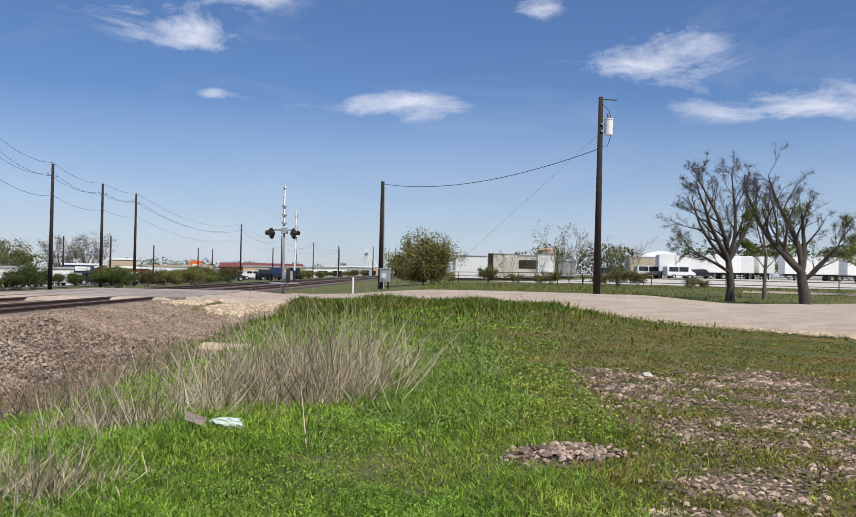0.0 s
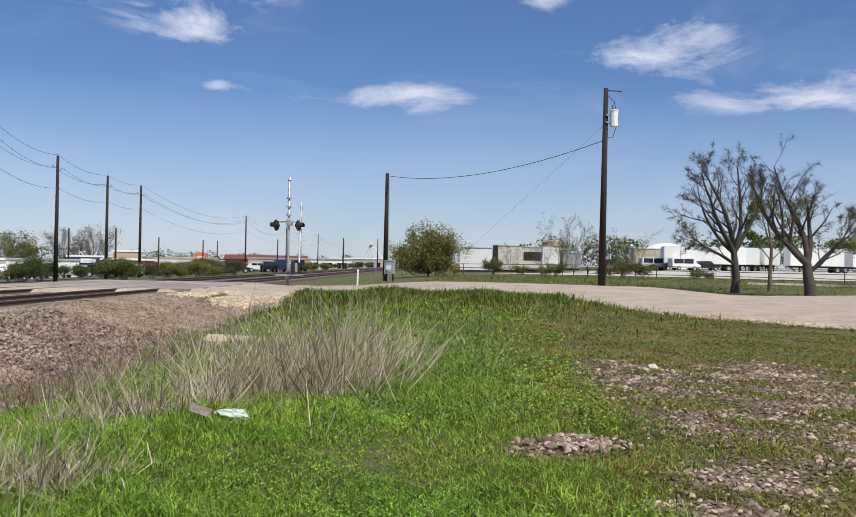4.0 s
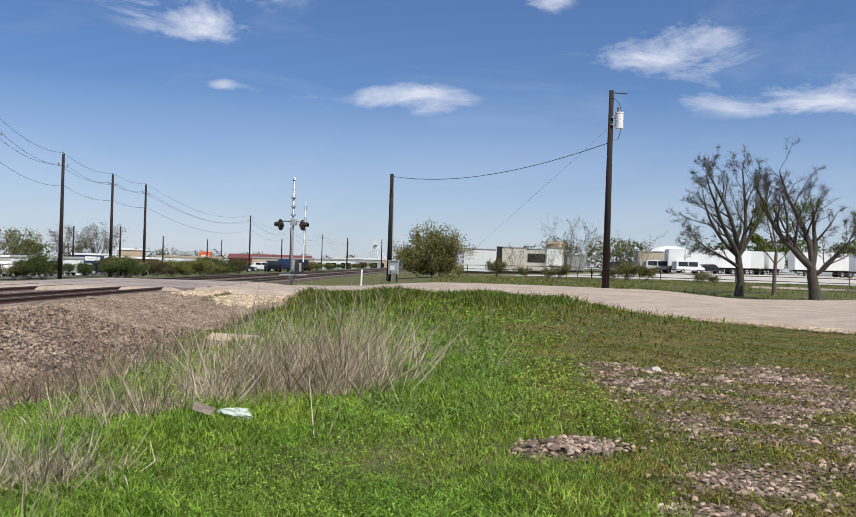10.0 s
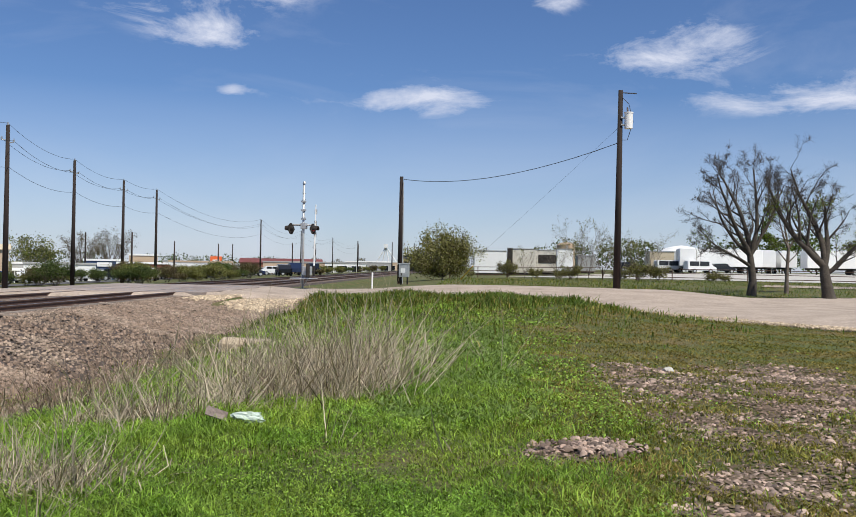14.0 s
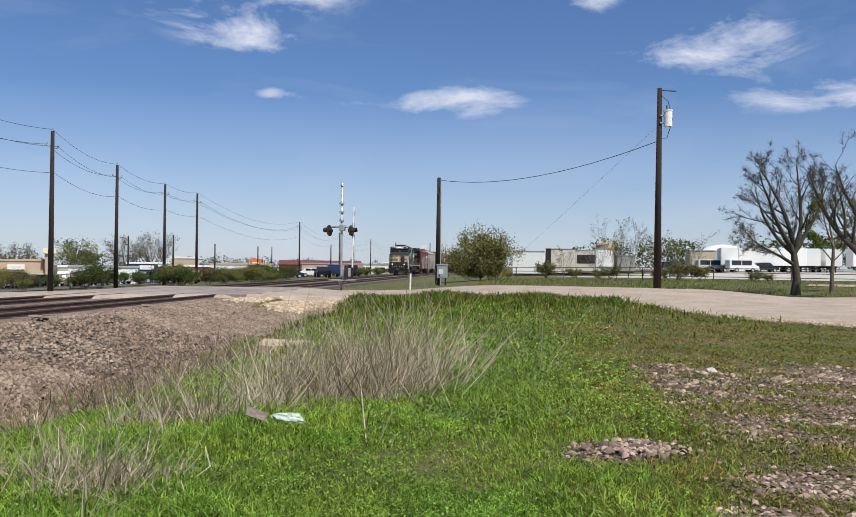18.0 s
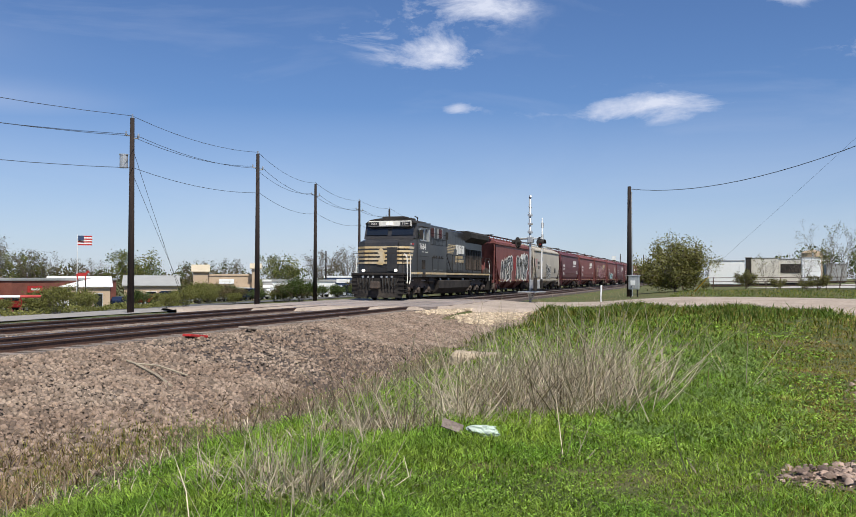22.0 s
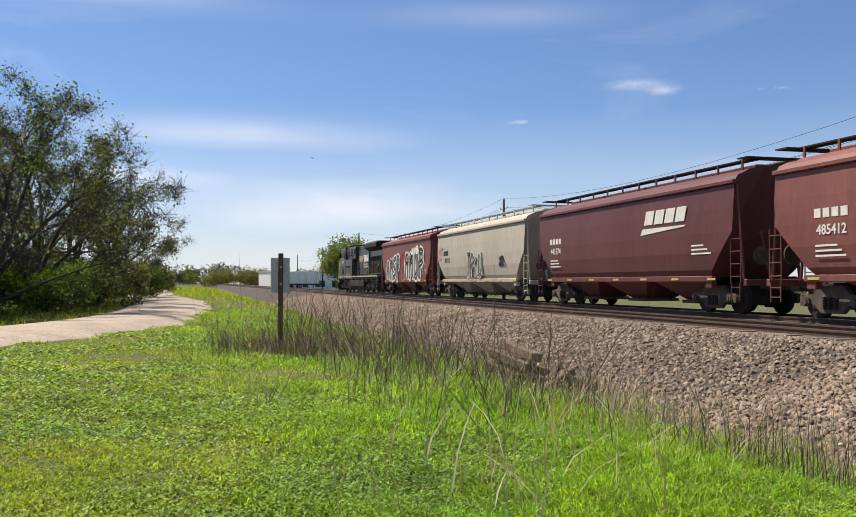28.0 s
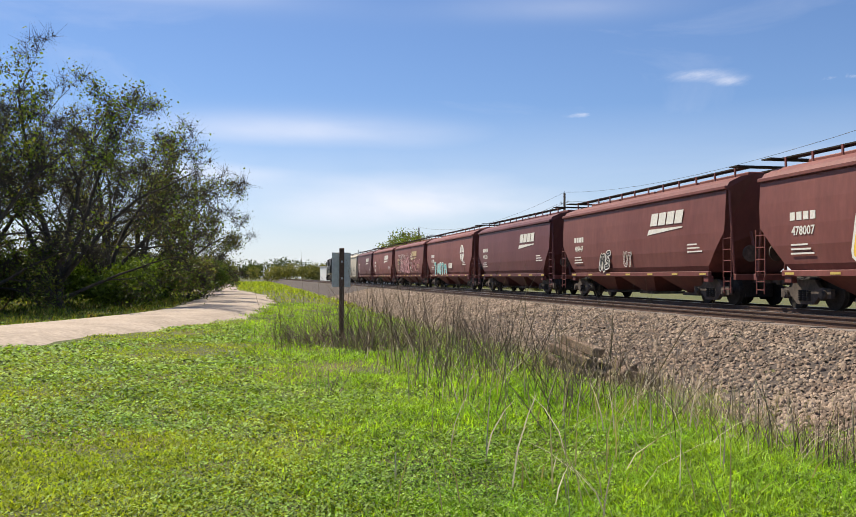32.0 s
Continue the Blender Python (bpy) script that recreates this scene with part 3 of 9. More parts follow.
# ---- tracks ----
def rail_profile(bm_foot, bm_head, x, y0, y1):
    foot = [(-0.075, -0.175), (0.075, -0.175), (0.075, -0.16), (0.012, -0.145), (0.012, -0.05), (0.036, -0.042), (0.036, -0.008), (-0.036, -0.008), (-0.036, -0.042), (-0.012, -0.05), (-0.012, -0.145), (-0.075, -0.16)]
    extrude_profile(bm_foot, [(x + a, b) for a, b in foot], "y", y0, y1)
    box(bm_head, x - 0.034, x + 0.034, y0, y1, -0.008, 0.0)


def track(cx, label, shiny):
    t = thing("railway_track", label, "railway track", kind="structure")
    for s in (-1, 1):
        f, h = bmesh.new(), bmesh.new()
        rail_profile(f, h, cx + s * (GAUGE + 0.035), -700, 900)
        r = part("rail", f, "rail_rust", t)
        part("rail_head", h, "rail_head" if shiny else "rail_rust", r, "worn bright running surface")
    return t


near_track = track(NEAR_X, "empty near railway track with brown rusty rails", True)
far_track = track(TRAIN_X, "railway track that carries the freight train", True)


def ballast_bed():
    bm = bmesh.new()
    prof = [(-21.0, -0.6), (-19.6, -0.19), (TRAIN_X - 1.3, -0.155), (TRAIN_X + 1.3, -0.155), (-15.1, -0.2), (NEAR_X - 1.3, -0.155), (NEAR_X + 1.35, -0.16), (-11.2, -0.19),
            (-10.5, -0.33), (-9.25, -0.60), (-7.9, -0.87), (-7.1, -1.08), (-7.1, -1.6), (-21.0, -1.6)]
    extrude_profile(bm, prof, "y", -700, 40)
    extrude_profile(bm, [(a if a < -11.3 else -11.3 + (a + 11.3) * 0.25, max(b, -0.6)) for a, b in prof[:-2]] + [(-10.2, -1.0), (-21.0, -1.0)], "y", 40, 900)
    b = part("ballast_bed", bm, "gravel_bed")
    tagged(b, "sloping bank of grey-brown crushed stone under the tracks, darkened as shade between stones", "ballast", kind="structure")


ballast_bed()


def ties():
    rnd = random.Random(3)
    proto = None
    far = []
    for cx, tr in ((NEAR_X, near_track), (TRAIN_X, far_track)):
        y, k = -300.0, 0
        while y < 420:
            if not 36.5 < y < 50:
                x0, x1 = cx - 1.3 + rnd.uniform(-0.04, 0.04), cx + 1.3 + rnd.uniform(-0.05, 0.07)
                if -30 < y < 36.5 and cx == NEAR_X or -12 < y < 24:
                    if proto is None:
                        proto = part("tie", boxes((-1.3, 1.3, -0.115, 0.115, -0.18, 0.0), bevel=0.012), "tie", tr, at=Matrix.Identity(4))
                        o = proto
                    else:
                        o = again(proto, Matrix.Identity(4), tr)
                    o.matrix_basis = pose((x0 + x1) / 2, y, -0.135 + rnd.uniform(-0.015, 0.005), 0, 0, rnd.uniform(-0.8, 0.8))
                else:
                    far.append(((x0 + x1) / 2, y))
            y += 0.5 + rnd.uniform(-0.02, 0.02)
    c = np.array(far)
    cube = np.array([(a, b, d) for a in (-1.3, 1.3) for b in (-0.115, 0.115) for d in (-0.3, -0.14)])
    V = (np.concatenate([c, np.zeros((len(c), 1))], 1)[:, None] + cube[None]).reshape(-1, 3)
    q = np.array([0, 1, 3, 2, 4, 6, 7, 5, 0, 4, 5, 1, 2, 3, 7, 6, 0, 2, 6, 4, 1, 5, 7, 3])
    o = raw_mesh("tie_row", V, (np.arange(len(c))[:, None] * 8 + q[None]).reshape(-1), 4, "tie")
    o.parent = near_track
    o["kind"] = "stuff"


ties()


def crossing():
    # boards between the rails where the road crosses
    c = thing("level_crossing", "flat concrete road crossing laid between the rails", "level crossing", kind="structure")
    for x0, x1 in ((-11.2, NEAR_X + GAUGE + 0.08), (NEAR_X + GAUGE - 0.02, NEAR_X - GAUGE + 0.02), (NEAR_X - GAUGE - 0.08, TRAIN_X + GAUGE + 0.08), (TRAIN_X + GAUGE - 0.02, TRAIN_X - GAUGE + 0.02), (TRAIN_X - GAUGE - 0.08, -20.0)):
        for k in range(5):
            part("panel", boxes((min(x0, x1), max(x0, x1), 37.0 + 2.6 * k, 39.56 + 2.6 * k, -0.14, -0.004), bevel=0.01), "crossing_panel", c)


crossing()


# ---- train ----
TRAIN_Y0, TRAIN_V, TRAIN_V_LATE = -2.3, 23.54, 23.31      # front of the locomotive at 24 s, metres a second towards -y before and after
COUPLERS = [20.3, 37.34, 54.5, 71.35, 88.95, 107.4, 125.65, 142.65, 160.5]   # where the cars meet at 24 s
while len(COUPLERS) < 18:
    COUPLERS.append(COUPLERS[-1] + 17.6)


def truck(parent, y, wheelbase, axles, wr, name="truck", frame_mat="grime", half=1.15):
    """A truck at y under the car that parents it: side frames, wheels, axle boxes, springs."""
    ys = [y + (k - (axles - 1) / 2) * wheelbase / (axles - 1) for k in range(axles)]
    bm = bmesh.new()
    L0, L1 = ys[0] - 0.42, ys[-1] + 0.42
    for s in (-1, 1):
        x = s * (half - 0.06)
        if axles == 2:
            prof = [(ys[0] - 0.3, wr + 0.16), (ys[0] + 0.22, wr + 0.2), (y - 0.45, wr + 0.42), (y + 0.45, wr + 0.42), (ys[1] - 0.22, wr + 0.2), (ys[1] + 0.3, wr + 0.16), (ys[1] + 0.3, wr - 0.12), (ys[1] - 0.25, wr - 0.08),
                    (y + 0.38, wr - 0.3), (y - 0.38, wr - 0.3), (ys[0] + 0.25, wr - 0.08), (ys[0] - 0.3, wr - 0.12)]
        else:
            prof = [(L0, wr + 0.5), (L0 + 0.4, wr + 0.66), (L1 - 0.4, wr + 0.66), (L1, wr + 0.5), (L1, wr + 0.02), (ys[-1] + 0.3, wr - 0.05), (ys[-1] - 0.45, wr + 0.12), (y + 0.75, wr + 0.15), (y + 0.35, wr - 0.05), (y - 0.35, wr - 0.05), (y - 0.75, wr + 0.15), (ys[0] + 0.45, wr + 0.12), (ys[0] - 0.3, wr - 0.05), (L0, wr + 0.02)]
        extrude_profile(bm, prof, "x", x - 0.07, x + 0.07)
    box(bm, -half + 0.1, half - 0.1, y - 0.3, y + 0.3, wr + 0.05, wr + 0.4, 0.03)
    t = part(name, bm, frame_mat, parent)
    part("bolster", boxes((-0.62, 0.62, L0 + 0.25, L1 - 0.25, wr - 0.2, wr + 0.5), bevel=0.04), "black_dull", t)
    for k, yy in enumerate(ys):
        w = bmesh.new()
        for s in (-1, 1):
            disc(w, (s * 0.76, yy, wr), (1, 0, 0), wr, 0.13, 24)
            disc(w, (s * 0.70, yy, wr), (1, 0, 0), wr + 0.03, 0.03, 24)
        tube(w, (-1.0, yy, wr), (1.0, yy, wr), 0.085, n=10)
        part("wheelset", w, "black_dull", t)
        for s in (-1, 1):
            j = bmesh.new()
            if axles == 2:
                disc(j, (s * (half + 0.02), yy, wr), (1, 0, 0), 0.14, 0.14, 14)
                disc(j, (s * (half + 0.10), yy, wr), (1, 0, 0), 0.09, 0.04, 10)
            else:
                extrude_profile(j, [(yy - 0.42, wr - 0.14), (yy + 0.42, wr - 0.14), (yy + 0.3, wr + 0.02), (yy + 0.24, wr + 0.27), (yy - 0.24, wr + 0.27), (yy - 0.3, wr + 0.02)], "x", s * half - 0.09, s * half + 0.09)
                disc(j, (s * (half + 0.13), yy, wr + 0.06), (1, 0, 0), 0.15, 0.1, 14)
                disc(j, (s * (half + 0.2), yy, wr + 0.06), (1, 0, 0), 0.10, 0.05, 14)
            part("axle_box", j, "grime", t)
    for s in (-1, 1):
        spots = [y - 0.2, y, y + 0.2] if axles == 2 else [q + o for q in ys for o in (-0.55, 0.55)]
        for q in spots:
            zs = np.arange(wr - 0.2, wr + 0.12 if axles == 2 else wr + 0.2, 0.065)
            part("spring", turned(bmesh.new(), (s * half, q), [(rr, float(z) + dz) for z in zs for rr, dz in ((0.05, 0.0), (0.085, 0.015), (0.085, 0.045), (0.05, 0.06))], 8), "black_dull", t)
    return t


def ladder(parent, x, y, z0, z1, wide, mat, rungs, facing="x", r=0.016):
    """Two stiles and their rungs; facing: the axis that it looks along."""
    bm = bmesh.new()
    for s in (-1, 1):
        a = (x, y + s * wide / 2, z0) if facing == "x" else (x + s * wide / 2, y, z0)
        tube(bm, a, (a[0], a[1], z1), r * 1.3, n=5)
    for k in range(rungs):
        z = z0 + (k + 0.5) * (z1 - z0) / rungs
        if facing == "x":
            tube(bm, (x, y - wide / 2, z), (x, y + wide / 2, z), r, n=5)
        else:
            tube(bm, (x - wide / 2, y, z), (x + wide / 2, y, z), r, n=5)
    return part("ladder", bm, mat, parent)


def hopper_body(mat, L=16.4, rounded=True):
    """Covered hopper: bulging sides, sloped ends, roof. Length along y, centred."""
    bm = bmesh.new()
    # cross-section of half the car, from the sill up over the roof
    if rounded:
        sec = [(1.38, 1.12), (1.50, 1.35), (1.57, 1.9), (1.585, 2.5), (1.57, 3.2), (1.53, 3.88), (1.50, 3.94), (1.50, 4.02), (1.40, 4.18), (0.95, 4.38), (0.45, 4.48), (0.0, 4.5)]
    else:
        sec = [(1.50, 1.12), (1.52, 1.4), (1.53, 2.2), (1.53, 3.0), (1.53, 3.86), (1.53, 4.01), (1.56, 4.03), (1.56, 4.13), (1.42, 4.21), (0.95, 4.36), (0.45, 4.44), (0.0, 4.46)]
    full = sec + [(-a, b) for a, b in sec[-2::-1]]
    n = len(full)

    def end(z):
        # the end sheet slopes in below the shoulder
        if z > 2.55:
            return L / 2 - 0.35
        return L / 2 - 0.35 - (2.55 - z) * 1.02
    rows = []
    ys = [-1, -0.5, 0, 0.5, 1]
    for u in ys:
        rows.append([bm.verts.new((a, u * end(b), b)) for a, b in full])
    for r0, r1 in zip(rows, rows[1:]):
        for i in range(n - 1):
            bm.faces.new((r0[i], r0[i + 1], r1[i + 1], r1[i]))
        bm.faces.new((r0[n - 1], r0[0], r1[0], r1[n - 1]))
    bm.faces.new(rows[0][::-1])
    bm.faces.new(rows[-1])
    bmesh.ops.recalc_face_normals(bm, faces=bm.faces[:])
    return bm


def hopper_car(mat, label, rounded=True, L=16.4, sill="yellow", rail_mat=None):
    car = thing("hopper_car", label, "hopper car", group="cars of the freight train")
    b = part("body", hopper_body(mat, L, rounded), mat, car, smooth=False)
    # seam under the roof, side sill
    for s in (-1, 1):
        part("top_chord", boxes((s * 1.56 - 0.05, s * 1.56 + 0.05, -L / 2 + 0.3, L / 2 - 0.3, 3.92, 4.04), bevel=0.015), mat, car)
        part("side_sill", boxes((s * 1.5 - 0.06, s * 1.5 + 0.06, -L / 2 + 1.5, L / 2 - 1.5, 0.98, 1.16), bevel=0.015), mat if sill == "yellow" else sill, car)
        for k in range(7):
            y = -6.3 + 2.1 * k
            part("reflector", boxes((s * 1.56, s * 1.572, y - 0.22, y + 0.22, 1.03, 1.10)), "reflector_yellow", car)
    # end platform, posts, draft sill, couplers
    for e in (-1, 1):
        part("end_sill", boxes((-1.48, 1.48, e * (L / 2 + 0.05) - 0.1, e * (L / 2 + 0.05) + 0.1, 0.86, 1.06), bevel=0.015), mat, car)
        part("draft_sill", boxes((-0.2, 0.2, min(e * (L / 2 + 0.1), e * 5.2), max(e * (L / 2 + 0.1), e * 5.2), 0.75, 1.05), bevel=0.02), "grime", car)
        cp = boxes((-0.11, 0.11, min(e * (L / 2), e * (L / 2 + 0.5)), max(e * L / 2, e * (L / 2 + 0.5)), 0.76, 0.98), (-0.2, 0.2, min(e * (L / 2 + 0.4), e * (L / 2 + 0.62)), max(e * (L / 2 + 0.4), e * (L / 2 + 0.62)), 0.7, 1.02), bevel=0.04)
        part("coupler", cp, "grime", car)
        for s in (-1, 1):
            part("end_post", tube(bmesh.new(), (s * 1.42, e * (L / 2 - 0.35), 3.9), (s * 1.42, e * (L / 2 - 0.05), 1.0), 0.045, n=6), mat, car)
            part("end_brace", tube(bmesh.new(), (s * 0.6, e * (L / 2 - 0.4), 2.5), (s * 0.5, e * (L / 2 - 0.05), 1.0), 0.05, n=6), mat, car)
        for s in (-1, 1):
            ladder(car, s * 1.52, e * (L / 2 - 0.32), 0.95, 2.45, 0.5, rail_mat or mat, 4)
            ladder(car, s * 1.52, e * (L / 2 - 0.32), 0.42, 0.95, 0.42, rail_mat or mat, 2)
            part("jacking_pad", boxes((s * 1.42 - 0.1, s * 1.42 + 0.1, e * (L / 2 - 1.75) - 0.18, e * (L / 2 - 1.75) + 0.18, 0.78, 0.99), bevel=0.02), mat, car)
        ladder(car, -1.1, e * (L / 2 - 0.3), 1.1, 3.9, 0.45, rail_mat or mat, 8, "y")
        br = bmesh.new()
        disc(br, (0.8, e * (L / 2 - 0.1), 1.75), (0, 1, 0), 0.28, 0.05, 18)
        part("brake_wheel", br, "grime", car)
    # running board and its brackets over hatch coamings
    rb = bmesh.new()
    for s in (-1, 1):
        box(rb, s * 0.72 - 0.2, s * 0.72 + 0.2, -L / 2 + 0.2, L / 2 - 0.2, 4.66, 4.70)
    for e in (-1, 1):
        box(rb, -1.3, 1.3, e * (L / 2 - 0.3) - 0.25, e * (L / 2 - 0.3) + 0.25, 4.66, 4.70)
    part("running_board", rb, "galvanised" if mat == "hopper_cream" else "black_dull", car)
    bk = None
    for s in (-1, 1):
        for k in range(12):
            at = Matrix.Translation((s * 0.93, (L / 2 - 0.8) * (k / 5.5 - 1), 0))
            if bk is None:
                bk = part("board_bracket", boxes((-0.02, 0.02, -0.04, 0.04, 4.34, 4.69)), mat, car, at=at)
            else:
                again(bk, at)
    part("hatch_cover", boxes(*[(-0.3, 0.3, (L - 1.8) * (k / 4 - 0.5) + 0.1, (L - 1.8) * ((k + 1) / 4 - 0.5) - 0.1, 4.44, 4.62) for k in range(4)], bevel=0.03), mat, car)
    # discharge hoppers
    for k, y in enumerate((-3.9, 0.0, 3.9)):
        h = bmesh.new()
        top = [(-1.36, y - 1.93, 1.14), (1.36, y - 1.93, 1.14), (1.36, y + 1.93, 1.14), (-1.36, y + 1.93, 1.14)]
        bot = [(-0.55, y - 0.55, 0.36), (0.55, y - 0.55, 0.36), (0.55, y + 0.55, 0.36), (-0.55, y + 0.55, 0.36)]
        a, c = [h.verts.new(p) for p in top], [h.verts.new(p) for p in bot]
        for i in range(4):
            h.faces.new((a[i], a[(i + 1) % 4], c[(i + 1) % 4], c[i]))
        h.faces.new(c)
        h.faces.new(a[::-1])
        bmesh.ops.recalc_face_normals(h, faces=h.faces[:])
        hp = part("discharge_hopper", h, mat, car, "dusty underside chute")
        part("outlet_gate", boxes((-0.75, 0.75, y - 0.62, y + 0.62, 0.26, 0.37), bevel=0.02), "grime", hp)
    for e in (-1, 1):
        truck(car, e * (L / 2 - 2.05), 1.78, 2, 0.457)
    return car


def letters_bar(parent, x, y0, y1, z0, z1, mat="letter_white", name="marking", lean=0.0):
    """A plain bar of paint on the side that looks towards +x."""
    bm = bmesh.new()
    v = [bm.verts.new(p) for p in ((x, y0, z0), (x, y1, z0), (x, y1 + lean, z1), (x, y0 + lean, z1))]
    bm.faces.new(v)
    r = bmesh.ops.extrude_face_region(bm, geom=bm.faces[:])
    bmesh.ops.translate(bm, verts=[q for q in r["geom"] if isinstance(q, bmesh.types.BMVert)], vec=(0.006, 0, 0))
    bmesh.ops.recalc_face_normals(bm, faces=bm.faces[:])
    return part(name, bm, mat, parent)


SIDE = Matrix.Rotation(radians(90), 4, "Z") @ Matrix.Rotation(radians(90), 4, "X")   # lettering that faces +x, reading towards +y


def on_side(x, y, z):
    return Matrix.Translation((x, y, z)) @ SIDE


def car_marks(car, number, logo, rounded, logo_mat="letter_white", y_num=-5.6):
    x = 1.592 if rounded else 1.536
    # the maker's name as plain slanted blocks, the number as it reads
    for k in range(4):
        letters_bar(car, x - 0.005, y_num - 0.62 + 0.32 * k, y_num - 0.38 + 0.32 * k, 2.62, 2.86, logo_mat, "reporting_mark")
    words(number, 0.36, logo_mat, car, on_side(x, y_num, 2.3), "car_number", bold=0.008)
    for k in range(3):
        letters_bar(car, x - 0.02, y_num - 0.6, y_num + 0.5 - 0.15 * k, 1.62 + 0.13 * k, 1.67 + 0.13 * k, logo_mat, "small_print")
    for k in range(3):
        letters_bar(car, x - 0.02, 5.2, 6.3 - 0.2 * k, 1.85 + 0.13 * k, 1.90 + 0.13 * k, logo_mat, "small_print")
    if logo == "swoosh":
        for k in range(4):
            letters_bar(car, x, 2.2 + 0.68 * k, 2.78 + 0.68 * k, 2.97, 3.45, logo_mat, "logo_block", 0.16)
        wedge = bmesh.new()
        extrude_profile(wedge, [(1.95, 2.62), (2.1, 2.84), (4.9, 2.84), (4.85, 2.79)], "x", x, x + 0.006)
        part("logo_line", wedge, logo_mat, car)
    elif logo == "round":
        bm = bmesh.new()
        disc(bm, (x, 5.2, 2.75), (1, 0, 0), 0.62, 0.012, 28)
        part("round_emblem", bm, logo_mat, car)
        bm = boxes((x + 0.002, x + 0.01, 5.14, 5.26, 2.2, 3.3), (x + 0.002, x + 0.01, 4.66, 5.74, 2.7, 2.8))
        part("emblem_cross", bm, "hopper_red", car)


def stroke(bm, x, pts, w):
    """A flat brush stroke with round ends through points (y, z)."""
    for (ya, za), (yb, zb) in zip(pts, pts[1:]):
        l = math.hypot(yb - ya, zb - za) or 1e-6
        a = math.atan2(zb - za, yb - ya)
        ring = [(yb + w / 2 * math.cos(a + q), zb + w / 2 * math.sin(a + q)) for q in (-1.57, -0.7, 0, 0.7, 1.57)]
        ring += [(ya + w / 2 * math.cos(a + q), za + w / 2 * math.sin(a + q)) for q in (1.57, 2.44, 3.14, 3.84, 4.71)]
        bm.faces.new([bm.verts.new((x, p, r)) for p, r in ring])


def ribbon(bm, x, pts, w):
    """One smooth flat band with round ends through points (y, z)."""
    n = len(pts)
    sides = []
    for i, (p, q) in enumerate(pts):
        a, b = pts[max(i - 1, 0)], pts[min(i + 1, n - 1)]
        l = math.hypot(b[0] - a[0], b[1] - a[1]) or 1e-6
        ny, nz = -(b[1] - a[1]) / l * w / 2, (b[0] - a[0]) / l * w / 2
        sides.append((bm.verts.new((x, p - ny, q - nz)), bm.verts.new((x, p + ny, q + nz)), ny, nz))
    for a, b in zip(sides, sides[1:]):
        bm.faces.new((a[0], b[0], b[1], a[1]))
    for end, sign in ((0, -1), (-1, 1)):
        lo, hi, ny, nz = sides[end]
        p, q = pts[end]
        cap = [bm.verts.new((x, p + ny * math.cos(t) + sign * nz * math.sin(t), q + nz * math.cos(t) - sign * ny * math.sin(t))) for t in (0.7, 1.57, 2.44)]
        bm.faces.new([hi] + cap + [lo])


SHAPES = (((1, 2), (0.1, 1.9), (0.1, 1.1), (0.9, 0.9), (0.9, 0.1), (0, 0)), ((0, 0), (0.1, 2), (0.9, 1.8), (0.9, 1.1), (0.1, 0.9)), ((0, 0), (0.5, 2), (1, 0)), ((0.1, 1.8), (0, 0.4), (0.5, 0), (1, 0.4), (0.9, 1.9)),
          ((0, 2), (1, 1.9), (0.5, 1.9), (0.5, 0)), ((0, 0), (0, 1.9), (0.9, 1.5), (0.1, 1.0), (1, 0)), ((0.9, 1.8), (0.2, 1.9), (0, 0.9), (0.2, 0.1), (1, 0.3), (0.9, 1.0)), ((0, 0), (0.2, 2), (0.5, 0.9), (0.8, 2), (1, 0)))


def spray_letters(car, x, y, z, height, widths, fill, outline, seed, name="graffiti", fat=0.32, rim=0.5):
    """Spray-painted tangles of fat bent strokes with an outline, one beside the other."""
    rnd = random.Random(seed)
    for i, w in enumerate(widths):
        sh = rnd.choice(SHAPES)
        lean = rnd.uniform(-0.1, 0.3)
        hh = height * rnd.uniform(0.85, 1.1)
        pts = [(y + w * (0.18 + 0.64 * a + rnd.uniform(-0.06, 0.06)) + lean * (b - 1) * 0.2, z + hh * 0.4 * (b - 1) + rnd.uniform(-0.05, 0.05)) for a, b in sh]
        for turn in range(2):
            pts = [pts[0]] + [(p[0] + (q[0] - p[0]) * u, p[1] + (q[1] - p[1]) * u) for p, q in zip(pts, pts[1:]) for u in (0.25, 0.75)] + [pts[-1]]
        thick = w * fat
        for grow, mat, dx in ((1 + rim, outline, 0.003 * i), (1.0, fill, 0.003 * i + 0.0015), (0.09, outline, 0.003 * i + 0.0025)):
            bm = bmesh.new()
            ribbon(bm, x + 0.014 + dx, pts, thick * grow)
            part(name, bm, mat, car)
        y += w * 0.93


def tags(car, x, y0, y1, z0, z1, mat, n, seed, w=0.05):
    """Loose scribbles."""
    rnd = random.Random(seed)
    bm = bmesh.new()
    for k in range(n):
        p = [(rnd.uniform(y0, y1), rnd.uniform(z0, z1))]
        for q in range(rnd.randint(2, 4)):
            p.append((p[-1][0] + rnd.uniform(-0.1, 0.35), min(max(p[-1][1] + rnd.uniform(-0.5, 0.5), z0), z1)))
        stroke(bm, x + 0.0004 * k, p, w * rnd.uniform(0.6, 1.3))
    o = part("graffiti_tag", bm, mat, car)
    o["kind"] = "stuff"
    return o


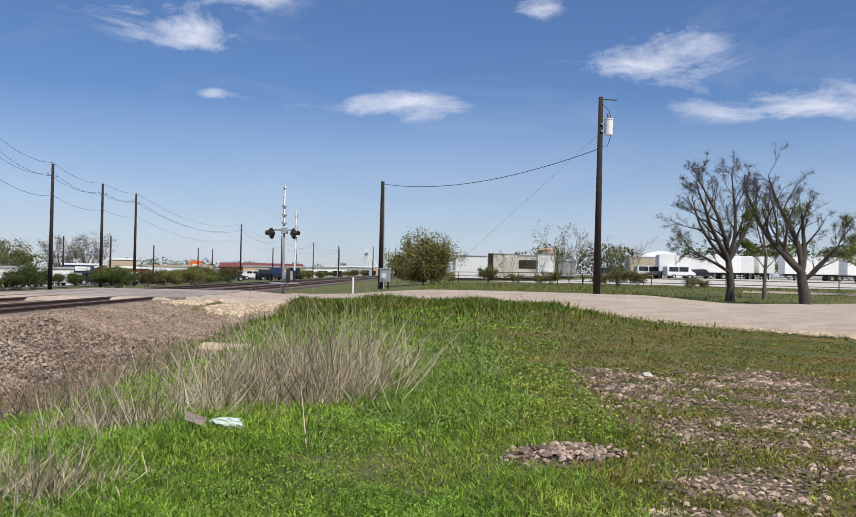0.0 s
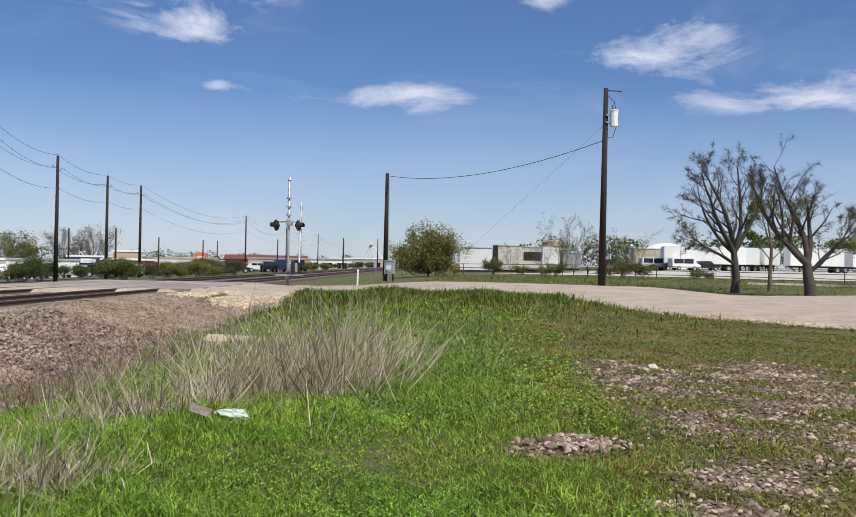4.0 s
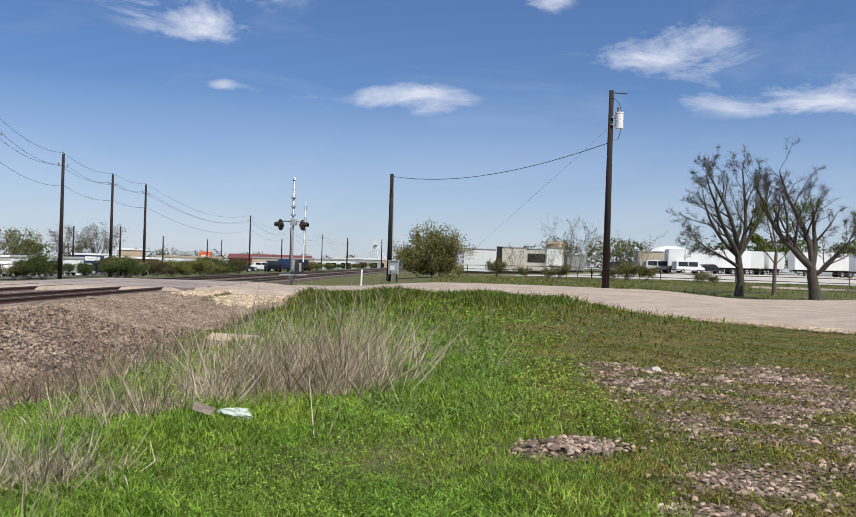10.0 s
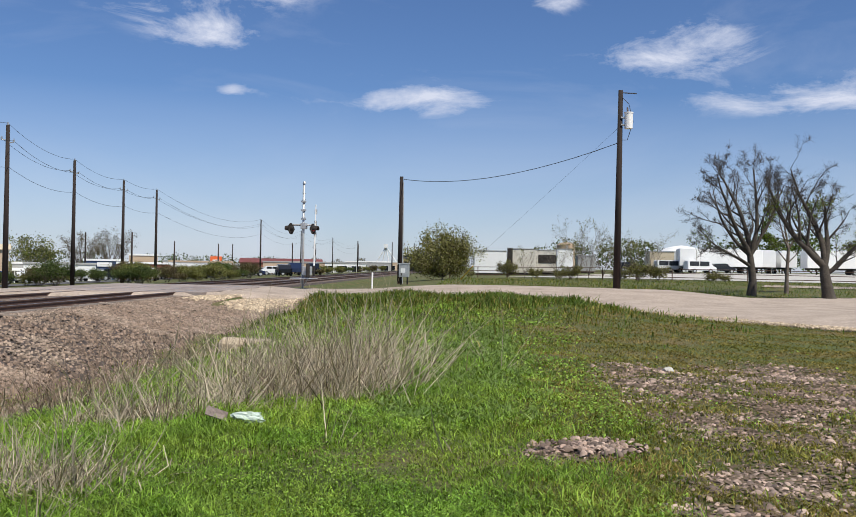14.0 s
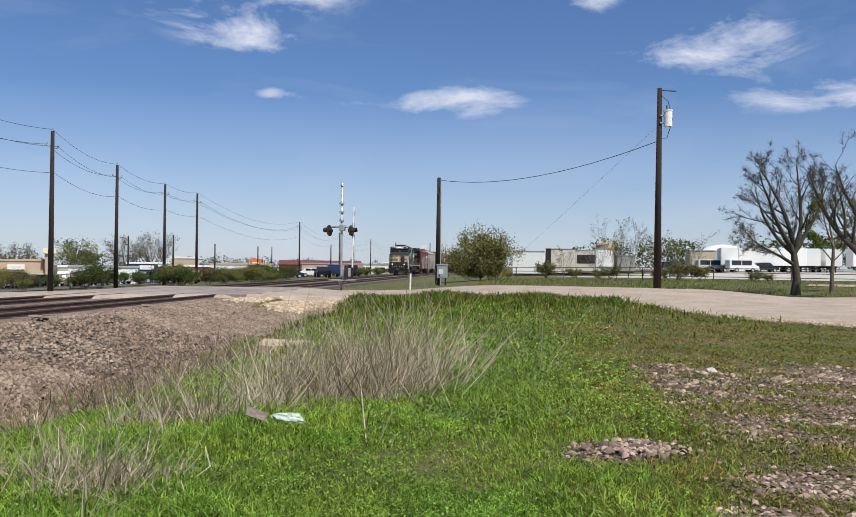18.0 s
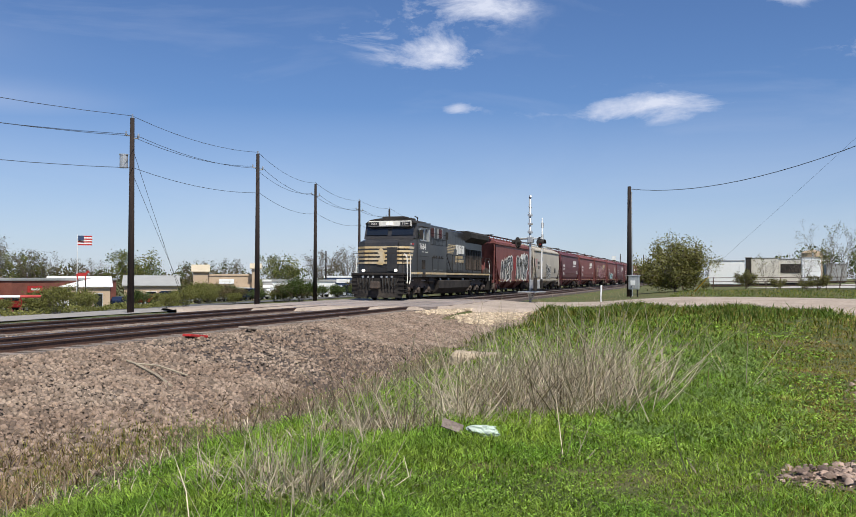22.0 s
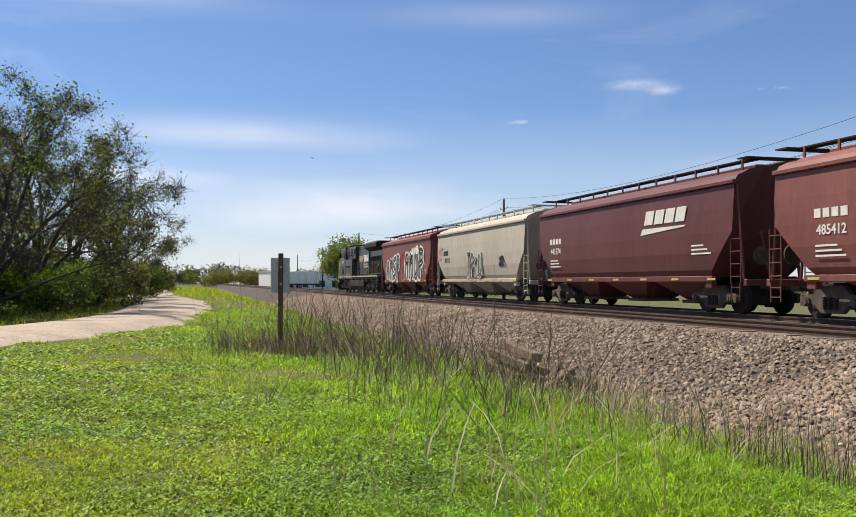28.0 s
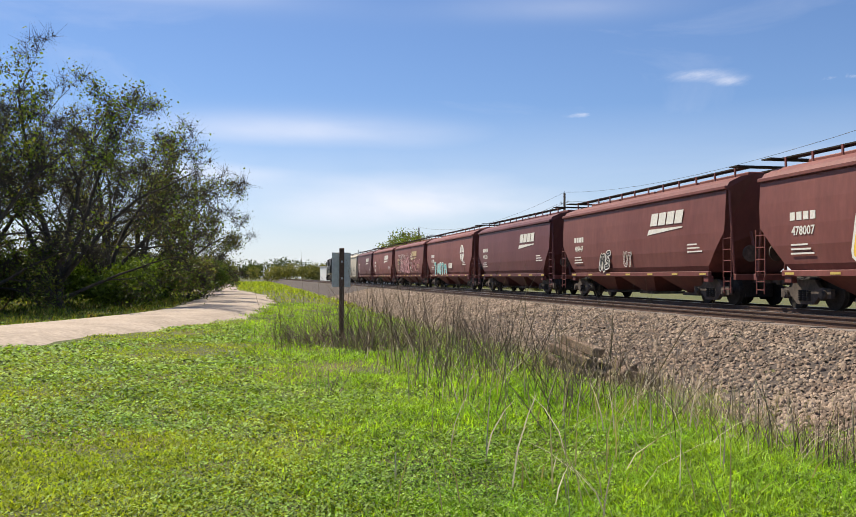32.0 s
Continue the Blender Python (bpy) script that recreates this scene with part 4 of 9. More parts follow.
def locomotive():
    """Six-axle diesel; front at y = 0, back at y = 22.3, nose towards -y."""
    lo = thing("locomotive", "grimy black diesel freight locomotive with cream stripes and white lettering", "locomotive")
    W = 1.55
    # frame and walkway
    part("frame", boxes((-1.5, 1.5, 1.0, 21.4, 1.28, 1.52), bevel=0.02), "black_dull", lo)
    part("underframe", boxes((-0.9, 0.9, 1.0, 21.4, 0.95, 1.3), bevel=0.02), "black_dull", lo)
    for s in (-1, 1):
        for y, w in ((1.9, 0.5), (6.3, 0.9), (15.9, 0.8), (20.7, 0.5)):
            part("side_bracket", boxes((s * 1.3 - 0.12, s * 1.3 + 0.12, y - w / 2, y + w / 2, 1.0, 1.3), bevel=0.03), "black_dull", lo)
    for s in (-1, 1):
        for y0, y1, x in ((1.7, 4.1, W), (4.75, 5.7, W), (5.8, 9.3, W), (9.32, 21.3, 1.53)):
            part("sill_stripe", boxes((s * x - 0.015, s * x + 0.015, y0, y1, 1.46, 1.58)), "gold_paint", lo, "dull cream painted stripe")
        part("cab_step", boxes((s * W - 0.03, s * W + 0.02, 4.15, 4.7, 1.3, 1.56), bevel=0.01), "tank_black", lo)
        part("walkway", boxes((min(s * 0.95, s * 1.56), max(s * 0.95, s * 1.56), 9.2, 21.3, 1.60, 1.64)), "black_dull", lo)
    # short hood and nose
    bm = bmesh.new()
    extrude_profile(bm, [(0.95, 1.55), (0.88, 2.9), (0.96, 3.22), (1.15, 3.36), (3.0, 3.64), (3.25, 3.64), (3.25, 1.55)], "x", -1.0, 1.0)
    nose = part("nose", bm, "black_paint", lo)
    for s in (-1, 1):
        sides = bmesh.new()
        v = [sides.verts.new(p) for p in ((s * 1.0, 0.95, 1.55), (s * 1.0, 0.88, 2.9), (s * 1.0, 1.08, 3.33), (s * 1.0, 3.2, 3.66), (s * 1.52, 3.2, 3.56), (s * 1.52, 1.48, 3.24), (s * 1.52, 1.42, 1.3), (s * 1.0, 0.95, 1.3))]
        sides.faces.new((v[0], v[1], v[2], v[5], v[6], v[7]))
        sides.faces.new((v[2], v[3], v[4], v[5]))
        w = [sides.verts.new(p) for p in ((s * 1.52, 1.42, 1.3), (s * 1.52, 1.48, 3.24), (s * 1.52, 3.2, 3.56), (s * 1.52, 3.2, 1.3))]
        sides.faces.new(w)
        t = [sides.verts.new(p) for p in ((s * 1.0, 0.95, 1.3), (s * 1.52, 1.42, 1.3), (s * 1.52, 3.2, 1.3), (s * 1.0, 3.2, 1.3))]
        sides.faces.new(t)
        bmesh.ops.recalc_face_normals(sides, faces=sides.faces[:])
        part("nose_side", sides, "black_paint", nose)
    for k in range(5):
        z = 2.03 + 0.215 * k
        part("nose_stripe", boxes((-0.98, 0.98, 0.868, 0.95, z, z + 0.12)), "gold_paint", lo, "cream stripe across the nose")
        for s in (-1, 1):
            st = bmesh.new()
            pts = [(s * 1.0, 0.92), (s * 1.53, 1.43), (s * 1.53, 1.72 + 0.165 * k)]
            for (xa, ya), (xb, yb) in zip(pts, pts[1:]):
                d = Vector((yb - ya, -(xb - xa), 0)).normalized() * 0.012 * s
                d = Vector((abs(d.x) * s, -abs(d.y), 0))
                a = [st.verts.new((xa + d.x, ya + d.y, z)), st.verts.new((xb + d.x, yb + d.y, z)), st.verts.new((xb + d.x, yb + d.y + (0.09 if yb > 1.6 else 0), z + 0.12)), st.verts.new((xa + d.x, ya + d.y, z + 0.12))]
                st.faces.new(a)
            r = bmesh.ops.extrude_face_region(st, geom=st.faces[:])
            bmesh.ops.translate(st, verts=[q for q in r["geom"] if isinstance(q, bmesh.types.BMVert)], vec=(0.006 * s, -0.004, 0))
            bmesh.ops.recalc_face_normals(st, faces=st.faces[:])
            part("side_stripe", st, "gold_paint", lo, "cream stripe round the corner")
    em = bmesh.new()
    extrude_profile(em, [(-0.22, 2.0), (0.1, 1.95), (0.25, 2.35), (0.18, 2.75), (0.0, 2.95), (-0.2, 2.7), (-0.05, 2.45)], "y", 0.845, 0.868)
    part("nose_emblem", em, "gold_paint", lo)
    part("nose_door", boxes((0.35, 0.95, 0.86, 0.9, 1.62, 2.95), bevel=0.01), "black_paint", nose)
    # cab
    bm = bmesh.new()
    extrude_profile(bm, [(2.62, 3.5), (3.0, 4.2), (3.0, 4.40), (5.75, 4.52), (5.75, 1.3), (3.2, 1.3), (3.2, 3.5)], "x", -W, W)
    cab = part("cab", bm, "black_paint", lo)
    rf = bmesh.new()
    extrude_profile(rf, [(-W, 4.36), (-1.2, 4.6), (-0.6, 4.68), (0.6, 4.68), (1.2, 4.6), (W, 4.36)], "y", 2.75, 5.9)
    part("cab_roof", rf, "black_dull", cab)
    part("number_panel", boxes((-1.3, 1.3, 2.70, 2.95, 4.2, 4.52), bevel=0.02), "letter_white", cab, "white panel over the windscreens")
    for s in (-1, 1):
        nb = part("number_board", boxes((s * 0.95 - 0.3, s * 0.95 + 0.3, 2.65, 2.72, 4.24, 4.46)), "black_ink", cab)
        words("7664", 0.2, "letter_white", nb, Matrix.Translation((s * 0.95, 2.64, 4.35)) @ Matrix.Rotation(radians(90), 4, "X"), "board_number")
        # windscreens
        ws = bmesh.new()
        a = [(s * 0.12, 2.70, 3.70), (s * 1.42, 2.70, 3.70), (s * 1.42, 2.94, 4.12), (s * 0.12, 2.94, 4.12)]
        ws.faces.new([ws.verts.new((p[0], p[1] - 0.02, p[2])) for p in a])
        r = bmesh.ops.extrude_face_region(ws, geom=ws.faces[:])
        bmesh.ops.translate(ws, verts=[q for q in r["geom"] if isinstance(q, bmesh.types.BMVert)], vec=(0, -0.02, 0.01))
        bmesh.ops.recalc_face_normals(ws, faces=ws.faces[:])
        part("windscreen", ws, "glass_dark", cab)
        # side window pair in a bright frame
        fr = bmesh.new()
        x = s * (W + 0.02)
        for z in (3.42, 4.14):
            box(fr, x - 0.03, x + 0.03, 3.6, 4.9, z - 0.03, z + 0.03)
        for y in (3.6, 4.25, 4.9):
            box(fr, x - 0.03, x + 0.03, y - 0.035, y + 0.035, 3.42, 4.14)
        wf = part("window_frame", fr, "galvanised", cab)
        for y in (3.64, 4.29):
            part("pane", boxes((s * W - 0.01, s * (W + 0.012) + 0.006, y, y + 0.57, 3.46, 4.11)), "glass_dark", wf)
        part("quarter_window", boxes((min(s * W, s * (W + 0.012)), max(s * W, s * (W + 0.012)), 3.18, 3.5, 3.5, 4.08), bevel=0.004), "glass_dark", cab)
        part("sun_visor", boxes((x - 0.06, x + 0.16, 3.55, 4.95, 4.2, 4.23)), "black_dull", cab)
        part("wind_deflector", boxes((x, x + 0.14, 4.98, 5.05, 3.4, 4.1)), "galvanised", cab)
        part("mirror", boxes((x + 0.02, x + 0.2, 3.5, 3.54, 3.5, 4.0)), "black_dull", cab)
        part("cab_step_recess", boxes((s * (W - 0.02), s * (W + 0.006), 3.3, 3.95, 1.35, 2.4), bevel=0.004) if s > 0 else boxes((s * (W + 0.006), s * (W - 0.02), 3.3, 3.95, 1.35, 2.4), bevel=0.004), "black_paint", cab)
        lv = bmesh.new()
        for k in range(10):
            y = 4.05 + 0.06 * k
            box(lv, x - 0.015, x + 0.012, y, y + 0.03, 1.75, 2.3)
        part("louvre", lv, "black_dull", cab)
        part("grab_iron", path_tube(bmesh.new(), [(x, 3.1, 2.5), (x + 0.09, 3.12, 2.5), (x + 0.09, 5.0, 2.5), (x, 5.0, 2.5)], 0.012), "black_dull", cab)
    words("7664", 0.47, "letter_white", lo, on_side(W + 0.012, 4.14, 3.06) @ Matrix.Diagonal((1.3, 1, 1, 1)), "road_number", bold=0.014)
    letters_bar(lo, W + 0.006, 4.1, 4.28, 2.74, 2.79, "letter_white", "small_mark")
    letters_bar(lo, W + 0.006, 4.68, 5.1, 2.74, 2.79, "letter_white", "small_mark")
    # warning lamps and their small red panels
    part("red_panel", boxes((1.535, 1.55, 2.02, 2.4, 3.12, 3.2)), "red", lo)
    part("white_panel", boxes((1.535, 1.55, 1.66, 1.8, 3.12, 3.2)), "letter_white", lo)
    # equipment hood behind the cab
    hood = part("equipment_hood", boxes((-W + 0.02, W - 0.02, 5.75, 9.3, 1.3, 3.25), bevel=0.02), "black_paint", lo)
    part("upper_hood", boxes((-1.35, 1.35, 5.75, 10.3, 3.25, 4.48), bevel=0.05), "black_paint", hood)
    for s in (-1, 1):
        for y in (6.6, 8.3):
            fr = boxes((s * 1.36 - 0.03, s * 1.36 + 0.03, y - 0.42, y + 0.42, 3.72, 4.3))
            g = part("intake_grille", fr, "rail_rust", hood, "rusty red louvred grille")
            lv = bmesh.new()
            for k in range(8):
                box(lv, s * 1.39 - 0.02, s * 1.39 + 0.03, y - 0.36, y + 0.36, 3.77 + 0.065 * k, 3.80 + 0.065 * k)
            part("slat", lv, "hopper_maroon", g)
            for q in (-0.42, 0.42):
                part("grille_side", boxes((s * 1.36 - 0.05, s * 1.36 + 0.05, y + q - 0.03, y + q + 0.03, 3.7, 4.33)), "galvanised", g)
        hr = bmesh.new()
        for z in (3.62, 3.95):
            path_tube(hr, [(s * 1.5, 5.8, z), (s * 1.5, 9.6, z)], 0.018)
        for y in np.arange(6.0, 9.6, 0.85):
            tube(hr, (s * 1.5, y, 3.25), (s * 1.5, y, 3.97), 0.016, n=5)
        part("roof_rail", hr, "black_dull", hood)
        for y in (6.15, 7.35):
            d = part("hood_door", boxes((s * (W - 0.01) - 0.015, s * (W - 0.01) + 0.015, y, y + 1.12, 1.75, 2.45), bevel=0.006), "black_paint", hood)
            part("hinge_bar", boxes((s * W - 0.02, s * W + 0.02, y, y + 1.12, 2.46, 2.5)), "black_dull", d)
            part("door_lip", boxes((s * W - 0.02, s * W + 0.02, y + 0.2, y + 0.9, 1.72, 1.75)), "galvanised", d)
            for q in (0.3, 0.8):
                part("hinge", boxes((s * W - 0.02, s * W + 0.03, y + q - 0.03, y + q + 0.03, 2.42, 2.6)), "black_dull", d)
    # long engine hood, with doors
    part("engine_hood", boxes((-1.0, 1.0, 9.3, 15.8, 1.55, 4.45), bevel=0.06), "black_paint", lo)
    part("hood_joint", boxes((-1.05, 1.05, 9.3, 9.75, 1.55, 4.5), bevel=0.03), "black_paint", lo)
    for s in (-1, 1):
        for k in range(9):
            y = 9.75 + 0.66 * k
            d = part("engine_door", boxes((s * 1.06 - 0.02, s * 1.06 + 0.02, y + 0.02, y + 0.67, 1.75, 4.05), bevel=0.008), "black_paint", lo)
            for q in (2.2, 3.3):
                part("latch", boxes((s * 1.09 - 0.02, s * 1.09 + 0.02, y + 0.55, y + 0.6, q, q + 0.12)), "grime", d)
        lv = bmesh.new()
        for k in range(10):
            box(lv, s * 1.36, s * 1.36 + 0.02, 9.72 + 0.05 * k, 9.745 + 0.05 * k, 3.72, 4.2)
        part("louvre", lv, "tank_black", lo)
        # slanting stair rail
        part("stair_rail", path_tube(bmesh.new(), [(s * 1.12, 9.4, 3.9), (s * 1.2, 11.6, 1.7)], 0.02), "black_dull", lo)
    part("exhaust_stack", boxes((-0.55, 0.55, 13.9, 15.1, 4.42, 4.62), bevel=0.04), "black_dull", lo)
    part("roof_hatch", boxes((-0.35, 0.35, 11.6, 12.2, 4.42, 4.55), bevel=0.04), "black_dull", lo)
    for y0, y1 in ((3.4, 4.3), (4.7, 5.5)):
        part("roof_unit", boxes((-0.7, 0.7, y0, y1, 4.66, 4.82), bevel=0.05), "black_dull", lo)
    part("horn", path_tube(bmesh.new(), [(0.9, 5.2, 4.55), (0.9, 5.2, 4.85), (0.9, 4.7, 4.88)], 0.035), "black_dull", lo)
    # radiator section with its overhanging wings
    part("radiator_hood", boxes((-1.0, 1.0, 15.7, 20.9, 1.55, 4.0), bevel=0.03), "black_paint", lo)
    rw = bmesh.new()
    extrude_profile(rw, [(-1.56, 4.1), (-1.56, 4.4), (-1.3, 4.57), (1.3, 4.57), (1.56, 4.4), (1.56, 4.1), (1.0, 3.78), (-1.0, 3.78)], "y", 15.5, 21.0)
    part("radiator_wing", rw, "black_dull", lo, "broad overhanging radiator housing")
    for s in (-1, 1):
        for k in range(6):
            y = 16.1 + 0.75 * k
            lv = part("radiator_screen", boxes((s * 1.03 - 0.02, s * 1.03 + 0.02, y, y + 0.55, 1.8, 3.3)), "black_dull", lo)
            sl = bmesh.new()
            for q in range(5):
                box(sl, s * 1.05 - 0.015, s * 1.05 + 0.015, y + 0.05 + 0.1 * q, y + 0.09 + 0.1 * q, 1.85, 2.6)
            part("slat", sl, "grime", lv)
    # white logo and stripes on the hood side, as plain shapes
    for s in (1,):
        for k in range(6):
            letters_bar(lo, 1.085, 10.85 + 0.03 * k, 13.2 - 0.17 * k, 3.42 - 0.105 * k, 3.475 - 0.105 * k, "gold_paint", "speed_line", 0.1)
        hh = bmesh.new()
        extrude_profile(hh, [(13.05, 3.52), (13.72, 3.52), (13.72, 3.1), (13.58, 2.8), (13.36, 2.86), (13.42, 3.15), (13.1, 3.24)], "x", 1.085, 1.093)
        part("horse_head_emblem", hh, "letter_white", lo)
        for k in range(2):
            letters_bar(lo, 1.085, 13.74 + 0.84 * k, 14.46 + 0.84 * k, 2.92, 3.5, "letter_white", "logo_block", 0.06)
            for q in range(7 + k):
                letters_bar(lo, 1.085, 13.05 + 0.27 * q, 13.25 + 0.27 * q, 2.58 - 0.26 * k, 2.76 - 0.26 * k, "gold_paint", "name_block", 0.03)
    # handrails along the walkway
    for s in (-1, 1):
        hr = bmesh.new()
        path_tube(hr, [(s * 1.53, 9.4, 2.75), (s * 1.53, 21.3, 2.75)], 0.018)
        for y in np.arange(9.4, 21.4, 1.32):
            tube(hr, (s * 1.53, y, 1.6), (s * 1.53, y, 2.75), 0.018, n=5)
        part("handrail", hr, "black_dull", lo)
    # ends: platforms, steps, pilots, couplers, rails
    for e, y0 in ((-1, 0.55), (1, 21.75)):
        part("end_platform", boxes((-1.5, 1.5, y0 - 0.45, y0 + 0.45, 1.42, 1.52), bevel=0.01), "black_dull", lo)
        pl = bmesh.new()
        extrude_profile(pl, [(-1.5, 1.42), (1.5, 1.42), (1.5, 0.5), (0.9, 0.22), (-0.9, 0.22), (-1.5, 0.5)], "y", y0 + e * 0.3 - 0.03, y0 + e * 0.3 + 0.03)
        part("pilot", pl, "black_dull", lo)
        plow = bmesh.new()
        for s in (-1, 1):
            a = [(0, y0 + e * 0.62, 0.16), (s * 1.42, y0 + e * 0.3, 0.16), (s * 1.42, y0 + e * 0.3, 0.62), (0, y0 + e * 0.5, 0.62)]
            plow.faces.new([plow.verts.new(p) for p in a])
        r = bmesh.ops.extrude_face_region(plow, geom=plow.faces[:])
        bmesh.ops.translate(plow, verts=[q for q in r["geom"] if isinstance(q, bmesh.types.BMVert)], vec=(0, -e * 0.03, 0))
        bmesh.ops.recalc_face_normals(plow, faces=plow.faces[:])
        part("plough", plow, "black_dull", lo)
        part("coupler", boxes((-0.15, 0.15, min(y0 + e * 0.2, y0 + e * 0.75), max(y0 + e * 0.2, y0 + e * 0.75), 0.72, 0.98), (-0.26, 0.26, min(y0 + e * 0.7, y0 + e * 1.05), max(y0 + e * 0.7, y0 + e * 1.05), 0.66, 1.05), bevel=0.05), "grime", lo)
        for s in (-1, 1):
            hs = bmesh.new()
            for k in range(5):
                hs_x = s * 0.3 + s * 0.18 * k
                path_tube(hs, [(hs_x, y0 + e * 0.36, 1.25), (hs_x + 0.05, y0 + e * 0.6, 0.95 - 0.04 * k), (hs_x + 0.1, y0 + e * 0.62, 0.6 + 0.03 * k)], 0.028, 5)
            part("air_hose", hs, "rubber", lo)
            st = part("step_well", boxes((min(s * 1.2, s * 1.52), max(s * 1.2, s * 1.52), y0 + e * -0.45 - 0.02, y0 + e * -0.45 + 0.02, 0.35, 1.5)), "black_dull", lo)
            part("step_side", boxes((min(s * 1.2, s * 1.52), max(s * 1.2, s * 1.52), y0 + min(e * 0.28, e * 0.32), y0 + max(e * 0.28, e * 0.32), 0.35, 1.5)), "black_dull", lo)
            for k in range(5):
                part("tread", boxes((min(s * 1.2, s * 1.54), max(s * 1.2, s * 1.54), y0 - 0.4, y0 + 0.33, 0.36 + 0.24 * k, 0.39 + 0.24 * k)), "black_dull", st)
            part("corner_rail", path_tube(bmesh.new(), [(s * 1.5, y0 - e * 0.5, 1.0), (s * 1.53, y0 - e * 0.5, 2.3), (s * 1.4, y0 - e * 0.3, 2.55)], 0.02), "letter_white", lo)
            part("end_rail", path_tube(bmesh.new(), [(s * 1.45, y0 + e * 0.4, 1.5), (s * 1.45, y0 + e * 0.4, 2.6), (s * 0.5, y0 + e * 0.4, 2.6), (s * 0.5, y0 + e * 0.4, 1.5)], 0.02), "black_dull", lo)
            if e < 0:
                part("cab_rail", path_tube(bmesh.new(), [(s * 1.36, y0 + 0.38, 2.62), (s * 1.5, y0 + 0.42, 2.45), (s * 1.54, y0 + 0.4, 1.2), (s * 1.54, y0 + 0.3, 0.95)], 0.026), "letter_white", lo)
                part("cab_rail", path_tube(bmesh.new(), [(s * 1.5, y0 + 0.95, 2.62), (s * 1.56, y0 + 0.98, 2.45), (s * 1.57, y0 + 0.95, 1.2), (s * 1.55, y0 + 0.8, 0.9)], 0.026), "letter_white", lo)
                for k in range(3):
                    part("hose_loop", path_tube(bmesh.new(), [(s * (0.25 + 0.3 * k), y0 - 0.36, 1.3), (s * (0.35 + 0.3 * k), y0 - 0.55, 0.95), (s * (0.5 + 0.3 * k), y0 - 0.5, 0.85), (s * (0.62 + 0.3 * k), y0 - 0.36, 1.25)], 0.03, 6), "tank_black", lo)
                    part("hose_fitting", disc(bmesh.new(), (s * (0.25 + 0.3 * k), y0 - 0.4, 1.3), (0, 1, 0), 0.06, 0.08, 10), "galvanised", lo)
                dl = bmesh.new()
                disc(dl, (s * 0.95, y0 + 0.02, 1.66), (0, 1, 0), 0.085, 0.16, 16)
                part("ditch_light", dl, "headlight", lo)
    hl = bmesh.new()
    for s in (-1, 1):
        disc(hl, (s * 0.11, 2.68, 4.36), (0, 1, 0), 0.09, 0.06, 14)
    part("headlight", hl, "headlight", lo)
    # fuel tank and running gear
    tk = bmesh.new()
    extrude_profile(tk, [(-1.45, 1.12), (1.45, 1.12), (1.5, 1.06), (1.5, 0.62), (1.05, 0.25), (-1.05, 0.25), (-1.5, 0.62), (-1.5, 1.06)], "y", 7.7, 15.2)
    tank = part("fuel_tank", tk, "tank_black", lo, "dusty black fuel tank")
    part("tank_gauge", boxes((1.49, 1.515, 10.2, 10.3, 0.66, 0.98)), "black_dull", tank)
    for y in (8.4, 10.25, 13.9):
        part("filler_cap", boxes((1.3, 1.42, y - 0.06, y + 0.06, 1.1, 1.26), bevel=0.02), "galvanised", tank)
    part("underframe_pipe", path_tube(bmesh.new(), [(1.3, 2.2, 1.22), (1.3, 7.2, 1.24)], 0.035), "tank_black", lo)
    part("battery_box", boxes((-1.2, 1.2, 6.75, 7.65, 0.42, 1.28), bevel=0.04), "tank_black", lo)
    part("air_reservoir", disc(bmesh.new(), (1.05, 7.0, 1.05), (0, 1, 0), 0.22, 1.2, 14), "tank_black", lo)
    for y in (4.15, 18.3):
        t = truck(lo, y, 4.1, 3, 0.53, half=1.16)
        for s in (-1, 1):
            for q in (-1.75, 1.75):
                part("brake_cylinder", disc(bmesh.new(), (s * 1.24, y + q, 1.1), (0, 1, 0), 0.12, 0.42, 12), "tank_black", t)
                part("brake_rod", path_tube(bmesh.new(), [(s * 1.24, y + q * 0.86, 1.1), (s * 1.24, y + q * 0.4, 1.12)], 0.02), "galvanised", t)
    # the nose is short: draw everything ahead of the cab together
    for ob in list(lo.children_recursive):
        if ob.type == "MESH":
            if ob.location.length > 1e-4:
                if ob.location.y < 3.2:
                    ob.location.y = 3.2 - (3.2 - ob.location.y) * 0.79
            elif ob.parent.location.length < 1e-4:
                for v in ob.data.vertices:
                    if v.co.y < 3.2:
                        v.co.y = 3.2 - (3.2 - v.co.y) * 0.79
    return lo


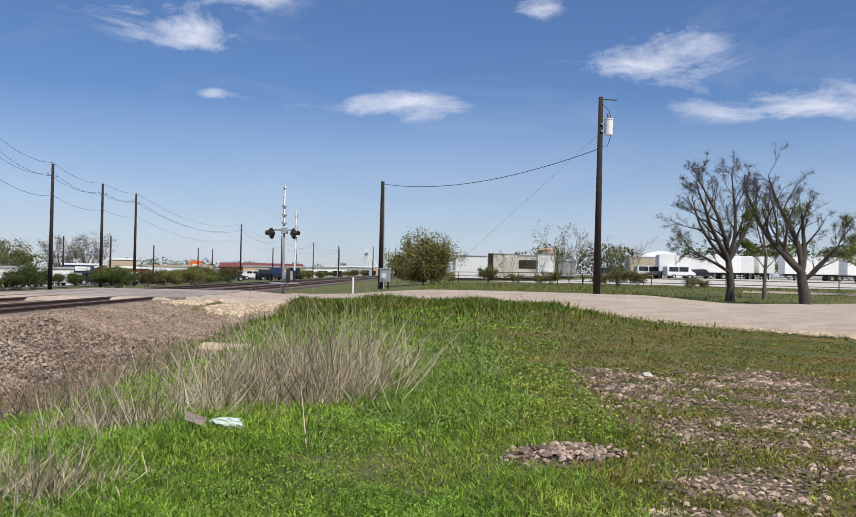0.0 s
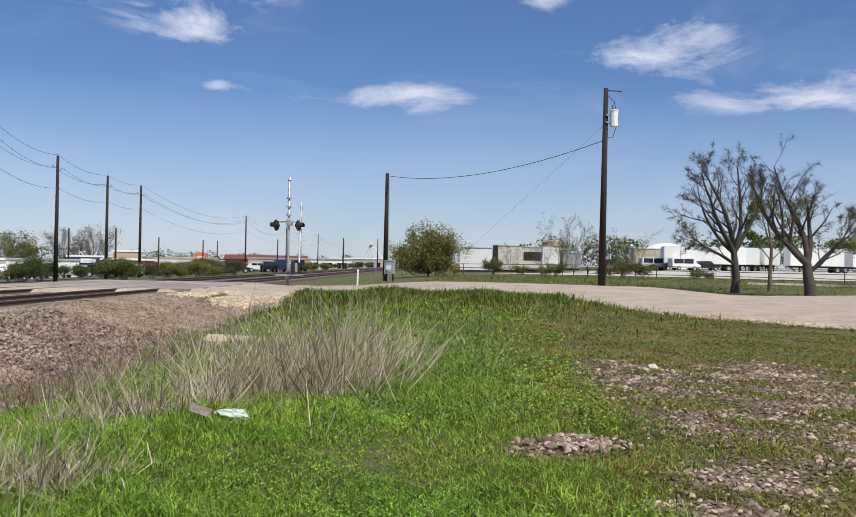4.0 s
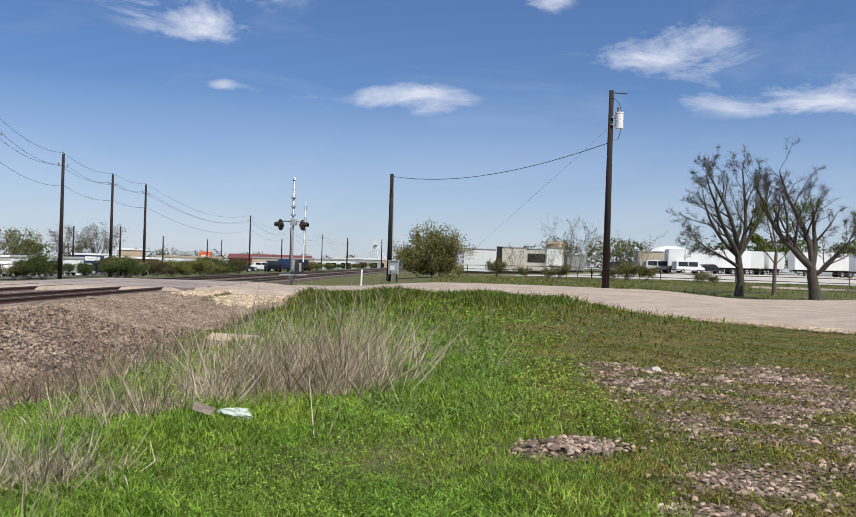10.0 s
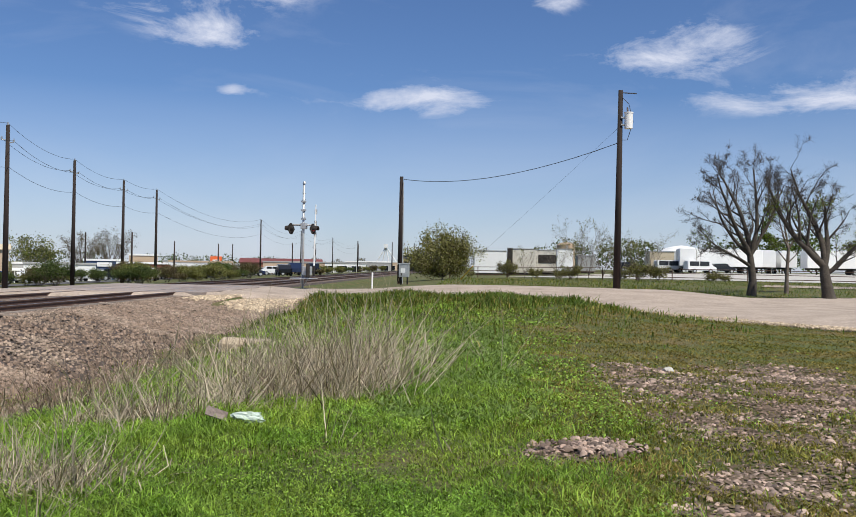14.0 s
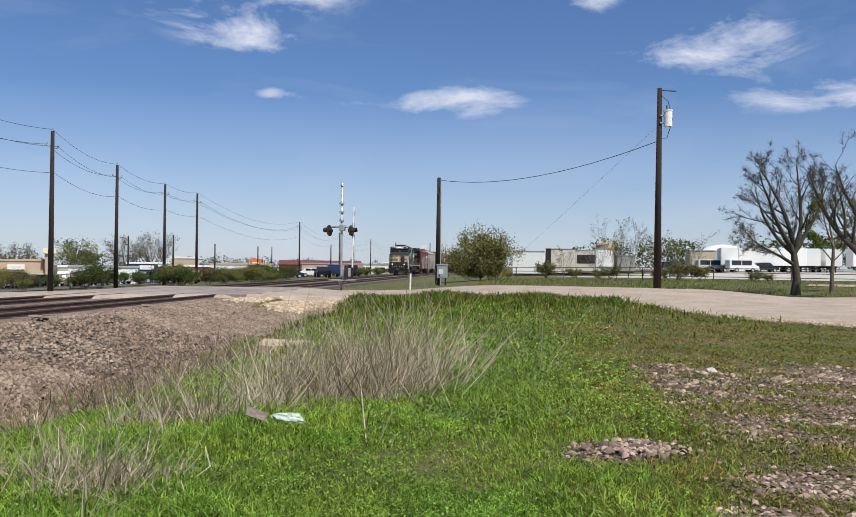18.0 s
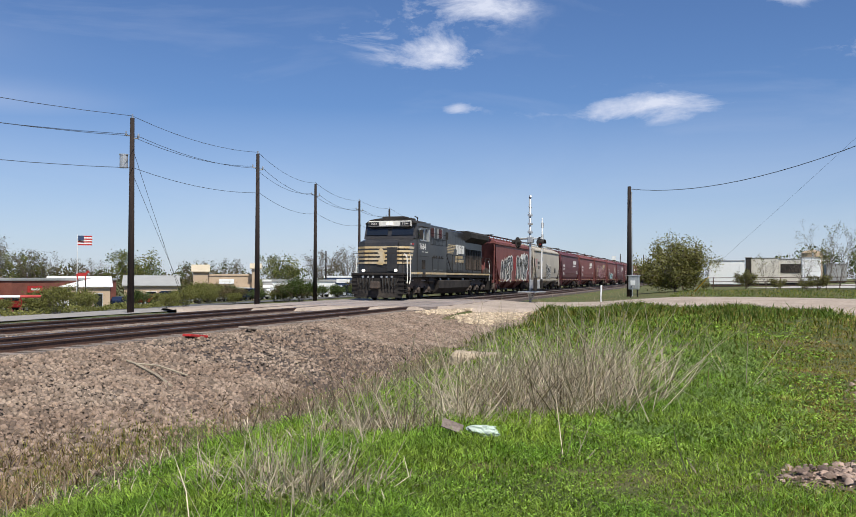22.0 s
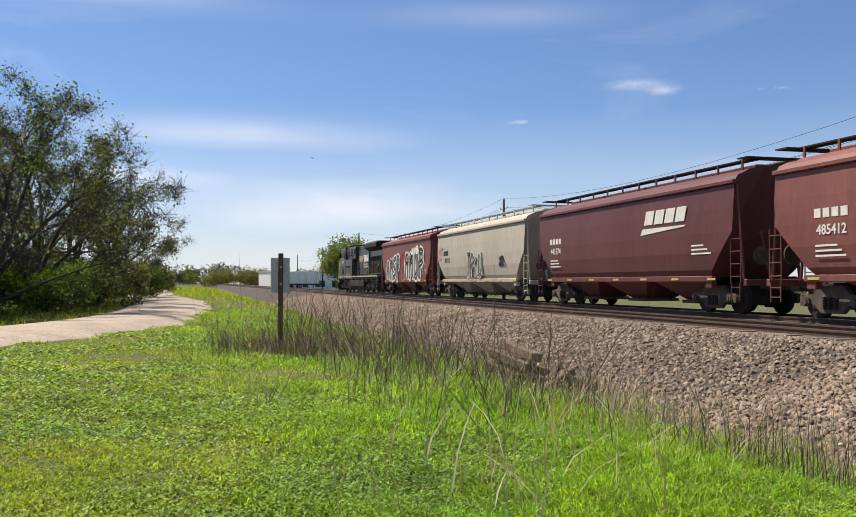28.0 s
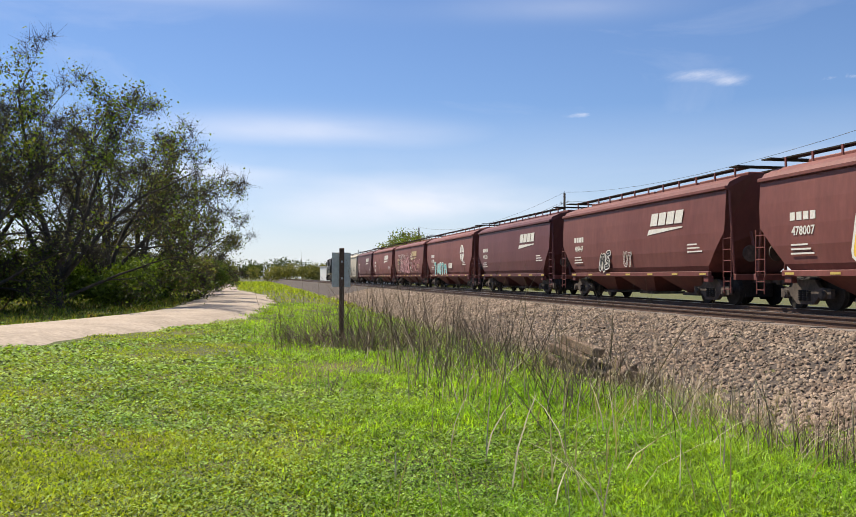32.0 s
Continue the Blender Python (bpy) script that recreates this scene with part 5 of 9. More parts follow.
loco = locomotive()
CARS = [("hopper_red", "weathered red hopper car covered with black and white graffiti", False),
        ("hopper_cream", "dirty cream hopper car with black graffiti tags", True),
        ("hopper_maroon", "dark maroon hopper car with a white logo", True),
        ("hopper_red", "faded red hopper car with a white logo", True),
        ("hopper_red", "red hopper car half covered with pale graffiti", True),
        ("hopper_red", "red hopper car with teal graffiti and a round emblem", True),
        ("hopper_maroon", "maroon hopper car with a white logo", True),
        ("hopper_red", "red hopper car with a white logo and small tags", True),
        ("hopper_red", "red hopper car with a yellow and white sticker", True)]
protos = {}
train = [loco]
for i in range(17):
    mat, lab, rounded = CARS[i] if i < len(CARS) else CARS[2 + i % 2][:1] + ("plain red-brown hopper car", True)
    pitch = COUPLERS[i + 1] - COUPLERS[i]
    key = (mat, rounded, pitch > 18)
    if key not in protos:
        protos[key] = hopper_car(mat, lab, rounded, L=round(pitch - 1.2, 2))
        c = protos[key]
    else:
        c = copy_thing(protos[key], Matrix.Identity(4))
        c["label"] = lab
    train.append(c)
NUMBERS = ["", "202112", "441574", "485412", "478310", "471398", "491225", "489447", "478007"]


def mark_all():
    for i, c in enumerate(train[1:], 1):
        if i == 1:
            spray_letters(c, 1.545, -5.9, 2.1, 1.9, (1.3, 1.25, 1.25, 1.3), "black_ink", "letter_white", 1, fat=0.33, rim=0.62)
            spray_letters(c, 1.545, 0.3, 2.3, 2.4, (1.5, 1.45, 1.5, 1.5), "black_ink", "letter_white", 12, fat=0.33, rim=0.62)
            for k in range(4):
                letters_bar(c, 1.562, 2.4 + 0.66 * k, 2.94 + 0.66 * k, 2.95, 3.4, "letter_white", "logo_block", 0.16)
            tags(c, 1.541, -1.0, 0.3, 1.4, 3.1, "red", 22, 3, 0.1)
            tags(c, 1.541, 5.2, 6.6, 1.5, 2.6, "letter_white", 8, 4, 0.03)
        elif i == 2:
            for k in range(3):
                letters_bar(c, 1.587, -6.2 + 0.36 * k, -5.92 + 0.36 * k, 2.62, 2.9, "black_ink", "reporting_mark")
            words("202112", 0.4, "black_ink", c, on_side(1.592, -5.4, 2.3), "car_number")
            spray_letters(c, 1.592, -1.5, 1.95, 1.5, (0.8, 0.8, 0.75, 0.75), "black_ink", "letter_white", 5, fat=0.3, rim=0.5)
            tags(c, 1.592, -7.4, -6.8, 2.4, 3.1, "pink", 9, 6, 0.06)
            tags(c, 1.592, 4.0, 4.8, 1.85, 2.3, "black_ink", 12, 7, 0.07)
        else:
            num = NUMBERS[i - 1] if i - 1 < len(NUMBERS) else str(486000 + 131 * i)
            car_marks(c, num, "round" if i == 6 else "swoosh", True, "gold_paint" if i == 5 else "letter_white")
            if i == 5:
                spray_letters(c, 1.593, -4.6, 2.15, 1.9, (0.9, 0.95, 0.9, 1.0, 0.9, 0.95, 0.9), "pink", "hopper_maroon", 8, fat=0.22)
                tags(c, 1.597, -5.6, 2.2, 1.5, 3.3, "letter_white", 46, 18, 0.035)
                tags(c, 1.600, -5.4, -3.6, 1.5, 3.0, "black_ink", 26, 19, 0.09)
                tags(c, 1.597, 2.0, 6.2, 1.5, 2.6, "pink", 30, 9, 0.05)
            if i == 6:
                spray_letters(c, 1.593, -5.0, 1.66, 0.9, (1.1, 1.05, 1.05, 1.1, 1.1), "teal", "letter_white", 13, fat=0.22, rim=0.6)
                for k in range(3):
                    letters_bar(c, 1.59, 0.65 + 0.42 * k, 1.0 + 0.42 * k, 1.65, 2.05, "letter_white", "graffiti_mark")
            if i == 8:
                spray_letters(c, 1.593, -3.0, 1.7, 0.8, (0.7, 0.6), "black_ink", "letter_white", 11)
                spray_letters(c, 1.593, -0.4, 1.7, 0.7, (0.5, 0.5), "hopper_red", "letter_white", 15, fat=0.2)
            if i == 9:
                spray_letters(c, 1.593, -3.4, 2.3, 1.7, (1.2, 1.1), "yellow", "letter_white", 12)


mark_all()


# ---- poles, wires, signals ----
def gz(x, y):
    return float(ground_z(x, y))


def utility_pole(x, y, top, r=0.15, arms=True, lean=0.0, name="utility_pole", label="dark brown wooden utility pole", transformer=False):
    z = gz(x, y)
    top -= 0.13
    t = thing(name, label, "utility pole", pose(x, y, z), group="poles along the railway")
    h = top - z
    bm = bmesh.new()
    tube(bm, (0, 0, -0.4), (lean * h, 0, h), r * 1.25, r * 0.75, 12)
    part("shaft", bm, "pole_wood", t, smooth=True)
    if arms:
        for dz, s in ((-0.05, 0.0), (-0.85, -0.35), (-1.0, 0.35)):
            bm = bmesh.new()
            tube(bm, (lean * h + s * 0.3, 0, h + dz), (lean * h + s, 0, h + dz + 0.02), 0.03, n=6)
            for k in range(3):
                disc(bm, (lean * h + s, 0, h + dz + 0.06 + 0.07 * k), (0, 0, 1), 0.06 - 0.01 * k, 0.04, 10)
            part("insulator", bm, "galvanised", t)
    if transformer:
        bm = bmesh.new()
        disc(bm, (-0.3, -0.22, h - 2.1), (0, 0, 1), 0.19, 0.62, 16)
        disc(bm, (-0.3, -0.22, h - 1.78), (0, 0, 1), 0.21, 0.05, 16)
        part("transformer", bm, "galvanised", t, "pale grey transformer can")
    return t


def wire(a, b, sag, r=0.011, label="thin black overhead wire"):
    cu = bmesh.new()
    a, b = Vector(a) - Vector((0, 0, 0.13)), Vector(b) - Vector((0, 0, 0.13))
    pts = []
    for i in range(15):
        u = i / 14
        p = a.lerp(b, u)
        p.z -= sag * 4 * u * (1 - u)
        pts.append(p)
    path_tube(cu, pts, r, 4)
    o = part("overhead_wire", cu, "wire")
    tagged(o, label, "wire")
    return o


POLES = [(-31, -260, 9.0), (-29.5, -200, 9.0), (-26.4, -139.5, 9.0), (-28.9, -79, 9.0), (-25.3, -13.1, 9.0), (-26.0, 36.0, 9.0), (-26.1, 48.7, 9.0), (-30.0, 65.8, 9.0), (-32.4, 81.5, 9.0), (-33.0, 92.0, 9.0), (-36.0, 152.0, 9.0), (-39, 205, 9.2), (-40, 260, 9.4), (-41, 330, 9.4)]
for i, (x, y, top) in enumerate(POLES):
    utility_pole(x, y, top, r=0.135, transformer=(i == 5))
for (a, b) in zip(POLES, POLES[1:]):
    d = math.hypot(a[0] - b[0], a[1] - b[1])
    for dx, dz, k in ((0, 0.1, 1.0), (-0.35, -0.75, 1.1), (0.35, -0.9, 1.05), (0.1, -2.4, 0.9)):
        wire((a[0] + dx, a[1], a[2] + dz), (b[0] + dx, b[1], b[2] + dz), min(0.028 * d * k, 1.6))
# guy wires at the pole with the transformer
for k in (0, 0.4):
    wire((-26.0, 36.0, 7.6 - k * 3), (-28.5, 44.5 + k, -0.3), 0.02, 0.012, "steel guy wire of the pole")

B = utility_pole(8.3, 49.3, 11.35, r=0.17, arms=False, lean=0.006, label="tall dark wooden pole with a grey transformer")


def pole_b_fittings():
    h = 11.35 - gz(8.3, 49.3)
    bm = bmesh.new()
    disc(bm, (0.5, -0.15, h - 1.85), (0, 0, 1), 0.23, 0.85, 18)
    disc(bm, (0.5, -0.15, h - 1.40), (0, 0, 1), 0.25, 0.06, 18)
    tr = part("transformer", bm, "white_paint", B, "white transformer can")
    part("bushing", tube(bmesh.new(), (0.45, -0.15, h - 1.4), (0.42, -0.15, h - 1.1), 0.05, n=8), "tie", tr)
    part("bracket", boxes((0.08, 0.4, -0.2, 0.0, h - 1.7, h - 1.62), (0.08, 0.4, -0.2, 0.0, h - 2.1, h - 2.02)), "galvanised", B)
    part("top_arm", path_tube(bmesh.new(), [(0.0, 0, h - 0.25), (0.95, 0, h - 0.3)], 0.03), "wire", B)
    part("drop_wire", path_tube(bmesh.new(), [(0.1, -0.1, h - 0.5), (0.5, -0.15, h - 0.9), (0.75, -0.15, h - 1.9), (0.45, -0.1, h - 2.9), (0.1, -0.1, h - 2.9)], 0.018), "wire", B)


pole_b_fittings()
A = utility_pole(-5.7, 74.8, 9.0, r=0.2, arms=False, label="dark wooden pole with a pale conduit up its side")
part("conduit", tube(bmesh.new(), (0.22, -0.1, -0.1), (0.17, -0.08, 9.0 - gz(-5.7, 74.8) - 0.6), 0.05, n=8), "galvanised", A)
wire((-5.5, 74.6, 8.75), (8.2, 49.3, 8.4), 0.9, 0.022, "thick black cable between two poles")
wire((8.3, 49.3, 9.3), (-0.5, 70.0, 1.0), 0.05, 0.006, "steel guy wire of the pole")
part_guard = part("guy_guard", path_tube(bmesh.new(), [(-0.5, 70.0, 0.3), (0.45, 68.2, 1.35)], 0.05), "yellow")
tagged(part_guard, "pale yellow plastic guard on a guy wire", "guy guard")
for x, y, h in ((-46, 230, 7), (-52, 300, 8), (-30, 240, 8), (-24, 280, 9), (-20, 330, 10), (-26, 380, 10), (-12, 300, 8), (-70, 260, 7), (-60, 210, 6), (-64, 190, 6), (-58, 150, 6.5), (-75, 170, 7)):
    utility_pole(x, y, h, r=0.17, arms=False, label="distant wooden pole beside the railway")


def flasher(parent, p, yaw, tilt=0.0):
    """A round crossing light with its black target disc and hood; looks along -y turned by yaw."""
    m = Matrix.Translation(p) @ Matrix.Rotation(radians(yaw), 4, "Z")
    bm = bmesh.new()
    disc(bm, (0, 0, 0), (0, 1, 0), 0.30, 0.03, 24)
    f = part("target_disc", bm, "black_dull", parent, at=m)
    hood = bmesh.new()
    n = 14
    for i in range(n):
        a0, a1 = math.pi * (-0.15 + 1.3 * i / n), math.pi * (-0.15 + 1.3 * (i + 1) / n)
        q = [(0.17 * math.cos(a0), -0.02, 0.17 * math.sin(a0)), (0.17 * math.cos(a1), -0.02, 0.17 * math.sin(a1)), (0.15 * math.cos(a1), -0.34, 0.15 * math.sin(a1)), (0.15 * math.cos(a0), -0.34, 0.15 * math.sin(a0))]
        hood.faces.new([hood.verts.new(v) for v in q])
    part("lamp_hood", hood, "black_dull", f)
    part("lens", disc(bmesh.new(), (0, -0.03, 0), (0, 1, 0), 0.15, 0.03, 20), "red", f)
    part("lamp_back", disc(bmesh.new(), (0, 0.1, 0), (0, 1, 0), 0.14, 0.16, 14, 0.09), "black_dull", f)
    return f


def crossing_signal(x, y, base, top, head_z, turn, label, crossbuck=True, gate=True, outer=(), lowered=False, centre=True):
    s = thing("crossing_signal", label, "crossing signal", pose(x, y, base, 0, 0, turn))
    h = top - base
    hz = head_z - base
    part("mast", tube(bmesh.new(), (0, 0, 0), (0, 0, h), 0.07, n=14), "galvanised", s, smooth=True)
    part("foundation", boxes((-0.3, 0.3, -0.3, 0.3, -0.3, 0.12), bevel=0.03), "concrete", s)
    part("junction_box", boxes((-0.16, 0.16, -0.2, 0.12, hz - 0.1, hz + 0.25), bevel=0.02), "galvanised", s)
    for side in ((-1, 1) if centre else ()):
        arm = tube(bmesh.new(), (0, 0, hz + 0.12), (side * 0.62, 0, hz + 0.12), 0.035, n=8)
        part("lamp_arm", arm, "galvanised", s)
        for yaw in (0, 180):
            flasher(s, (side * 0.62, -0.12 if yaw == 0 else 0.12, hz - 0.12), yaw + side * 18)
    for k in range(5):
        part("mast_step", tube(bmesh.new(), (-0.24, 0, hz + 0.6 + 0.35 * k), (0.24, 0, hz + 0.6 + 0.35 * k), 0.02, n=5), "galvanised", s)
    for u, v, dz in outer:
        # further lamps on longer brackets
        part("lamp_arm", path_tube(bmesh.new(), [(0, 0, hz + 0.12 + dz), (u, v, hz + 0.12 + dz)], 0.035), "galvanised", s)
        flasher(s, (u, v + 0.1, hz - 0.1 + dz), 172 if v > 0 else -8)
        if centre:
            flasher(s, (u + 0.1, v - 0.14, hz - 0.1 + dz), 20)
    for k in range(3):
        part("clamp", boxes((-0.12, 0.12, -0.12, 0.12, hz + 0.45 + 0.5 * k, hz + 0.57 + 0.5 * k), bevel=0.02), "galvanised", s)
    if lowered:
        m = part("gate_mechanism", boxes((-0.25, 0.25, -0.5, -0.1, 0.7, 1.35), bevel=0.04), "galvanised", s)
        part("counterweight", boxes((-0.34, -0.28, -0.9, 0.3, 0.85, 1.2), bevel=0.02), "black_dull", m)
        for k in range(4):
            part("gate_segment", tube(bmesh.new(), (0.35 * k, -0.4 - 0.7 * k, 1.05), (0.35 * k + 0.35, -1.1 - 0.7 * k, 1.05), 0.05, n=8), "red" if k % 2 else "white_paint", s)
    part("bell", disc(bmesh.new(), (0, -0.02, h + 0.08), (0, 0, 1), 0.11, 0.14, 14, 0.05), "galvanised", s)
    if crossbuck:
        cb = part("crossbuck", boxes((-0.6, 0.6, -0.115, -0.10, -0.11, 0.11)), "white_paint", s, at=Matrix.Translation((0, 0, hz + 1.2)) @ Matrix.Rotation(radians(45), 4, "Y"))
        o = again(cb, Matrix.Translation((0, -0.02, hz + 1.2)) @ Matrix.Rotation(radians(-45), 4, "Y"), s)
    if gate:
        g = part("gate_mechanism", boxes((-0.45, 0.15, -0.55, -0.15, 1.05, 1.55), bevel=0.03), "galvanised", s)
        part("counterweight", boxes((-0.75, -0.4, -0.62, -0.5, 0.9, 1.7), bevel=0.02), "black_dull", g)
        part("counterweight", boxes((0.3, 0.42, -0.62, -0.5, 1.0, 1.6), bevel=0.02), "black_dull", g)
        part("platform", boxes((-0.7, 0.7, -0.7, 0.5, 0.82, 0.88), bevel=0.01), "galvanised", s)
        for q in (-1, 1):
            part("platform_brace", tube(bmesh.new(), (0, 0, 0.3), (q * 0.6, -0.1, 0.82), 0.03, n=6), "galvanised", s)
        gate_arm = bmesh.new()
        tube(gate_arm, (0.35, -0.56, 1.3), (0.5, -0.56, 5.2), 0.05, 0.03, 6)
        part("gate_arm", gate_arm, "white_paint", s, "raised white gate arm")
        for k in range(5):
            part("gate_band", boxes((0.36 + 0.03 * k, 0.46 + 0.03 * k, -0.62, -0.5, 1.9 + 0.68 * k, 2.2 + 0.68 * k)), "galvanised", s)
    return s


crossing_signal(-9.6, 51.1, gz(-9.6, 51.1), 5.97, 3.42, 78, "silver railway crossing signal with black lamps and gate", crossbuck=False, outer=((0.2, 0.75, 0.0), (-0.2, 0.6, 0.04), (-0.1, -0.75, 0.0), (0.25, -0.6, 0.04)), centre=False)
crossing_signal(-28.7, 27.8, gz(-28.7, 27.8), 5.3, 2.22, 110, "silver crossing signal with white crossbuck and black lamps, gate down", gate=False, outer=((1.1, 0.3, 0.0), (-1.0, 0.5, 0.45), (0.3, 1.0, 0.0)), lowered=True)


def cabinet(x, y, w, d, h, turn, name, label, legs=0.0):
    c = thing(name, label, "cabinet", pose(x, y, gz(x, y), 0, 0, turn))
    part("body", boxes((-w / 2, w / 2, -d / 2, d / 2, legs, h), bevel=0.02), "galvanised", c)
    part("roof", boxes((-w / 2 - 0.06, w / 2 + 0.06, -d / 2 - 0.06, d / 2 + 0.06, h, h + 0.07), bevel=0.02), "galvanised", c)
    part("door", boxes((-w / 2 + 0.1, w / 2 - 0.1, d / 2, d / 2 + 0.02, legs + 0.1, h - 0.1), bevel=0.008), "galvanised", c)
    part("door_handle", boxes((w / 2 - 0.25, w / 2 - 0.2, d / 2 + 0.02, d / 2 + 0.06, h * 0.45, h * 0.55)), "black_dull", c)
    part("notice", boxes((-0.15, 0.2, d / 2 + 0.02, d / 2 + 0.028, h * 0.58, h * 0.8)), "white_paint", c, "white notice sheet")
    if legs:
        for s in (-1, 1):
            part("leg", boxes((s * w * 0.35 - 0.05, s * w * 0.35 + 0.05, -0.05, 0.05, -0.1, legs)), "black_dull", c)
    return c


cabinet(-23.4, 8.2, 1.5, 1.25, 2.1, -75, "signal_cabinet", "silver metal signal cabinet with a white notice")
cabinet(-4.9, 68.5, 0.75, 0.5, 1.6, 170, "relay_box", "tan metal box on a dark post", 0.6)
mk = thing("marker_post", "thin white plastic marker post in the grass", "marker post", pose(-5.4, 50, gz(-5.4, 50)))
part("post", tube(bmesh.new(), (0, 0, 0), (0.02, 0, 1.1), 0.05, n=8), "white_paint", mk)


# ---- traffic lights on the far side ----
def traffic_mast(x, y, turn, arm, heads, h, label):
    z = gz(x, y)
    t = thing("traffic_light", label, "traffic light", pose(x, y, z, 0, 0, turn))
    part("pole", tube(bmesh.new(), (0, 0, 0), (0, 0, h), 0.15, 0.11, 12), "galvanised", t, smooth=True)
    part("arm", tube(bmesh.new(), (0, 0, h - 0.35), (arm, 0, h - 0.1), 0.10, 0.05, 10), "galvanised", t, smooth=True)
    for u, n in heads:
        zz = h - 0.35 + 0.25 * u / arm
        hd = part("signal_head", boxes((u - 0.18 * n, u + 0.18 * n, -0.2, -0.02, zz - 0.18, zz + 0.18), bevel=0.02), "signal_yellow", t)
        part("back_plate", boxes((u - 0.18 * n - 0.06, u + 0.18 * n + 0.06, -0.02, 0.0, zz - 0.24, zz + 0.24)), "black_dull", hd)
        for k in range(n):
            part("lens", disc(bmesh.new(), (u - 0.18 * n + 0.18 + 0.36 * k, -0.22, zz), (0, 1, 0), 0.13, 0.06, 14), "rubber", hd)
    return t


tm1 = traffic_mast(-37.4, 18.3, 74, 9.6, ((3.2, 3), (5.6, 3), (8.9, 4)), 5.7, "galvanised mast arm with horizontal yellow traffic lights")
part("sign_plate", boxes((7.1, 7.75, -0.05, -0.03, 5.1, 5.9)), "galvanised", tm1, "back of a grey sign")
tm2 = traffic_mast(-41.5, 40.5, 20, -7.2, ((-1.9, 3), (-4.4, 3), (-6.6, 4)), 5.8, "galvanised mast arm with three yellow traffic lights and street sign")
part("street_sign", boxes((-1.2, 0.1, -0.06, -0.04, 5.7, 6.1)), "green_sign", tm2, "green street sign")
part("sign_plate", boxes((-5.9, -5.3, -0.06, -0.04, 5.3, 6.1)), "white_paint", tm2, "white lane sign")


def street_lamp(x, y, h, reach, turn):
    t = thing("street_lamp", "tall galvanised street lamp with a bracket arm", "street lamp", pose(x, y, gz(x, y), 0, 0, turn))
    part("pole", tube(bmesh.new(), (0, 0, 0), (0, 0, h), 0.11, 0.07, 10), "galvanised", t)
    part("arm", path_tube(bmesh.new(), [(0, 0, h - 0.1), (-reach * 0.6, 0, h + 0.7), (-reach, 0, h + 0.85)], 0.035), "galvanised", t)
    part("lamp_head", boxes((-reach - 0.6, -reach, -0.12, 0.12, h + 0.78, h + 0.9), bevel=0.03), "white_paint", t)


street_lamp(-39.0, 38.5, 6.0, 1.6, 15)


def water_tower():
    x, y = -202.0, 147.0
    t = thing("water_tower", "white water tower with a round tank on one stem", "water tower", pose(x, y, -2.5))
    bm = bmesh.new()
    prof = [(3.0, 0), (1.3, 3), (1.1, 8), (1.1, 17.5), (1.6, 19.0), (3.6, 20.6), (4.2, 22.6), (3.9, 24.4), (2.6, 25.8), (0.9, 26.5), (0.05, 26.6)]
    n = 28
    rings = [[bm.verts.new((r * math.cos(2 * math.pi * i / n), r * math.sin(2 * math.pi * i / n), z)) for i in range(n)] for r, z in prof]
    for a, b in zip(rings, rings[1:]):
        for i in range(n):
            bm.faces.new((a[i], a[(i + 1) % n], b[(i + 1) % n], b[i]))
    part("tank", bm, "white_paint", t, smooth=True)
    bars = bmesh.new()
    for k, (a0, w) in enumerate(((-0.35, 0.12), (-0.18, 0.12), (0.05, 0.12), (0.22, 0.12))):
        base = math.atan2(-y, -x) + a0
        for q in range(3):
            aa = base + q * w / 3
            c = Vector((4.24 * math.cos(aa), 4.24 * math.sin(aa), 22.7))
            disc(bars, c, (math.cos(aa), math.sin(aa), 0), 0.42, 0.05, 6)
    part("tank_lettering", bars, "blue_wall", t)
    part("mast", tube(bmesh.new(), (0, 0, 26.5), (0, 0, 28.3), 0.08, n=6), "galvanised", t)


water_tower()


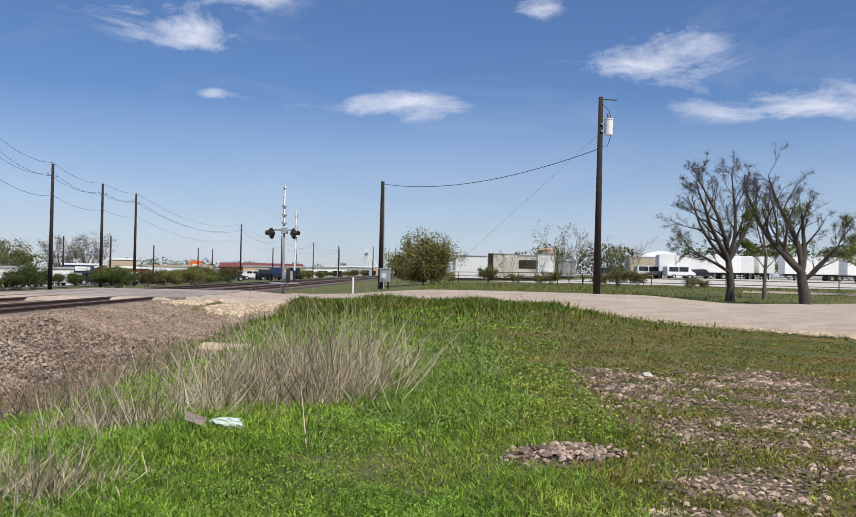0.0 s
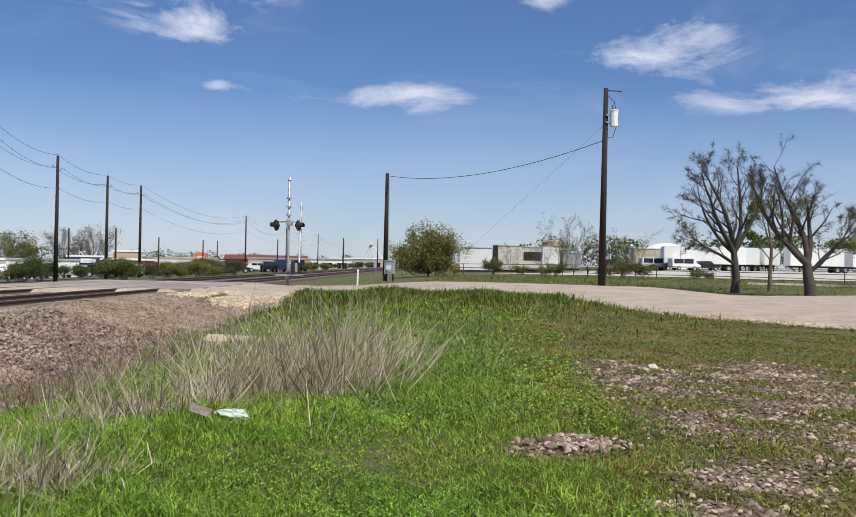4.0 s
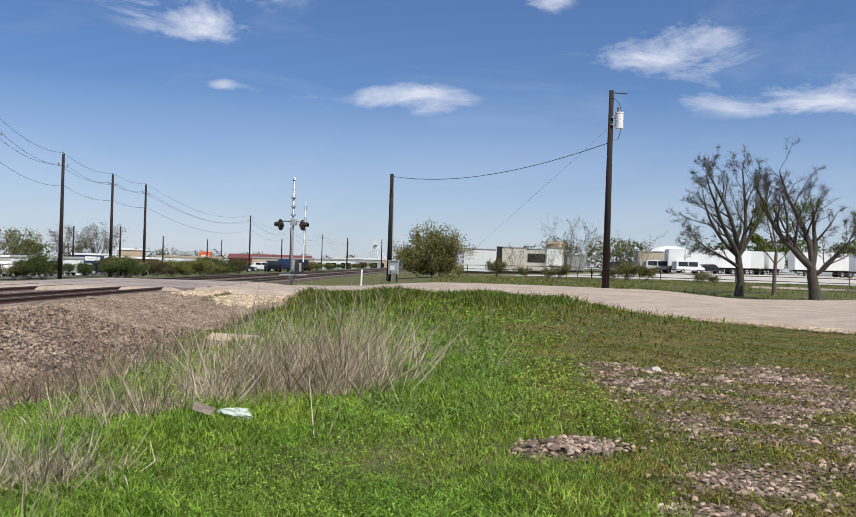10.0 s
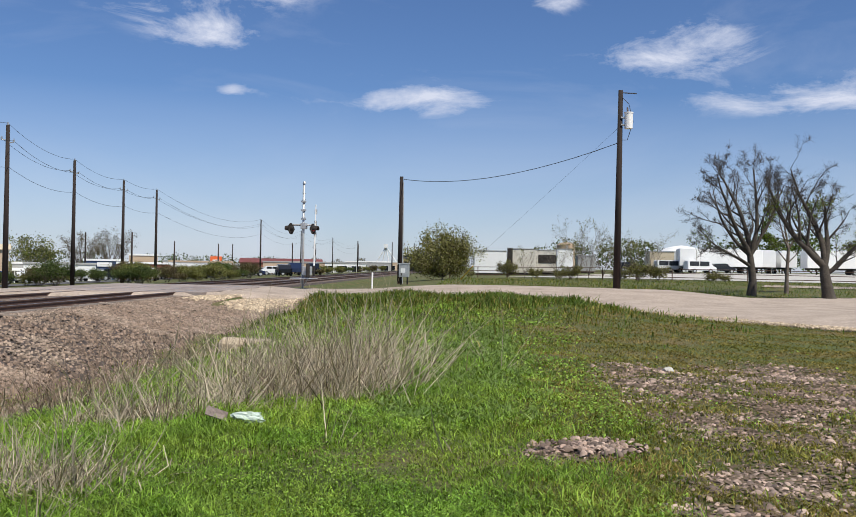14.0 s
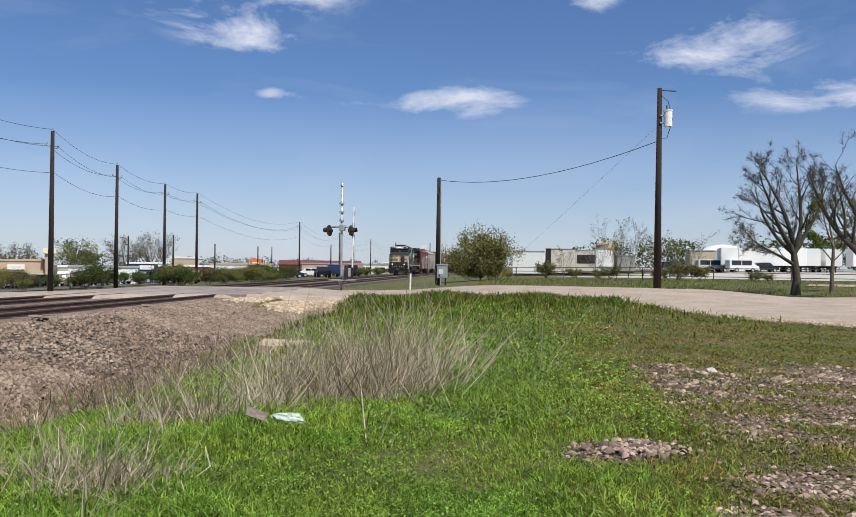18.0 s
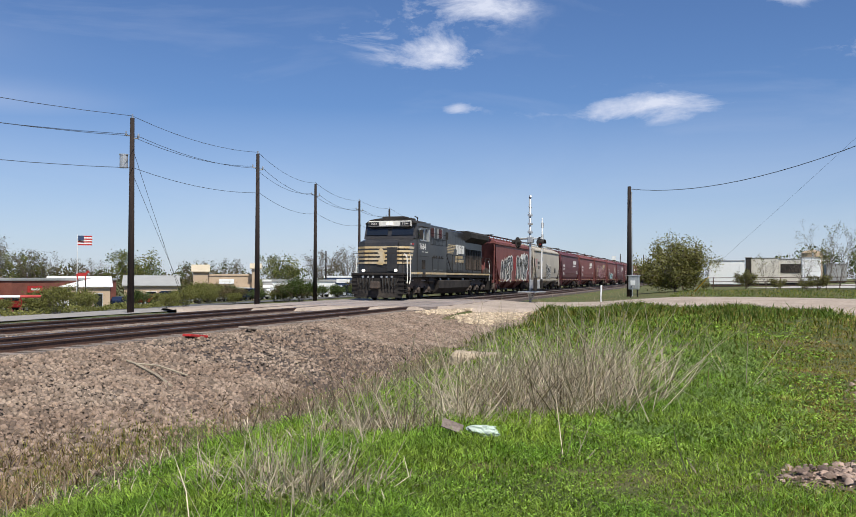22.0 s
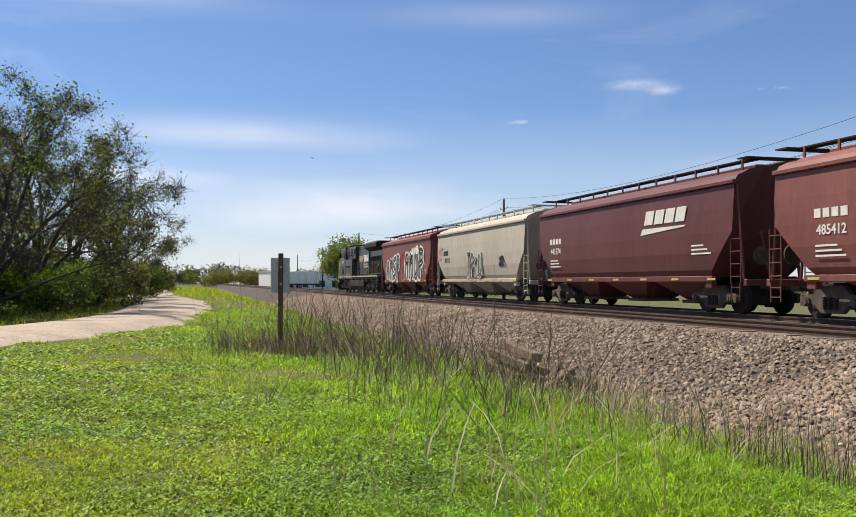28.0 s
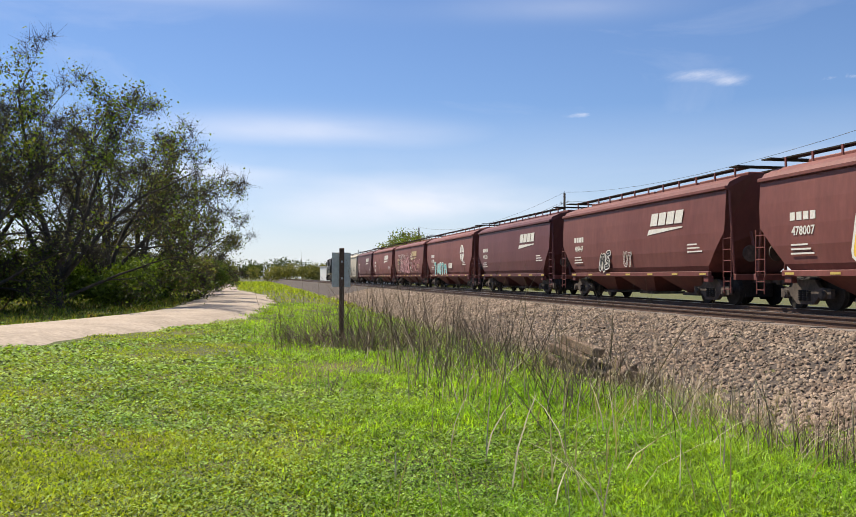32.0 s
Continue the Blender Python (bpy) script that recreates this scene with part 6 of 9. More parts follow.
# ---- buildings ----
def building(x, y, w, d, h, turn, wall, roof, label, parapet=0.4, windows=(), sign=None, gable=0.0, awning=None, name="shop_building"):
    """Front looks along local -y; w along local x. windows: (u0, u1, z0, z1) on the front."""
    z = gz(x, y) - 0.1
    t = thing(name, label, "building", pose(x, y, z, 0, 0, turn))
    part("wall", boxes((-w / 2, w / 2, 0, d, 0, h)), wall, t)
    if gable:
        bm = bmesh.new()
        extrude_profile(bm, [(-0.4, h), (d / 2, h + gable), (d + 0.4, h), (d + 0.4, h - 0.15), (d / 2, h + gable - 0.15), (-0.4, h - 0.15)], "x", -w / 2 - 0.4, w / 2 + 0.4)
        part("roof", bm, roof, t)
    else:
        part("roof", boxes((-w / 2 - 0.15, w / 2 + 0.15, -0.15, d + 0.15, h, h + parapet), bevel=0.03), roof, t)
    for i, (u0, u1, z0, z1) in enumerate(windows):
        f = part("window" if z0 > 0.3 else "shop_door", boxes((u0, u1, -0.06, 0.02, z0, z1)), "white_paint", t)
        n = max(1, int((u1 - u0) / 1.3))
        for k in range(n):
            a = u0 + (u1 - u0) * k / n
            part("pane", boxes((a + 0.06, a + (u1 - u0) / n - 0.06, -0.075, -0.05, z0 + 0.06, z1 - 0.06)), "glass_dark", f)
    if awning:
        bm = bmesh.new()
        extrude_profile(bm, [(0, 2.9), (-1.8, 2.5), (-1.8, 2.35), (0, 2.35)], "x", -w / 2, w / 2)
        part("awning", bm, awning, t)
        for k in range(max(2, int(w / 5))):
            u = -w / 2 + 0.5 + k * (w - 1) / (max(2, int(w / 5)) - 1)
            part("awning_post", boxes((u - 0.07, u + 0.07, -1.75, -1.6, 0, 2.4)), "white_paint", t)
    if sign:
        m, u0, u1, z0, z1 = sign
        s = part("sign_board", boxes((u0, u1, -0.2, -0.07, z0, z1), bevel=0.02), m, t)
        part("sign_bar", boxes((u0 + 0.2 * (u1 - u0), u1 - 0.2 * (u1 - u0), -0.215, -0.2, z0 + 0.35 * (z1 - z0), z1 - 0.35 * (z1 - z0))), "letter_white", s)
    return t


def windows_row(u0, u1, n, z0, z1, fill=0.6):
    s = (u1 - u0) / n
    return [(u0 + s * k + s * (1 - fill) / 2, u0 + s * k + s * (1 + fill) / 2, z0, z1) for k in range(n)]


# long brick shops beyond the traffic lights, and on along the street
# awning coloured black to carry the dark shade below a canopy
building(-98, 78, 52, 18, 4.6, 90, "brick_wall", "white_paint", "long low brick shop building with a white metal roof", gable=0.9, windows=windows_row(-24, 24, 9, 0.4, 2.4), awning="black_dull", sign=("tan_wall", -2, 7, 2.6, 3.7))
building(-96, 117, 24, 16, 4.6, 90, "brick_wall", "grey_wall", "brick shop with a red sign", windows=windows_row(-11, 11, 4, 0.4, 2.4), sign=("red", -9, -6, 2.8, 3.8))
building(-66, 12, 16, 10, 3.4, 80, "white_paint", "grey_wall", "white flat-roofed shop with a dark door", windows=[(-6, -3, 0.0, 2.4), (1, 5, 0.7, 2.2)])
def polar(az, d):
    a = radians(az)
    return -math.sin(a) * d, math.cos(a) * d


def shop(az0, az1, d, h, wall, roof, label, **kw):
    """A shop front that fills a span of directions at a distance, and looks at the crossing."""
    x, y = polar((az0 + az1) / 2, d)
    w = d * radians(abs(az1 - az0))
    n = kw.pop("bays", 4)
    return building(x, y, w, kw.pop("depth", 14), h, (az0 + az1) / 2, wall, roof, label, windows=windows_row(-w / 2 + 0.8, w / 2 - 0.8, n, 0.3, 2.5, 0.7), **kw)


shop(36.2, 33.0, 165, 3.6, "tan_wall", "grey_wall", "tan house-like shop with a brown hipped roof", gable=1.8, bays=3)
shop(31.2, 28.0, 185, 5.2, "tan_wall", "tan_wall", "long tan stucco shop with arched parapet and dark awning", awning="grey_wall", bays=6, sign=("white_paint", -3, 0, 3.6, 4.6))
shop(32.1, 31.2, 184, 6.4, "tan_wall", "cream_paint", "tan entrance tower with a small gabled top", gable=1.4, bays=1, depth=4)
shop(28.5, 28.0, 183.4, 6.6, "tan_wall", "cream_paint", "narrow tan tower at the end of the shop", gable=1.0, bays=1, depth=3)
shop(27.8, 24.7, 190, 3.7, "grey_wall", "white_paint", "low shop with a white canopy over dark windows", awning="white_paint", bays=6)
shop(23.9, 21.5, 200, 4.2, "blue_wall", "white_paint", "dark blue shop with a white fascia", bays=4, sign=("white_paint", -1.5, 1.5, 3.0, 3.9))
shop(21.3, 19.6, 212, 5.4, "tan_wall", "white_paint", "plain beige box-like shop with a white cornice", bays=2)
shop(19.3, 15.0, 240, 3.9, "brick_wall", "grey_wall", "low brick shop with an orange sign", bays=6, sign=("orange", 3.0, 6.0, 3.2, 5.6))
shop(14.6, 9.4, 330, 4.2, "brick_wall", "hopper_red", "long low building with a red tile roof", gable=1.6, bays=9)
shop(40.5, 37.0, 150, 3.6, "tan_wall", "white_paint", "low pale shop behind shrubs", gable=1.6, bays=4)
building(-92, 400, 40, 16, 4.4, 76, "grey_wall", "white_paint", "low grey shops far along the street", windows=windows_row(-18, 18, 6, 0.4, 2.2))
building(-120, 560, 60, 18, 6.0, 80, "tan_wall", "brick_wall", "long low building with a red roof edge", windows=windows_row(-28, 28, 9, 0.6, 2.4))
building(-96, -30, 30, 14, 4.0, 95, "white_paint", "grey_wall", "low white building beyond the tracks", windows=windows_row(-13, 13, 4, 0.5, 2.2))


# ---- trailers and yard on the far right ----
def trailer(x, y, turn, label="white box trailer parked in the yard", mat="white_paint", l=14.5):
    t = thing("semi_trailer", label, "trailer", pose(x, y, gz(x, y), 0, 0, turn), group="trailers in the yard")
    part("box", boxes((-l / 2, l / 2, -1.28, 1.28, 1.15, 4.05), bevel=0.04), mat, t)
    part("frame", boxes((-l / 2 + 0.4, l / 2 - 0.4, -0.5, 0.5, 0.85, 1.15)), "black_dull", t)
    part("rear_door", boxes((l / 2, l / 2 + 0.03, -1.2, 0, 1.25, 3.95), (l / 2, l / 2 + 0.03, 0.02, 1.2, 1.25, 3.95)), mat, t)
    for k in range(2):
        for s in (-1, 1):
            w = part("wheel", disc(bmesh.new(), (l / 2 - 1.6 - 1.3 * k, s * 1.05, 0.5), (0, 1, 0), 0.5, 0.42, 18), "rubber", t)
            part("rim", disc(bmesh.new(), (l / 2 - 1.6 - 1.3 * k, s * 1.27, 0.5), (0, 1, 0), 0.28, 0.02, 14), "galvanised", w)
    for s in (-1, 1):
        part("landing_leg", boxes((-l / 2 + 2.4, -l / 2 + 2.6, s * 0.7 - 0.08, s * 0.7 + 0.08, 0.0, 0.95)), "black_dull", t)
    return t


def yard(span, d, h, mat, label, kind="container", base=0.3, opening=None):
    """A box in the yard that fills a span of directions (tangents right of +y) at a distance."""
    a0, a1 = span[0] - 0.022, span[1] - 0.022
    w = (a1 - a0) * d
    x, y = (a0 + a1) / 2 * d, d
    c = thing(kind, label, kind.replace("_", " "), pose(x, y, gz(x, y), 0, 0, rnd_yard.uniform(-4, 4)))
    body = part("body", boxes((-w / 2, w / 2, 0, 3.2, base, h), bevel=0.04), mat, c)
    for k in range(max(2, int(w / 0.9))):
        u = -w / 2 + (k + 0.5) * w / max(2, int(w / 0.9))
        part("rib", boxes((u - 0.04, u + 0.04, -0.035, 0.01, base + 0.1, h - 0.1)), mat, body)
    part("roof_edge", boxes((-w / 2 - 0.05, w / 2 + 0.05, -0.06, 3.25, h, h + 0.1)), "grey_wall", c)
    part("base", boxes((-w / 2 + 0.2, w / 2 - 0.2, 0.1, 3.0, 0, base)), "black_dull", c)
    if opening:
        u0, u1, z0, z1 = opening
        # the wall stays closed; a thin black sheet paints the bay's inner shade
        part("opening", boxes((u0 * w, u1 * w, -0.06, 0.0, z0, z1)), "black_dull", c, "flat dark sheet painted as the shade in an open bay")


rnd_yard = random.Random(8)
yard((0.030, 0.066), 120, 3.3, "white_paint", "white storage container behind the fence")
yard((0.072, 0.1), 124, 3.6, "pale_metal", "plain cream metal storage container")
yard((0.067, 0.073), 122, 3.7, "black_dull", "dark narrow panel between containers", kind="dark_panel")
yard((0.1, 0.123), 126, 3.4, "pale_metal", "cream shed with a flat dark sheet painted as the shade in an open bay", opening=(-0.42, 0.45, 1.6, 2.8))
yard((0.123, 0.141), 121, 3.5, "white_paint", "white corrugated metal container in the yard")
yard((0.146, 0.166), 134, 2.6, "grey_wall", "low grey metal shed with flat roof")
yard((0.226, 0.254), 160, 3.6, "cream_paint", "cream box truck body in the yard")
t0 = trailer(0.29 * 150, 150, 4, l=11)
for tx, d, a in ((0.244, 152, 80), (0.331, 158, 78), (0.352, 160, 80), (0.41, 150, 4), (0.48, 140, 6), (0.57, 136, 4), (0.66, 130, 5)):
    copy_thing(t0, pose(tx * d, d, gz(tx * d, d), 0, 0, a))


def tank_dome(x, y, r, h, name, label, mat="white_paint"):
    t = thing(name, label, "storage tank", pose(x, y, gz(x, y)))
    bm = bmesh.new()
    n = 32
    prof = [(r, 0), (r, h), (r * 0.75, h + r * 0.16), (r * 0.35, h + r * 0.26), (0.05, h + r * 0.3)]
    rings = [[bm.verts.new((q * math.cos(2 * math.pi * i / n), q * math.sin(2 * math.pi * i / n), z)) for i in range(n)] for q, z in prof]
    for a, b in zip(rings, rings[1:]):
        for i in range(n):
            bm.faces.new((a[i], a[(i + 1) % n], b[(i + 1) % n], b[i]))
    part("shell", bm, mat, t)
    part("ladder", boxes((-0.2, 0.2, -r - 0.12, -r, 0, h)), "galvanised", t)


tank_dome(55, 230, 5.3, 5.2, "storage_tank", "round white storage tank with a low dome")
tank_dome(26, 235, 2.4, 6.6, "grain_bin", "tall tan corrugated grain bin", "tan_wall")


def elevator_frame():
    t = thing("grain_elevator", "distant white grain elevator frame with sloping pipes", "grain elevator", pose(-39, 420, -0.2))
    top = (0, 0, 10.5)
    for p in ((-4.5, 0, 3), (-2.2, 1, 0), (2.2, 0, 0), (5.0, 0, 3.4)):
        part("pipe", tube(bmesh.new(), top, p, 0.26, n=8), "white_paint", t)
    part("head_house", boxes((-0.9, 0.9, -0.9, 0.9, 10, 11.8)), "white_paint", t)


elevator_frame()


def fence(pts, h, label, rails=3, step=3.0, mat="rail_rust", name="fence"):
    t = thing(name, label, "fence", pose(0, 0, 0), kind="structure")
    for (xa, ya), (xb, yb) in zip(pts, pts[1:]):
        n = max(1, int(math.hypot(xb - xa, yb - ya) / step))
        for k in range(n + 1):
            x, y = xa + (xb - xa) * k / n, ya + (yb - ya) * k / n
            part("post", tube(bmesh.new(), (x, y, gz(x, y) - 0.2), (x, y, gz(x, y) + h), 0.05, n=6), mat, t)
        for q in range(rails):
            f = (q + 1) / rails
            part("rail", tube(bmesh.new(), (xa, ya, gz(xa, ya) + h * f), (xb, yb, gz(xb, yb) + h * f), 0.035, n=5), mat, t)


fence([(-2, 100), (14, 92), (30, 84), (60, 74), (90, 66)], 1.25, "dark pipe fence along the yard")


def sheet(name, corners, mat, label, cat, lift=0.03, n=24):
    """A flat sheet that follows the land between four corners."""
    (a, b, c, d) = [np.array(p, float) for p in corners]
    u = np.linspace(0, 1, n)
    U, V = np.meshgrid(u, u, indexing="ij")
    P = (a[None, None] * ((1 - U) * (1 - V))[..., None] + b * (U * (1 - V))[..., None] + c * (U * V)[..., None] + d * ((1 - U) * V)[..., None])
    Z = ground_z(P[..., 0], P[..., 1]) + lift
    idx = np.arange(n * n).reshape(n, n)
    f = np.stack([idx[:-1, :-1], idx[1:, :-1], idx[1:, 1:], idx[:-1, 1:]], -1).reshape(-1)
    ob = raw_mesh(name, np.dstack([P, Z]).reshape(-1, 3), f, 4, mat, True)
    tagged(ob, label, cat, kind="structure")


sheet("yard", [(4, 104), (34, 92), (120, 100), (70, 190)], "concrete", "pale concrete yard in front of the trailers", "yard", 0.06)
sheet("gravel_lot", LOT, "road", "broad pale gravel where the road widens", "road", 0.1, 40)
sheet("drive", [(24, 73), (60, 65), (61, 69), (26, 78)], "road", "pale drive through the lawn", "drive", 0.05)
sheet("street", [(-23.8, -8), (-23.8, 52), (-36, 60), (-40, -14)], "street_pale", "pale concrete street beside the railway", "street", 0.05, 40)
sheet("street_far", [(-40, 0), (-36, 60), (-70, 470), (-92, 460)], "asphalt", "grey asphalt street and parking", "street", 0.06, 60)
sheet("parking", [(-40, -40), (-40, 10), (-90, 95), (-92, -40)], "asphalt", "asphalt car park before the shops", "car park", 0.05, 30)


# ---- vehicles ----
def vehicle(x, y, turn, mat, label, kind="car"):
    t = thing(kind, label, kind, pose(x, y, gz(x, y) + 0.08, 0, 0, turn), group="parked vehicles")
    if kind == "pickup":
        prof = [(-2.7, 0.45), (-2.7, 1.0), (-0.6, 1.05), (-0.5, 1.75), (0.9, 1.78), (1.5, 1.1), (2.6, 0.98), (2.7, 0.45)]
    elif kind == "van":
        prof = [(-2.5, 0.4), (-2.5, 1.9), (-2.3, 2.0), (1.3, 2.0), (1.9, 1.15), (2.5, 0.95), (2.5, 0.4)]
    else:
        prof = [(-2.2, 0.4), (-2.25, 0.9), (-1.9, 1.0), (-1.4, 1.55), (0.4, 1.6), (1.1, 1.05), (2.1, 0.85), (2.2, 0.4)]
    bm = bmesh.new()
    extrude_profile(bm, prof, "y", -0.88, 0.88)
    bmesh.ops.bevel(bm, geom=[e for e in bm.edges], offset=0.06, segments=2, affect="EDGES")
    part("body", bm, mat, t)
    zt = max(p[1] for p in prof)
    g0, g1 = {"pickup": (-0.42, 1.0), "van": (-2.2, 1.2), "car": (-1.35, 0.5)}[kind]
    for s in (-1, 1):
        part("side_window", boxes((g0, (g0 + g1) / 2 - 0.05, s * 0.89 - 0.012, s * 0.89 + 0.012, 1.12, zt - 0.12), ((g0 + g1) / 2 + 0.05, g1, s * 0.89 - 0.012, s * 0.89 + 0.012, 1.12, zt - 0.12), bevel=0.01), "glass_dark", t)
    part("windscreen", boxes((-0.02, 0.02, -0.75, 0.75, -0.3, 0.3), bevel=0.01), "glass_dark", t, at=pose((g1 + 0.42), 0, 1.32, 0, -48, 0))
    xs = (-1.7, 1.75) if kind == "pickup" else (-1.35, 1.4)
    for u in xs:
        for s in (-1, 1):
            w = part("wheel", disc(bmesh.new(), (u, s * 0.8, 0.34), (0, 1, 0), 0.35, 0.24, 18), "rubber", t)
            part("rim", disc(bmesh.new(), (u, s * 0.925, 0.34), (0, 1, 0), 0.21, 0.02, 14), "galvanised", w)
    for s in (-1, 1):
        part("headlight", boxes((2.1, 2.22, s * 0.7 - 0.15, s * 0.7 + 0.15, 0.68, 0.82), bevel=0.02), "chrome", t)
    return t


VEH = [(-70, 32, 80, "car_white", "white pickup truck waiting at the crossing street", "pickup"), (-66, 39, 70, "car_silver", "silver pickup truck on the street", "pickup"),
       (-76, 54, 85, "car_blue", "dark blue van in the car park", "van"), (-64, 56, 80, "car_white", "white car in the car park", "car"), (-66, 64, 80, "car_white", "white car parked by the shops", "car"),
       (-62, 21, 60, "car_blue", "dark car behind the hedge", "car"), (-68, 74, 80, "car_red", "red car parked by the shops", "car"), (-70, 82, 80, "car_white", "white car parked in a row", "car"),
       (-55, 9, 75, "car_white", "white car behind the silver cabinet", "car"), (-84, 128, 80, "car_blue", "dark blue van parked by the shops", "van"), (-78, 112, 80, "car_red", "red car by the street", "car")]
for x, y, a, m_, lab, k in VEH:
    vehicle(x, y, a, m_, lab, k)
rv = random.Random(11)
for k in range(30):
    x, y = polar(10.0 + 0.9 * k + rv.uniform(-0.3, 0.3), rv.uniform(118, 160))
    m_, c = rv.choice((("car_white", "white"), ("car_white", "white"), ("car_silver", "silver"), ("car_black", "black"), ("car_blue", "dark blue")))
    vehicle(x, y, rv.choice((100, 110, 20)), m_, c + " car parked before the shops", rv.choice(("car", "car", "pickup")))
for k in range(18):
    u = k / 17
    x, y = -84 + 16 * u + rv.uniform(-2, 2), 150 + 190 * u + rv.uniform(-4, 4)
    m_, c = rv.choice((("car_white", "white"), ("car_white", "white"), ("car_silver", "silver"), ("car_blue", "dark blue"), ("car_red", "red")))
    vehicle(x, y, rv.choice((80, 170, 85)), m_, c + " car parked along the far street", rv.choice(("car", "car", "pickup")))
for k in range(22):
    az, d = 10.5 + 0.5 * k + rv.uniform(-0.2, 0.2), rv.uniform(185, 250)
    x, y = polar(az, d)
    m_, c = rv.choice((("car_white", "white"), ("car_white", "white"), ("car_silver", "silver"), ("car_black", "black"), ("car_red", "red")))
    vehicle(x, y, rv.choice((100, 15, 60)), m_, c + " car parked beyond the tracks", rv.choice(("car", "pickup", "van")))
for az, d, w, h, wall, roof, lab in ((6.4, 300, 16, 3.2, "grey_wall", "white_paint", "low grey shed with a white roof"), (8.6, 280, 20, 3.0, "white_paint", "grey_wall", "low white workshop beyond the tracks"), (5.6, 360, 14, 3.6, "tan_wall", "white_paint", "small tan shed beside the line"), (11.2, 262, 18, 3.4, "tan_wall", "grey_wall", "low tan workshop with a grey roof"), (17.0, 208, 14, 3.4, "white_paint", "tan_wall", "small white shop with a tan parapet"), (25.2, 172, 12, 3.2, "white_paint", "grey_wall", "small white shop with dark windows"), (20.4, 180, 10, 3.0, "brick_wall", "white_paint", "small brick kiosk with a white roof")):
    x, y = polar(az, d)
    building(x, y, w, 9, h, az, wall, roof, lab, windows=windows_row(-w / 2 + 0.8, w / 2 - 0.8, 4, 0.4, 2.3, 0.7))
for x, y, a, m_, lab, k in ((34, 150, 10, "car_white", "white truck in the yard", "van"), (28, 154, 5, "car_black", "black car in the yard", "car"), (38, 146, 12, "car_white", "white van in the yard", "van"), (42, 148, 12, "car_black", "dark car in the yard", "car")):
    vehicle(x, y, a, m_, lab, k)


# ---- trees ----
def limb_mesh(segs, sides=6):
    """Tapered tubes from rows of (start, end, r0, r1)."""
    V, F = [], []
    for a, b, r0, r1 in segs:
        d = (b - a)
        q = d.to_track_quat("Z", "Y").to_matrix()
        k = sides if r0 > 0.06 else 3
        base = len(V)
        for p, r in ((a, r0), (b, r1)):
            for i in range(k):
                w = 2 * math.pi * i / k
                V.append(p + q @ Vector((math.cos(w) * r, math.sin(w) * r, 0)))
        for i in range(k):
            F.append((base + i, base + (i + 1) % k, base + k + (i + 1) % k, base + k + i))
    return V, F


def grow(rnd, p, d, length, r, depth, segs, tips, spread=0.55, droop=0.0, keep=0.78, kids=(2, 3)):
    n = 3
    q = p.copy()
    for i in range(n):
        d = (d + Vector((rnd.uniform(-1, 1), rnd.uniform(-1, 1), rnd.uniform(-0.6, 0.8) - droop)) * 0.16).normalized()
        e = q + d * length / n
        r1 = r * (1 - 0.3 * (i + 1) / n)
        segs.append((q.copy(), e.copy(), r * (1 - 0.3 * i / n), r1))
        q = e
        if depth <= 2:
            tips.append((q.copy(), d.copy(), depth))
        if i > 0 and depth > 0 and rnd.random() < 0.45:
            side = Vector((rnd.uniform(-1, 1), rnd.uniform(-1, 1), rnd.uniform(-0.2, 0.7))).normalized()
            grow(rnd, q, (d * 0.6 + side * 0.8).normalized(), length * 0.6, r * 0.42, depth - 2 if depth > 2 else depth - 1, segs, tips, spread, droop, keep, kids)
    if depth > 0:
        for k in range(rnd.randint(*kids)):
            side = Vector((rnd.uniform(-1, 1), rnd.uniform(-1, 1), rnd.uniform(-0.3, 0.6))).normalized()
            grow(rnd, q, (d + side * spread * rnd.uniform(0.7, 1.3)).normalized(), length * keep * rnd.uniform(0.8, 1.1), r * 0.62, depth - 1, segs, tips, spread, droop, keep, kids)


def leaf_cards(points, size, per, spread, rng, name, mat, parent, flat=0.0):
    """Many small folded leaves round the given points."""
    P = np.repeat(np.asarray(points, float), per, axis=0)
    n = len(P)
    P = P + rng.normal(0, spread, (n, 3))
    a = rng.normal(0, 1, (n, 3))
    a[:, 2] *= 1 - flat
    a /= np.linalg.norm(a, axis=1)[:, None]
    b = np.cross(a, rng.normal(0, 1, (n, 3)))
    b /= np.linalg.norm(b, axis=1)[:, None]
    s = size * rng.uniform(0.6, 1.4, n)[:, None]
    V = np.stack([P, P + a * s * 0.5 + b * s * 0.3, P + a * s, P + a * s * 0.5 - b * s * 0.3], 1).reshape(-1, 3)
    idx = np.arange(n * 4, dtype=np.int32)
    ob = raw_mesh(name, V, idx, 4, mat)
    ob.parent = parent
    return ob


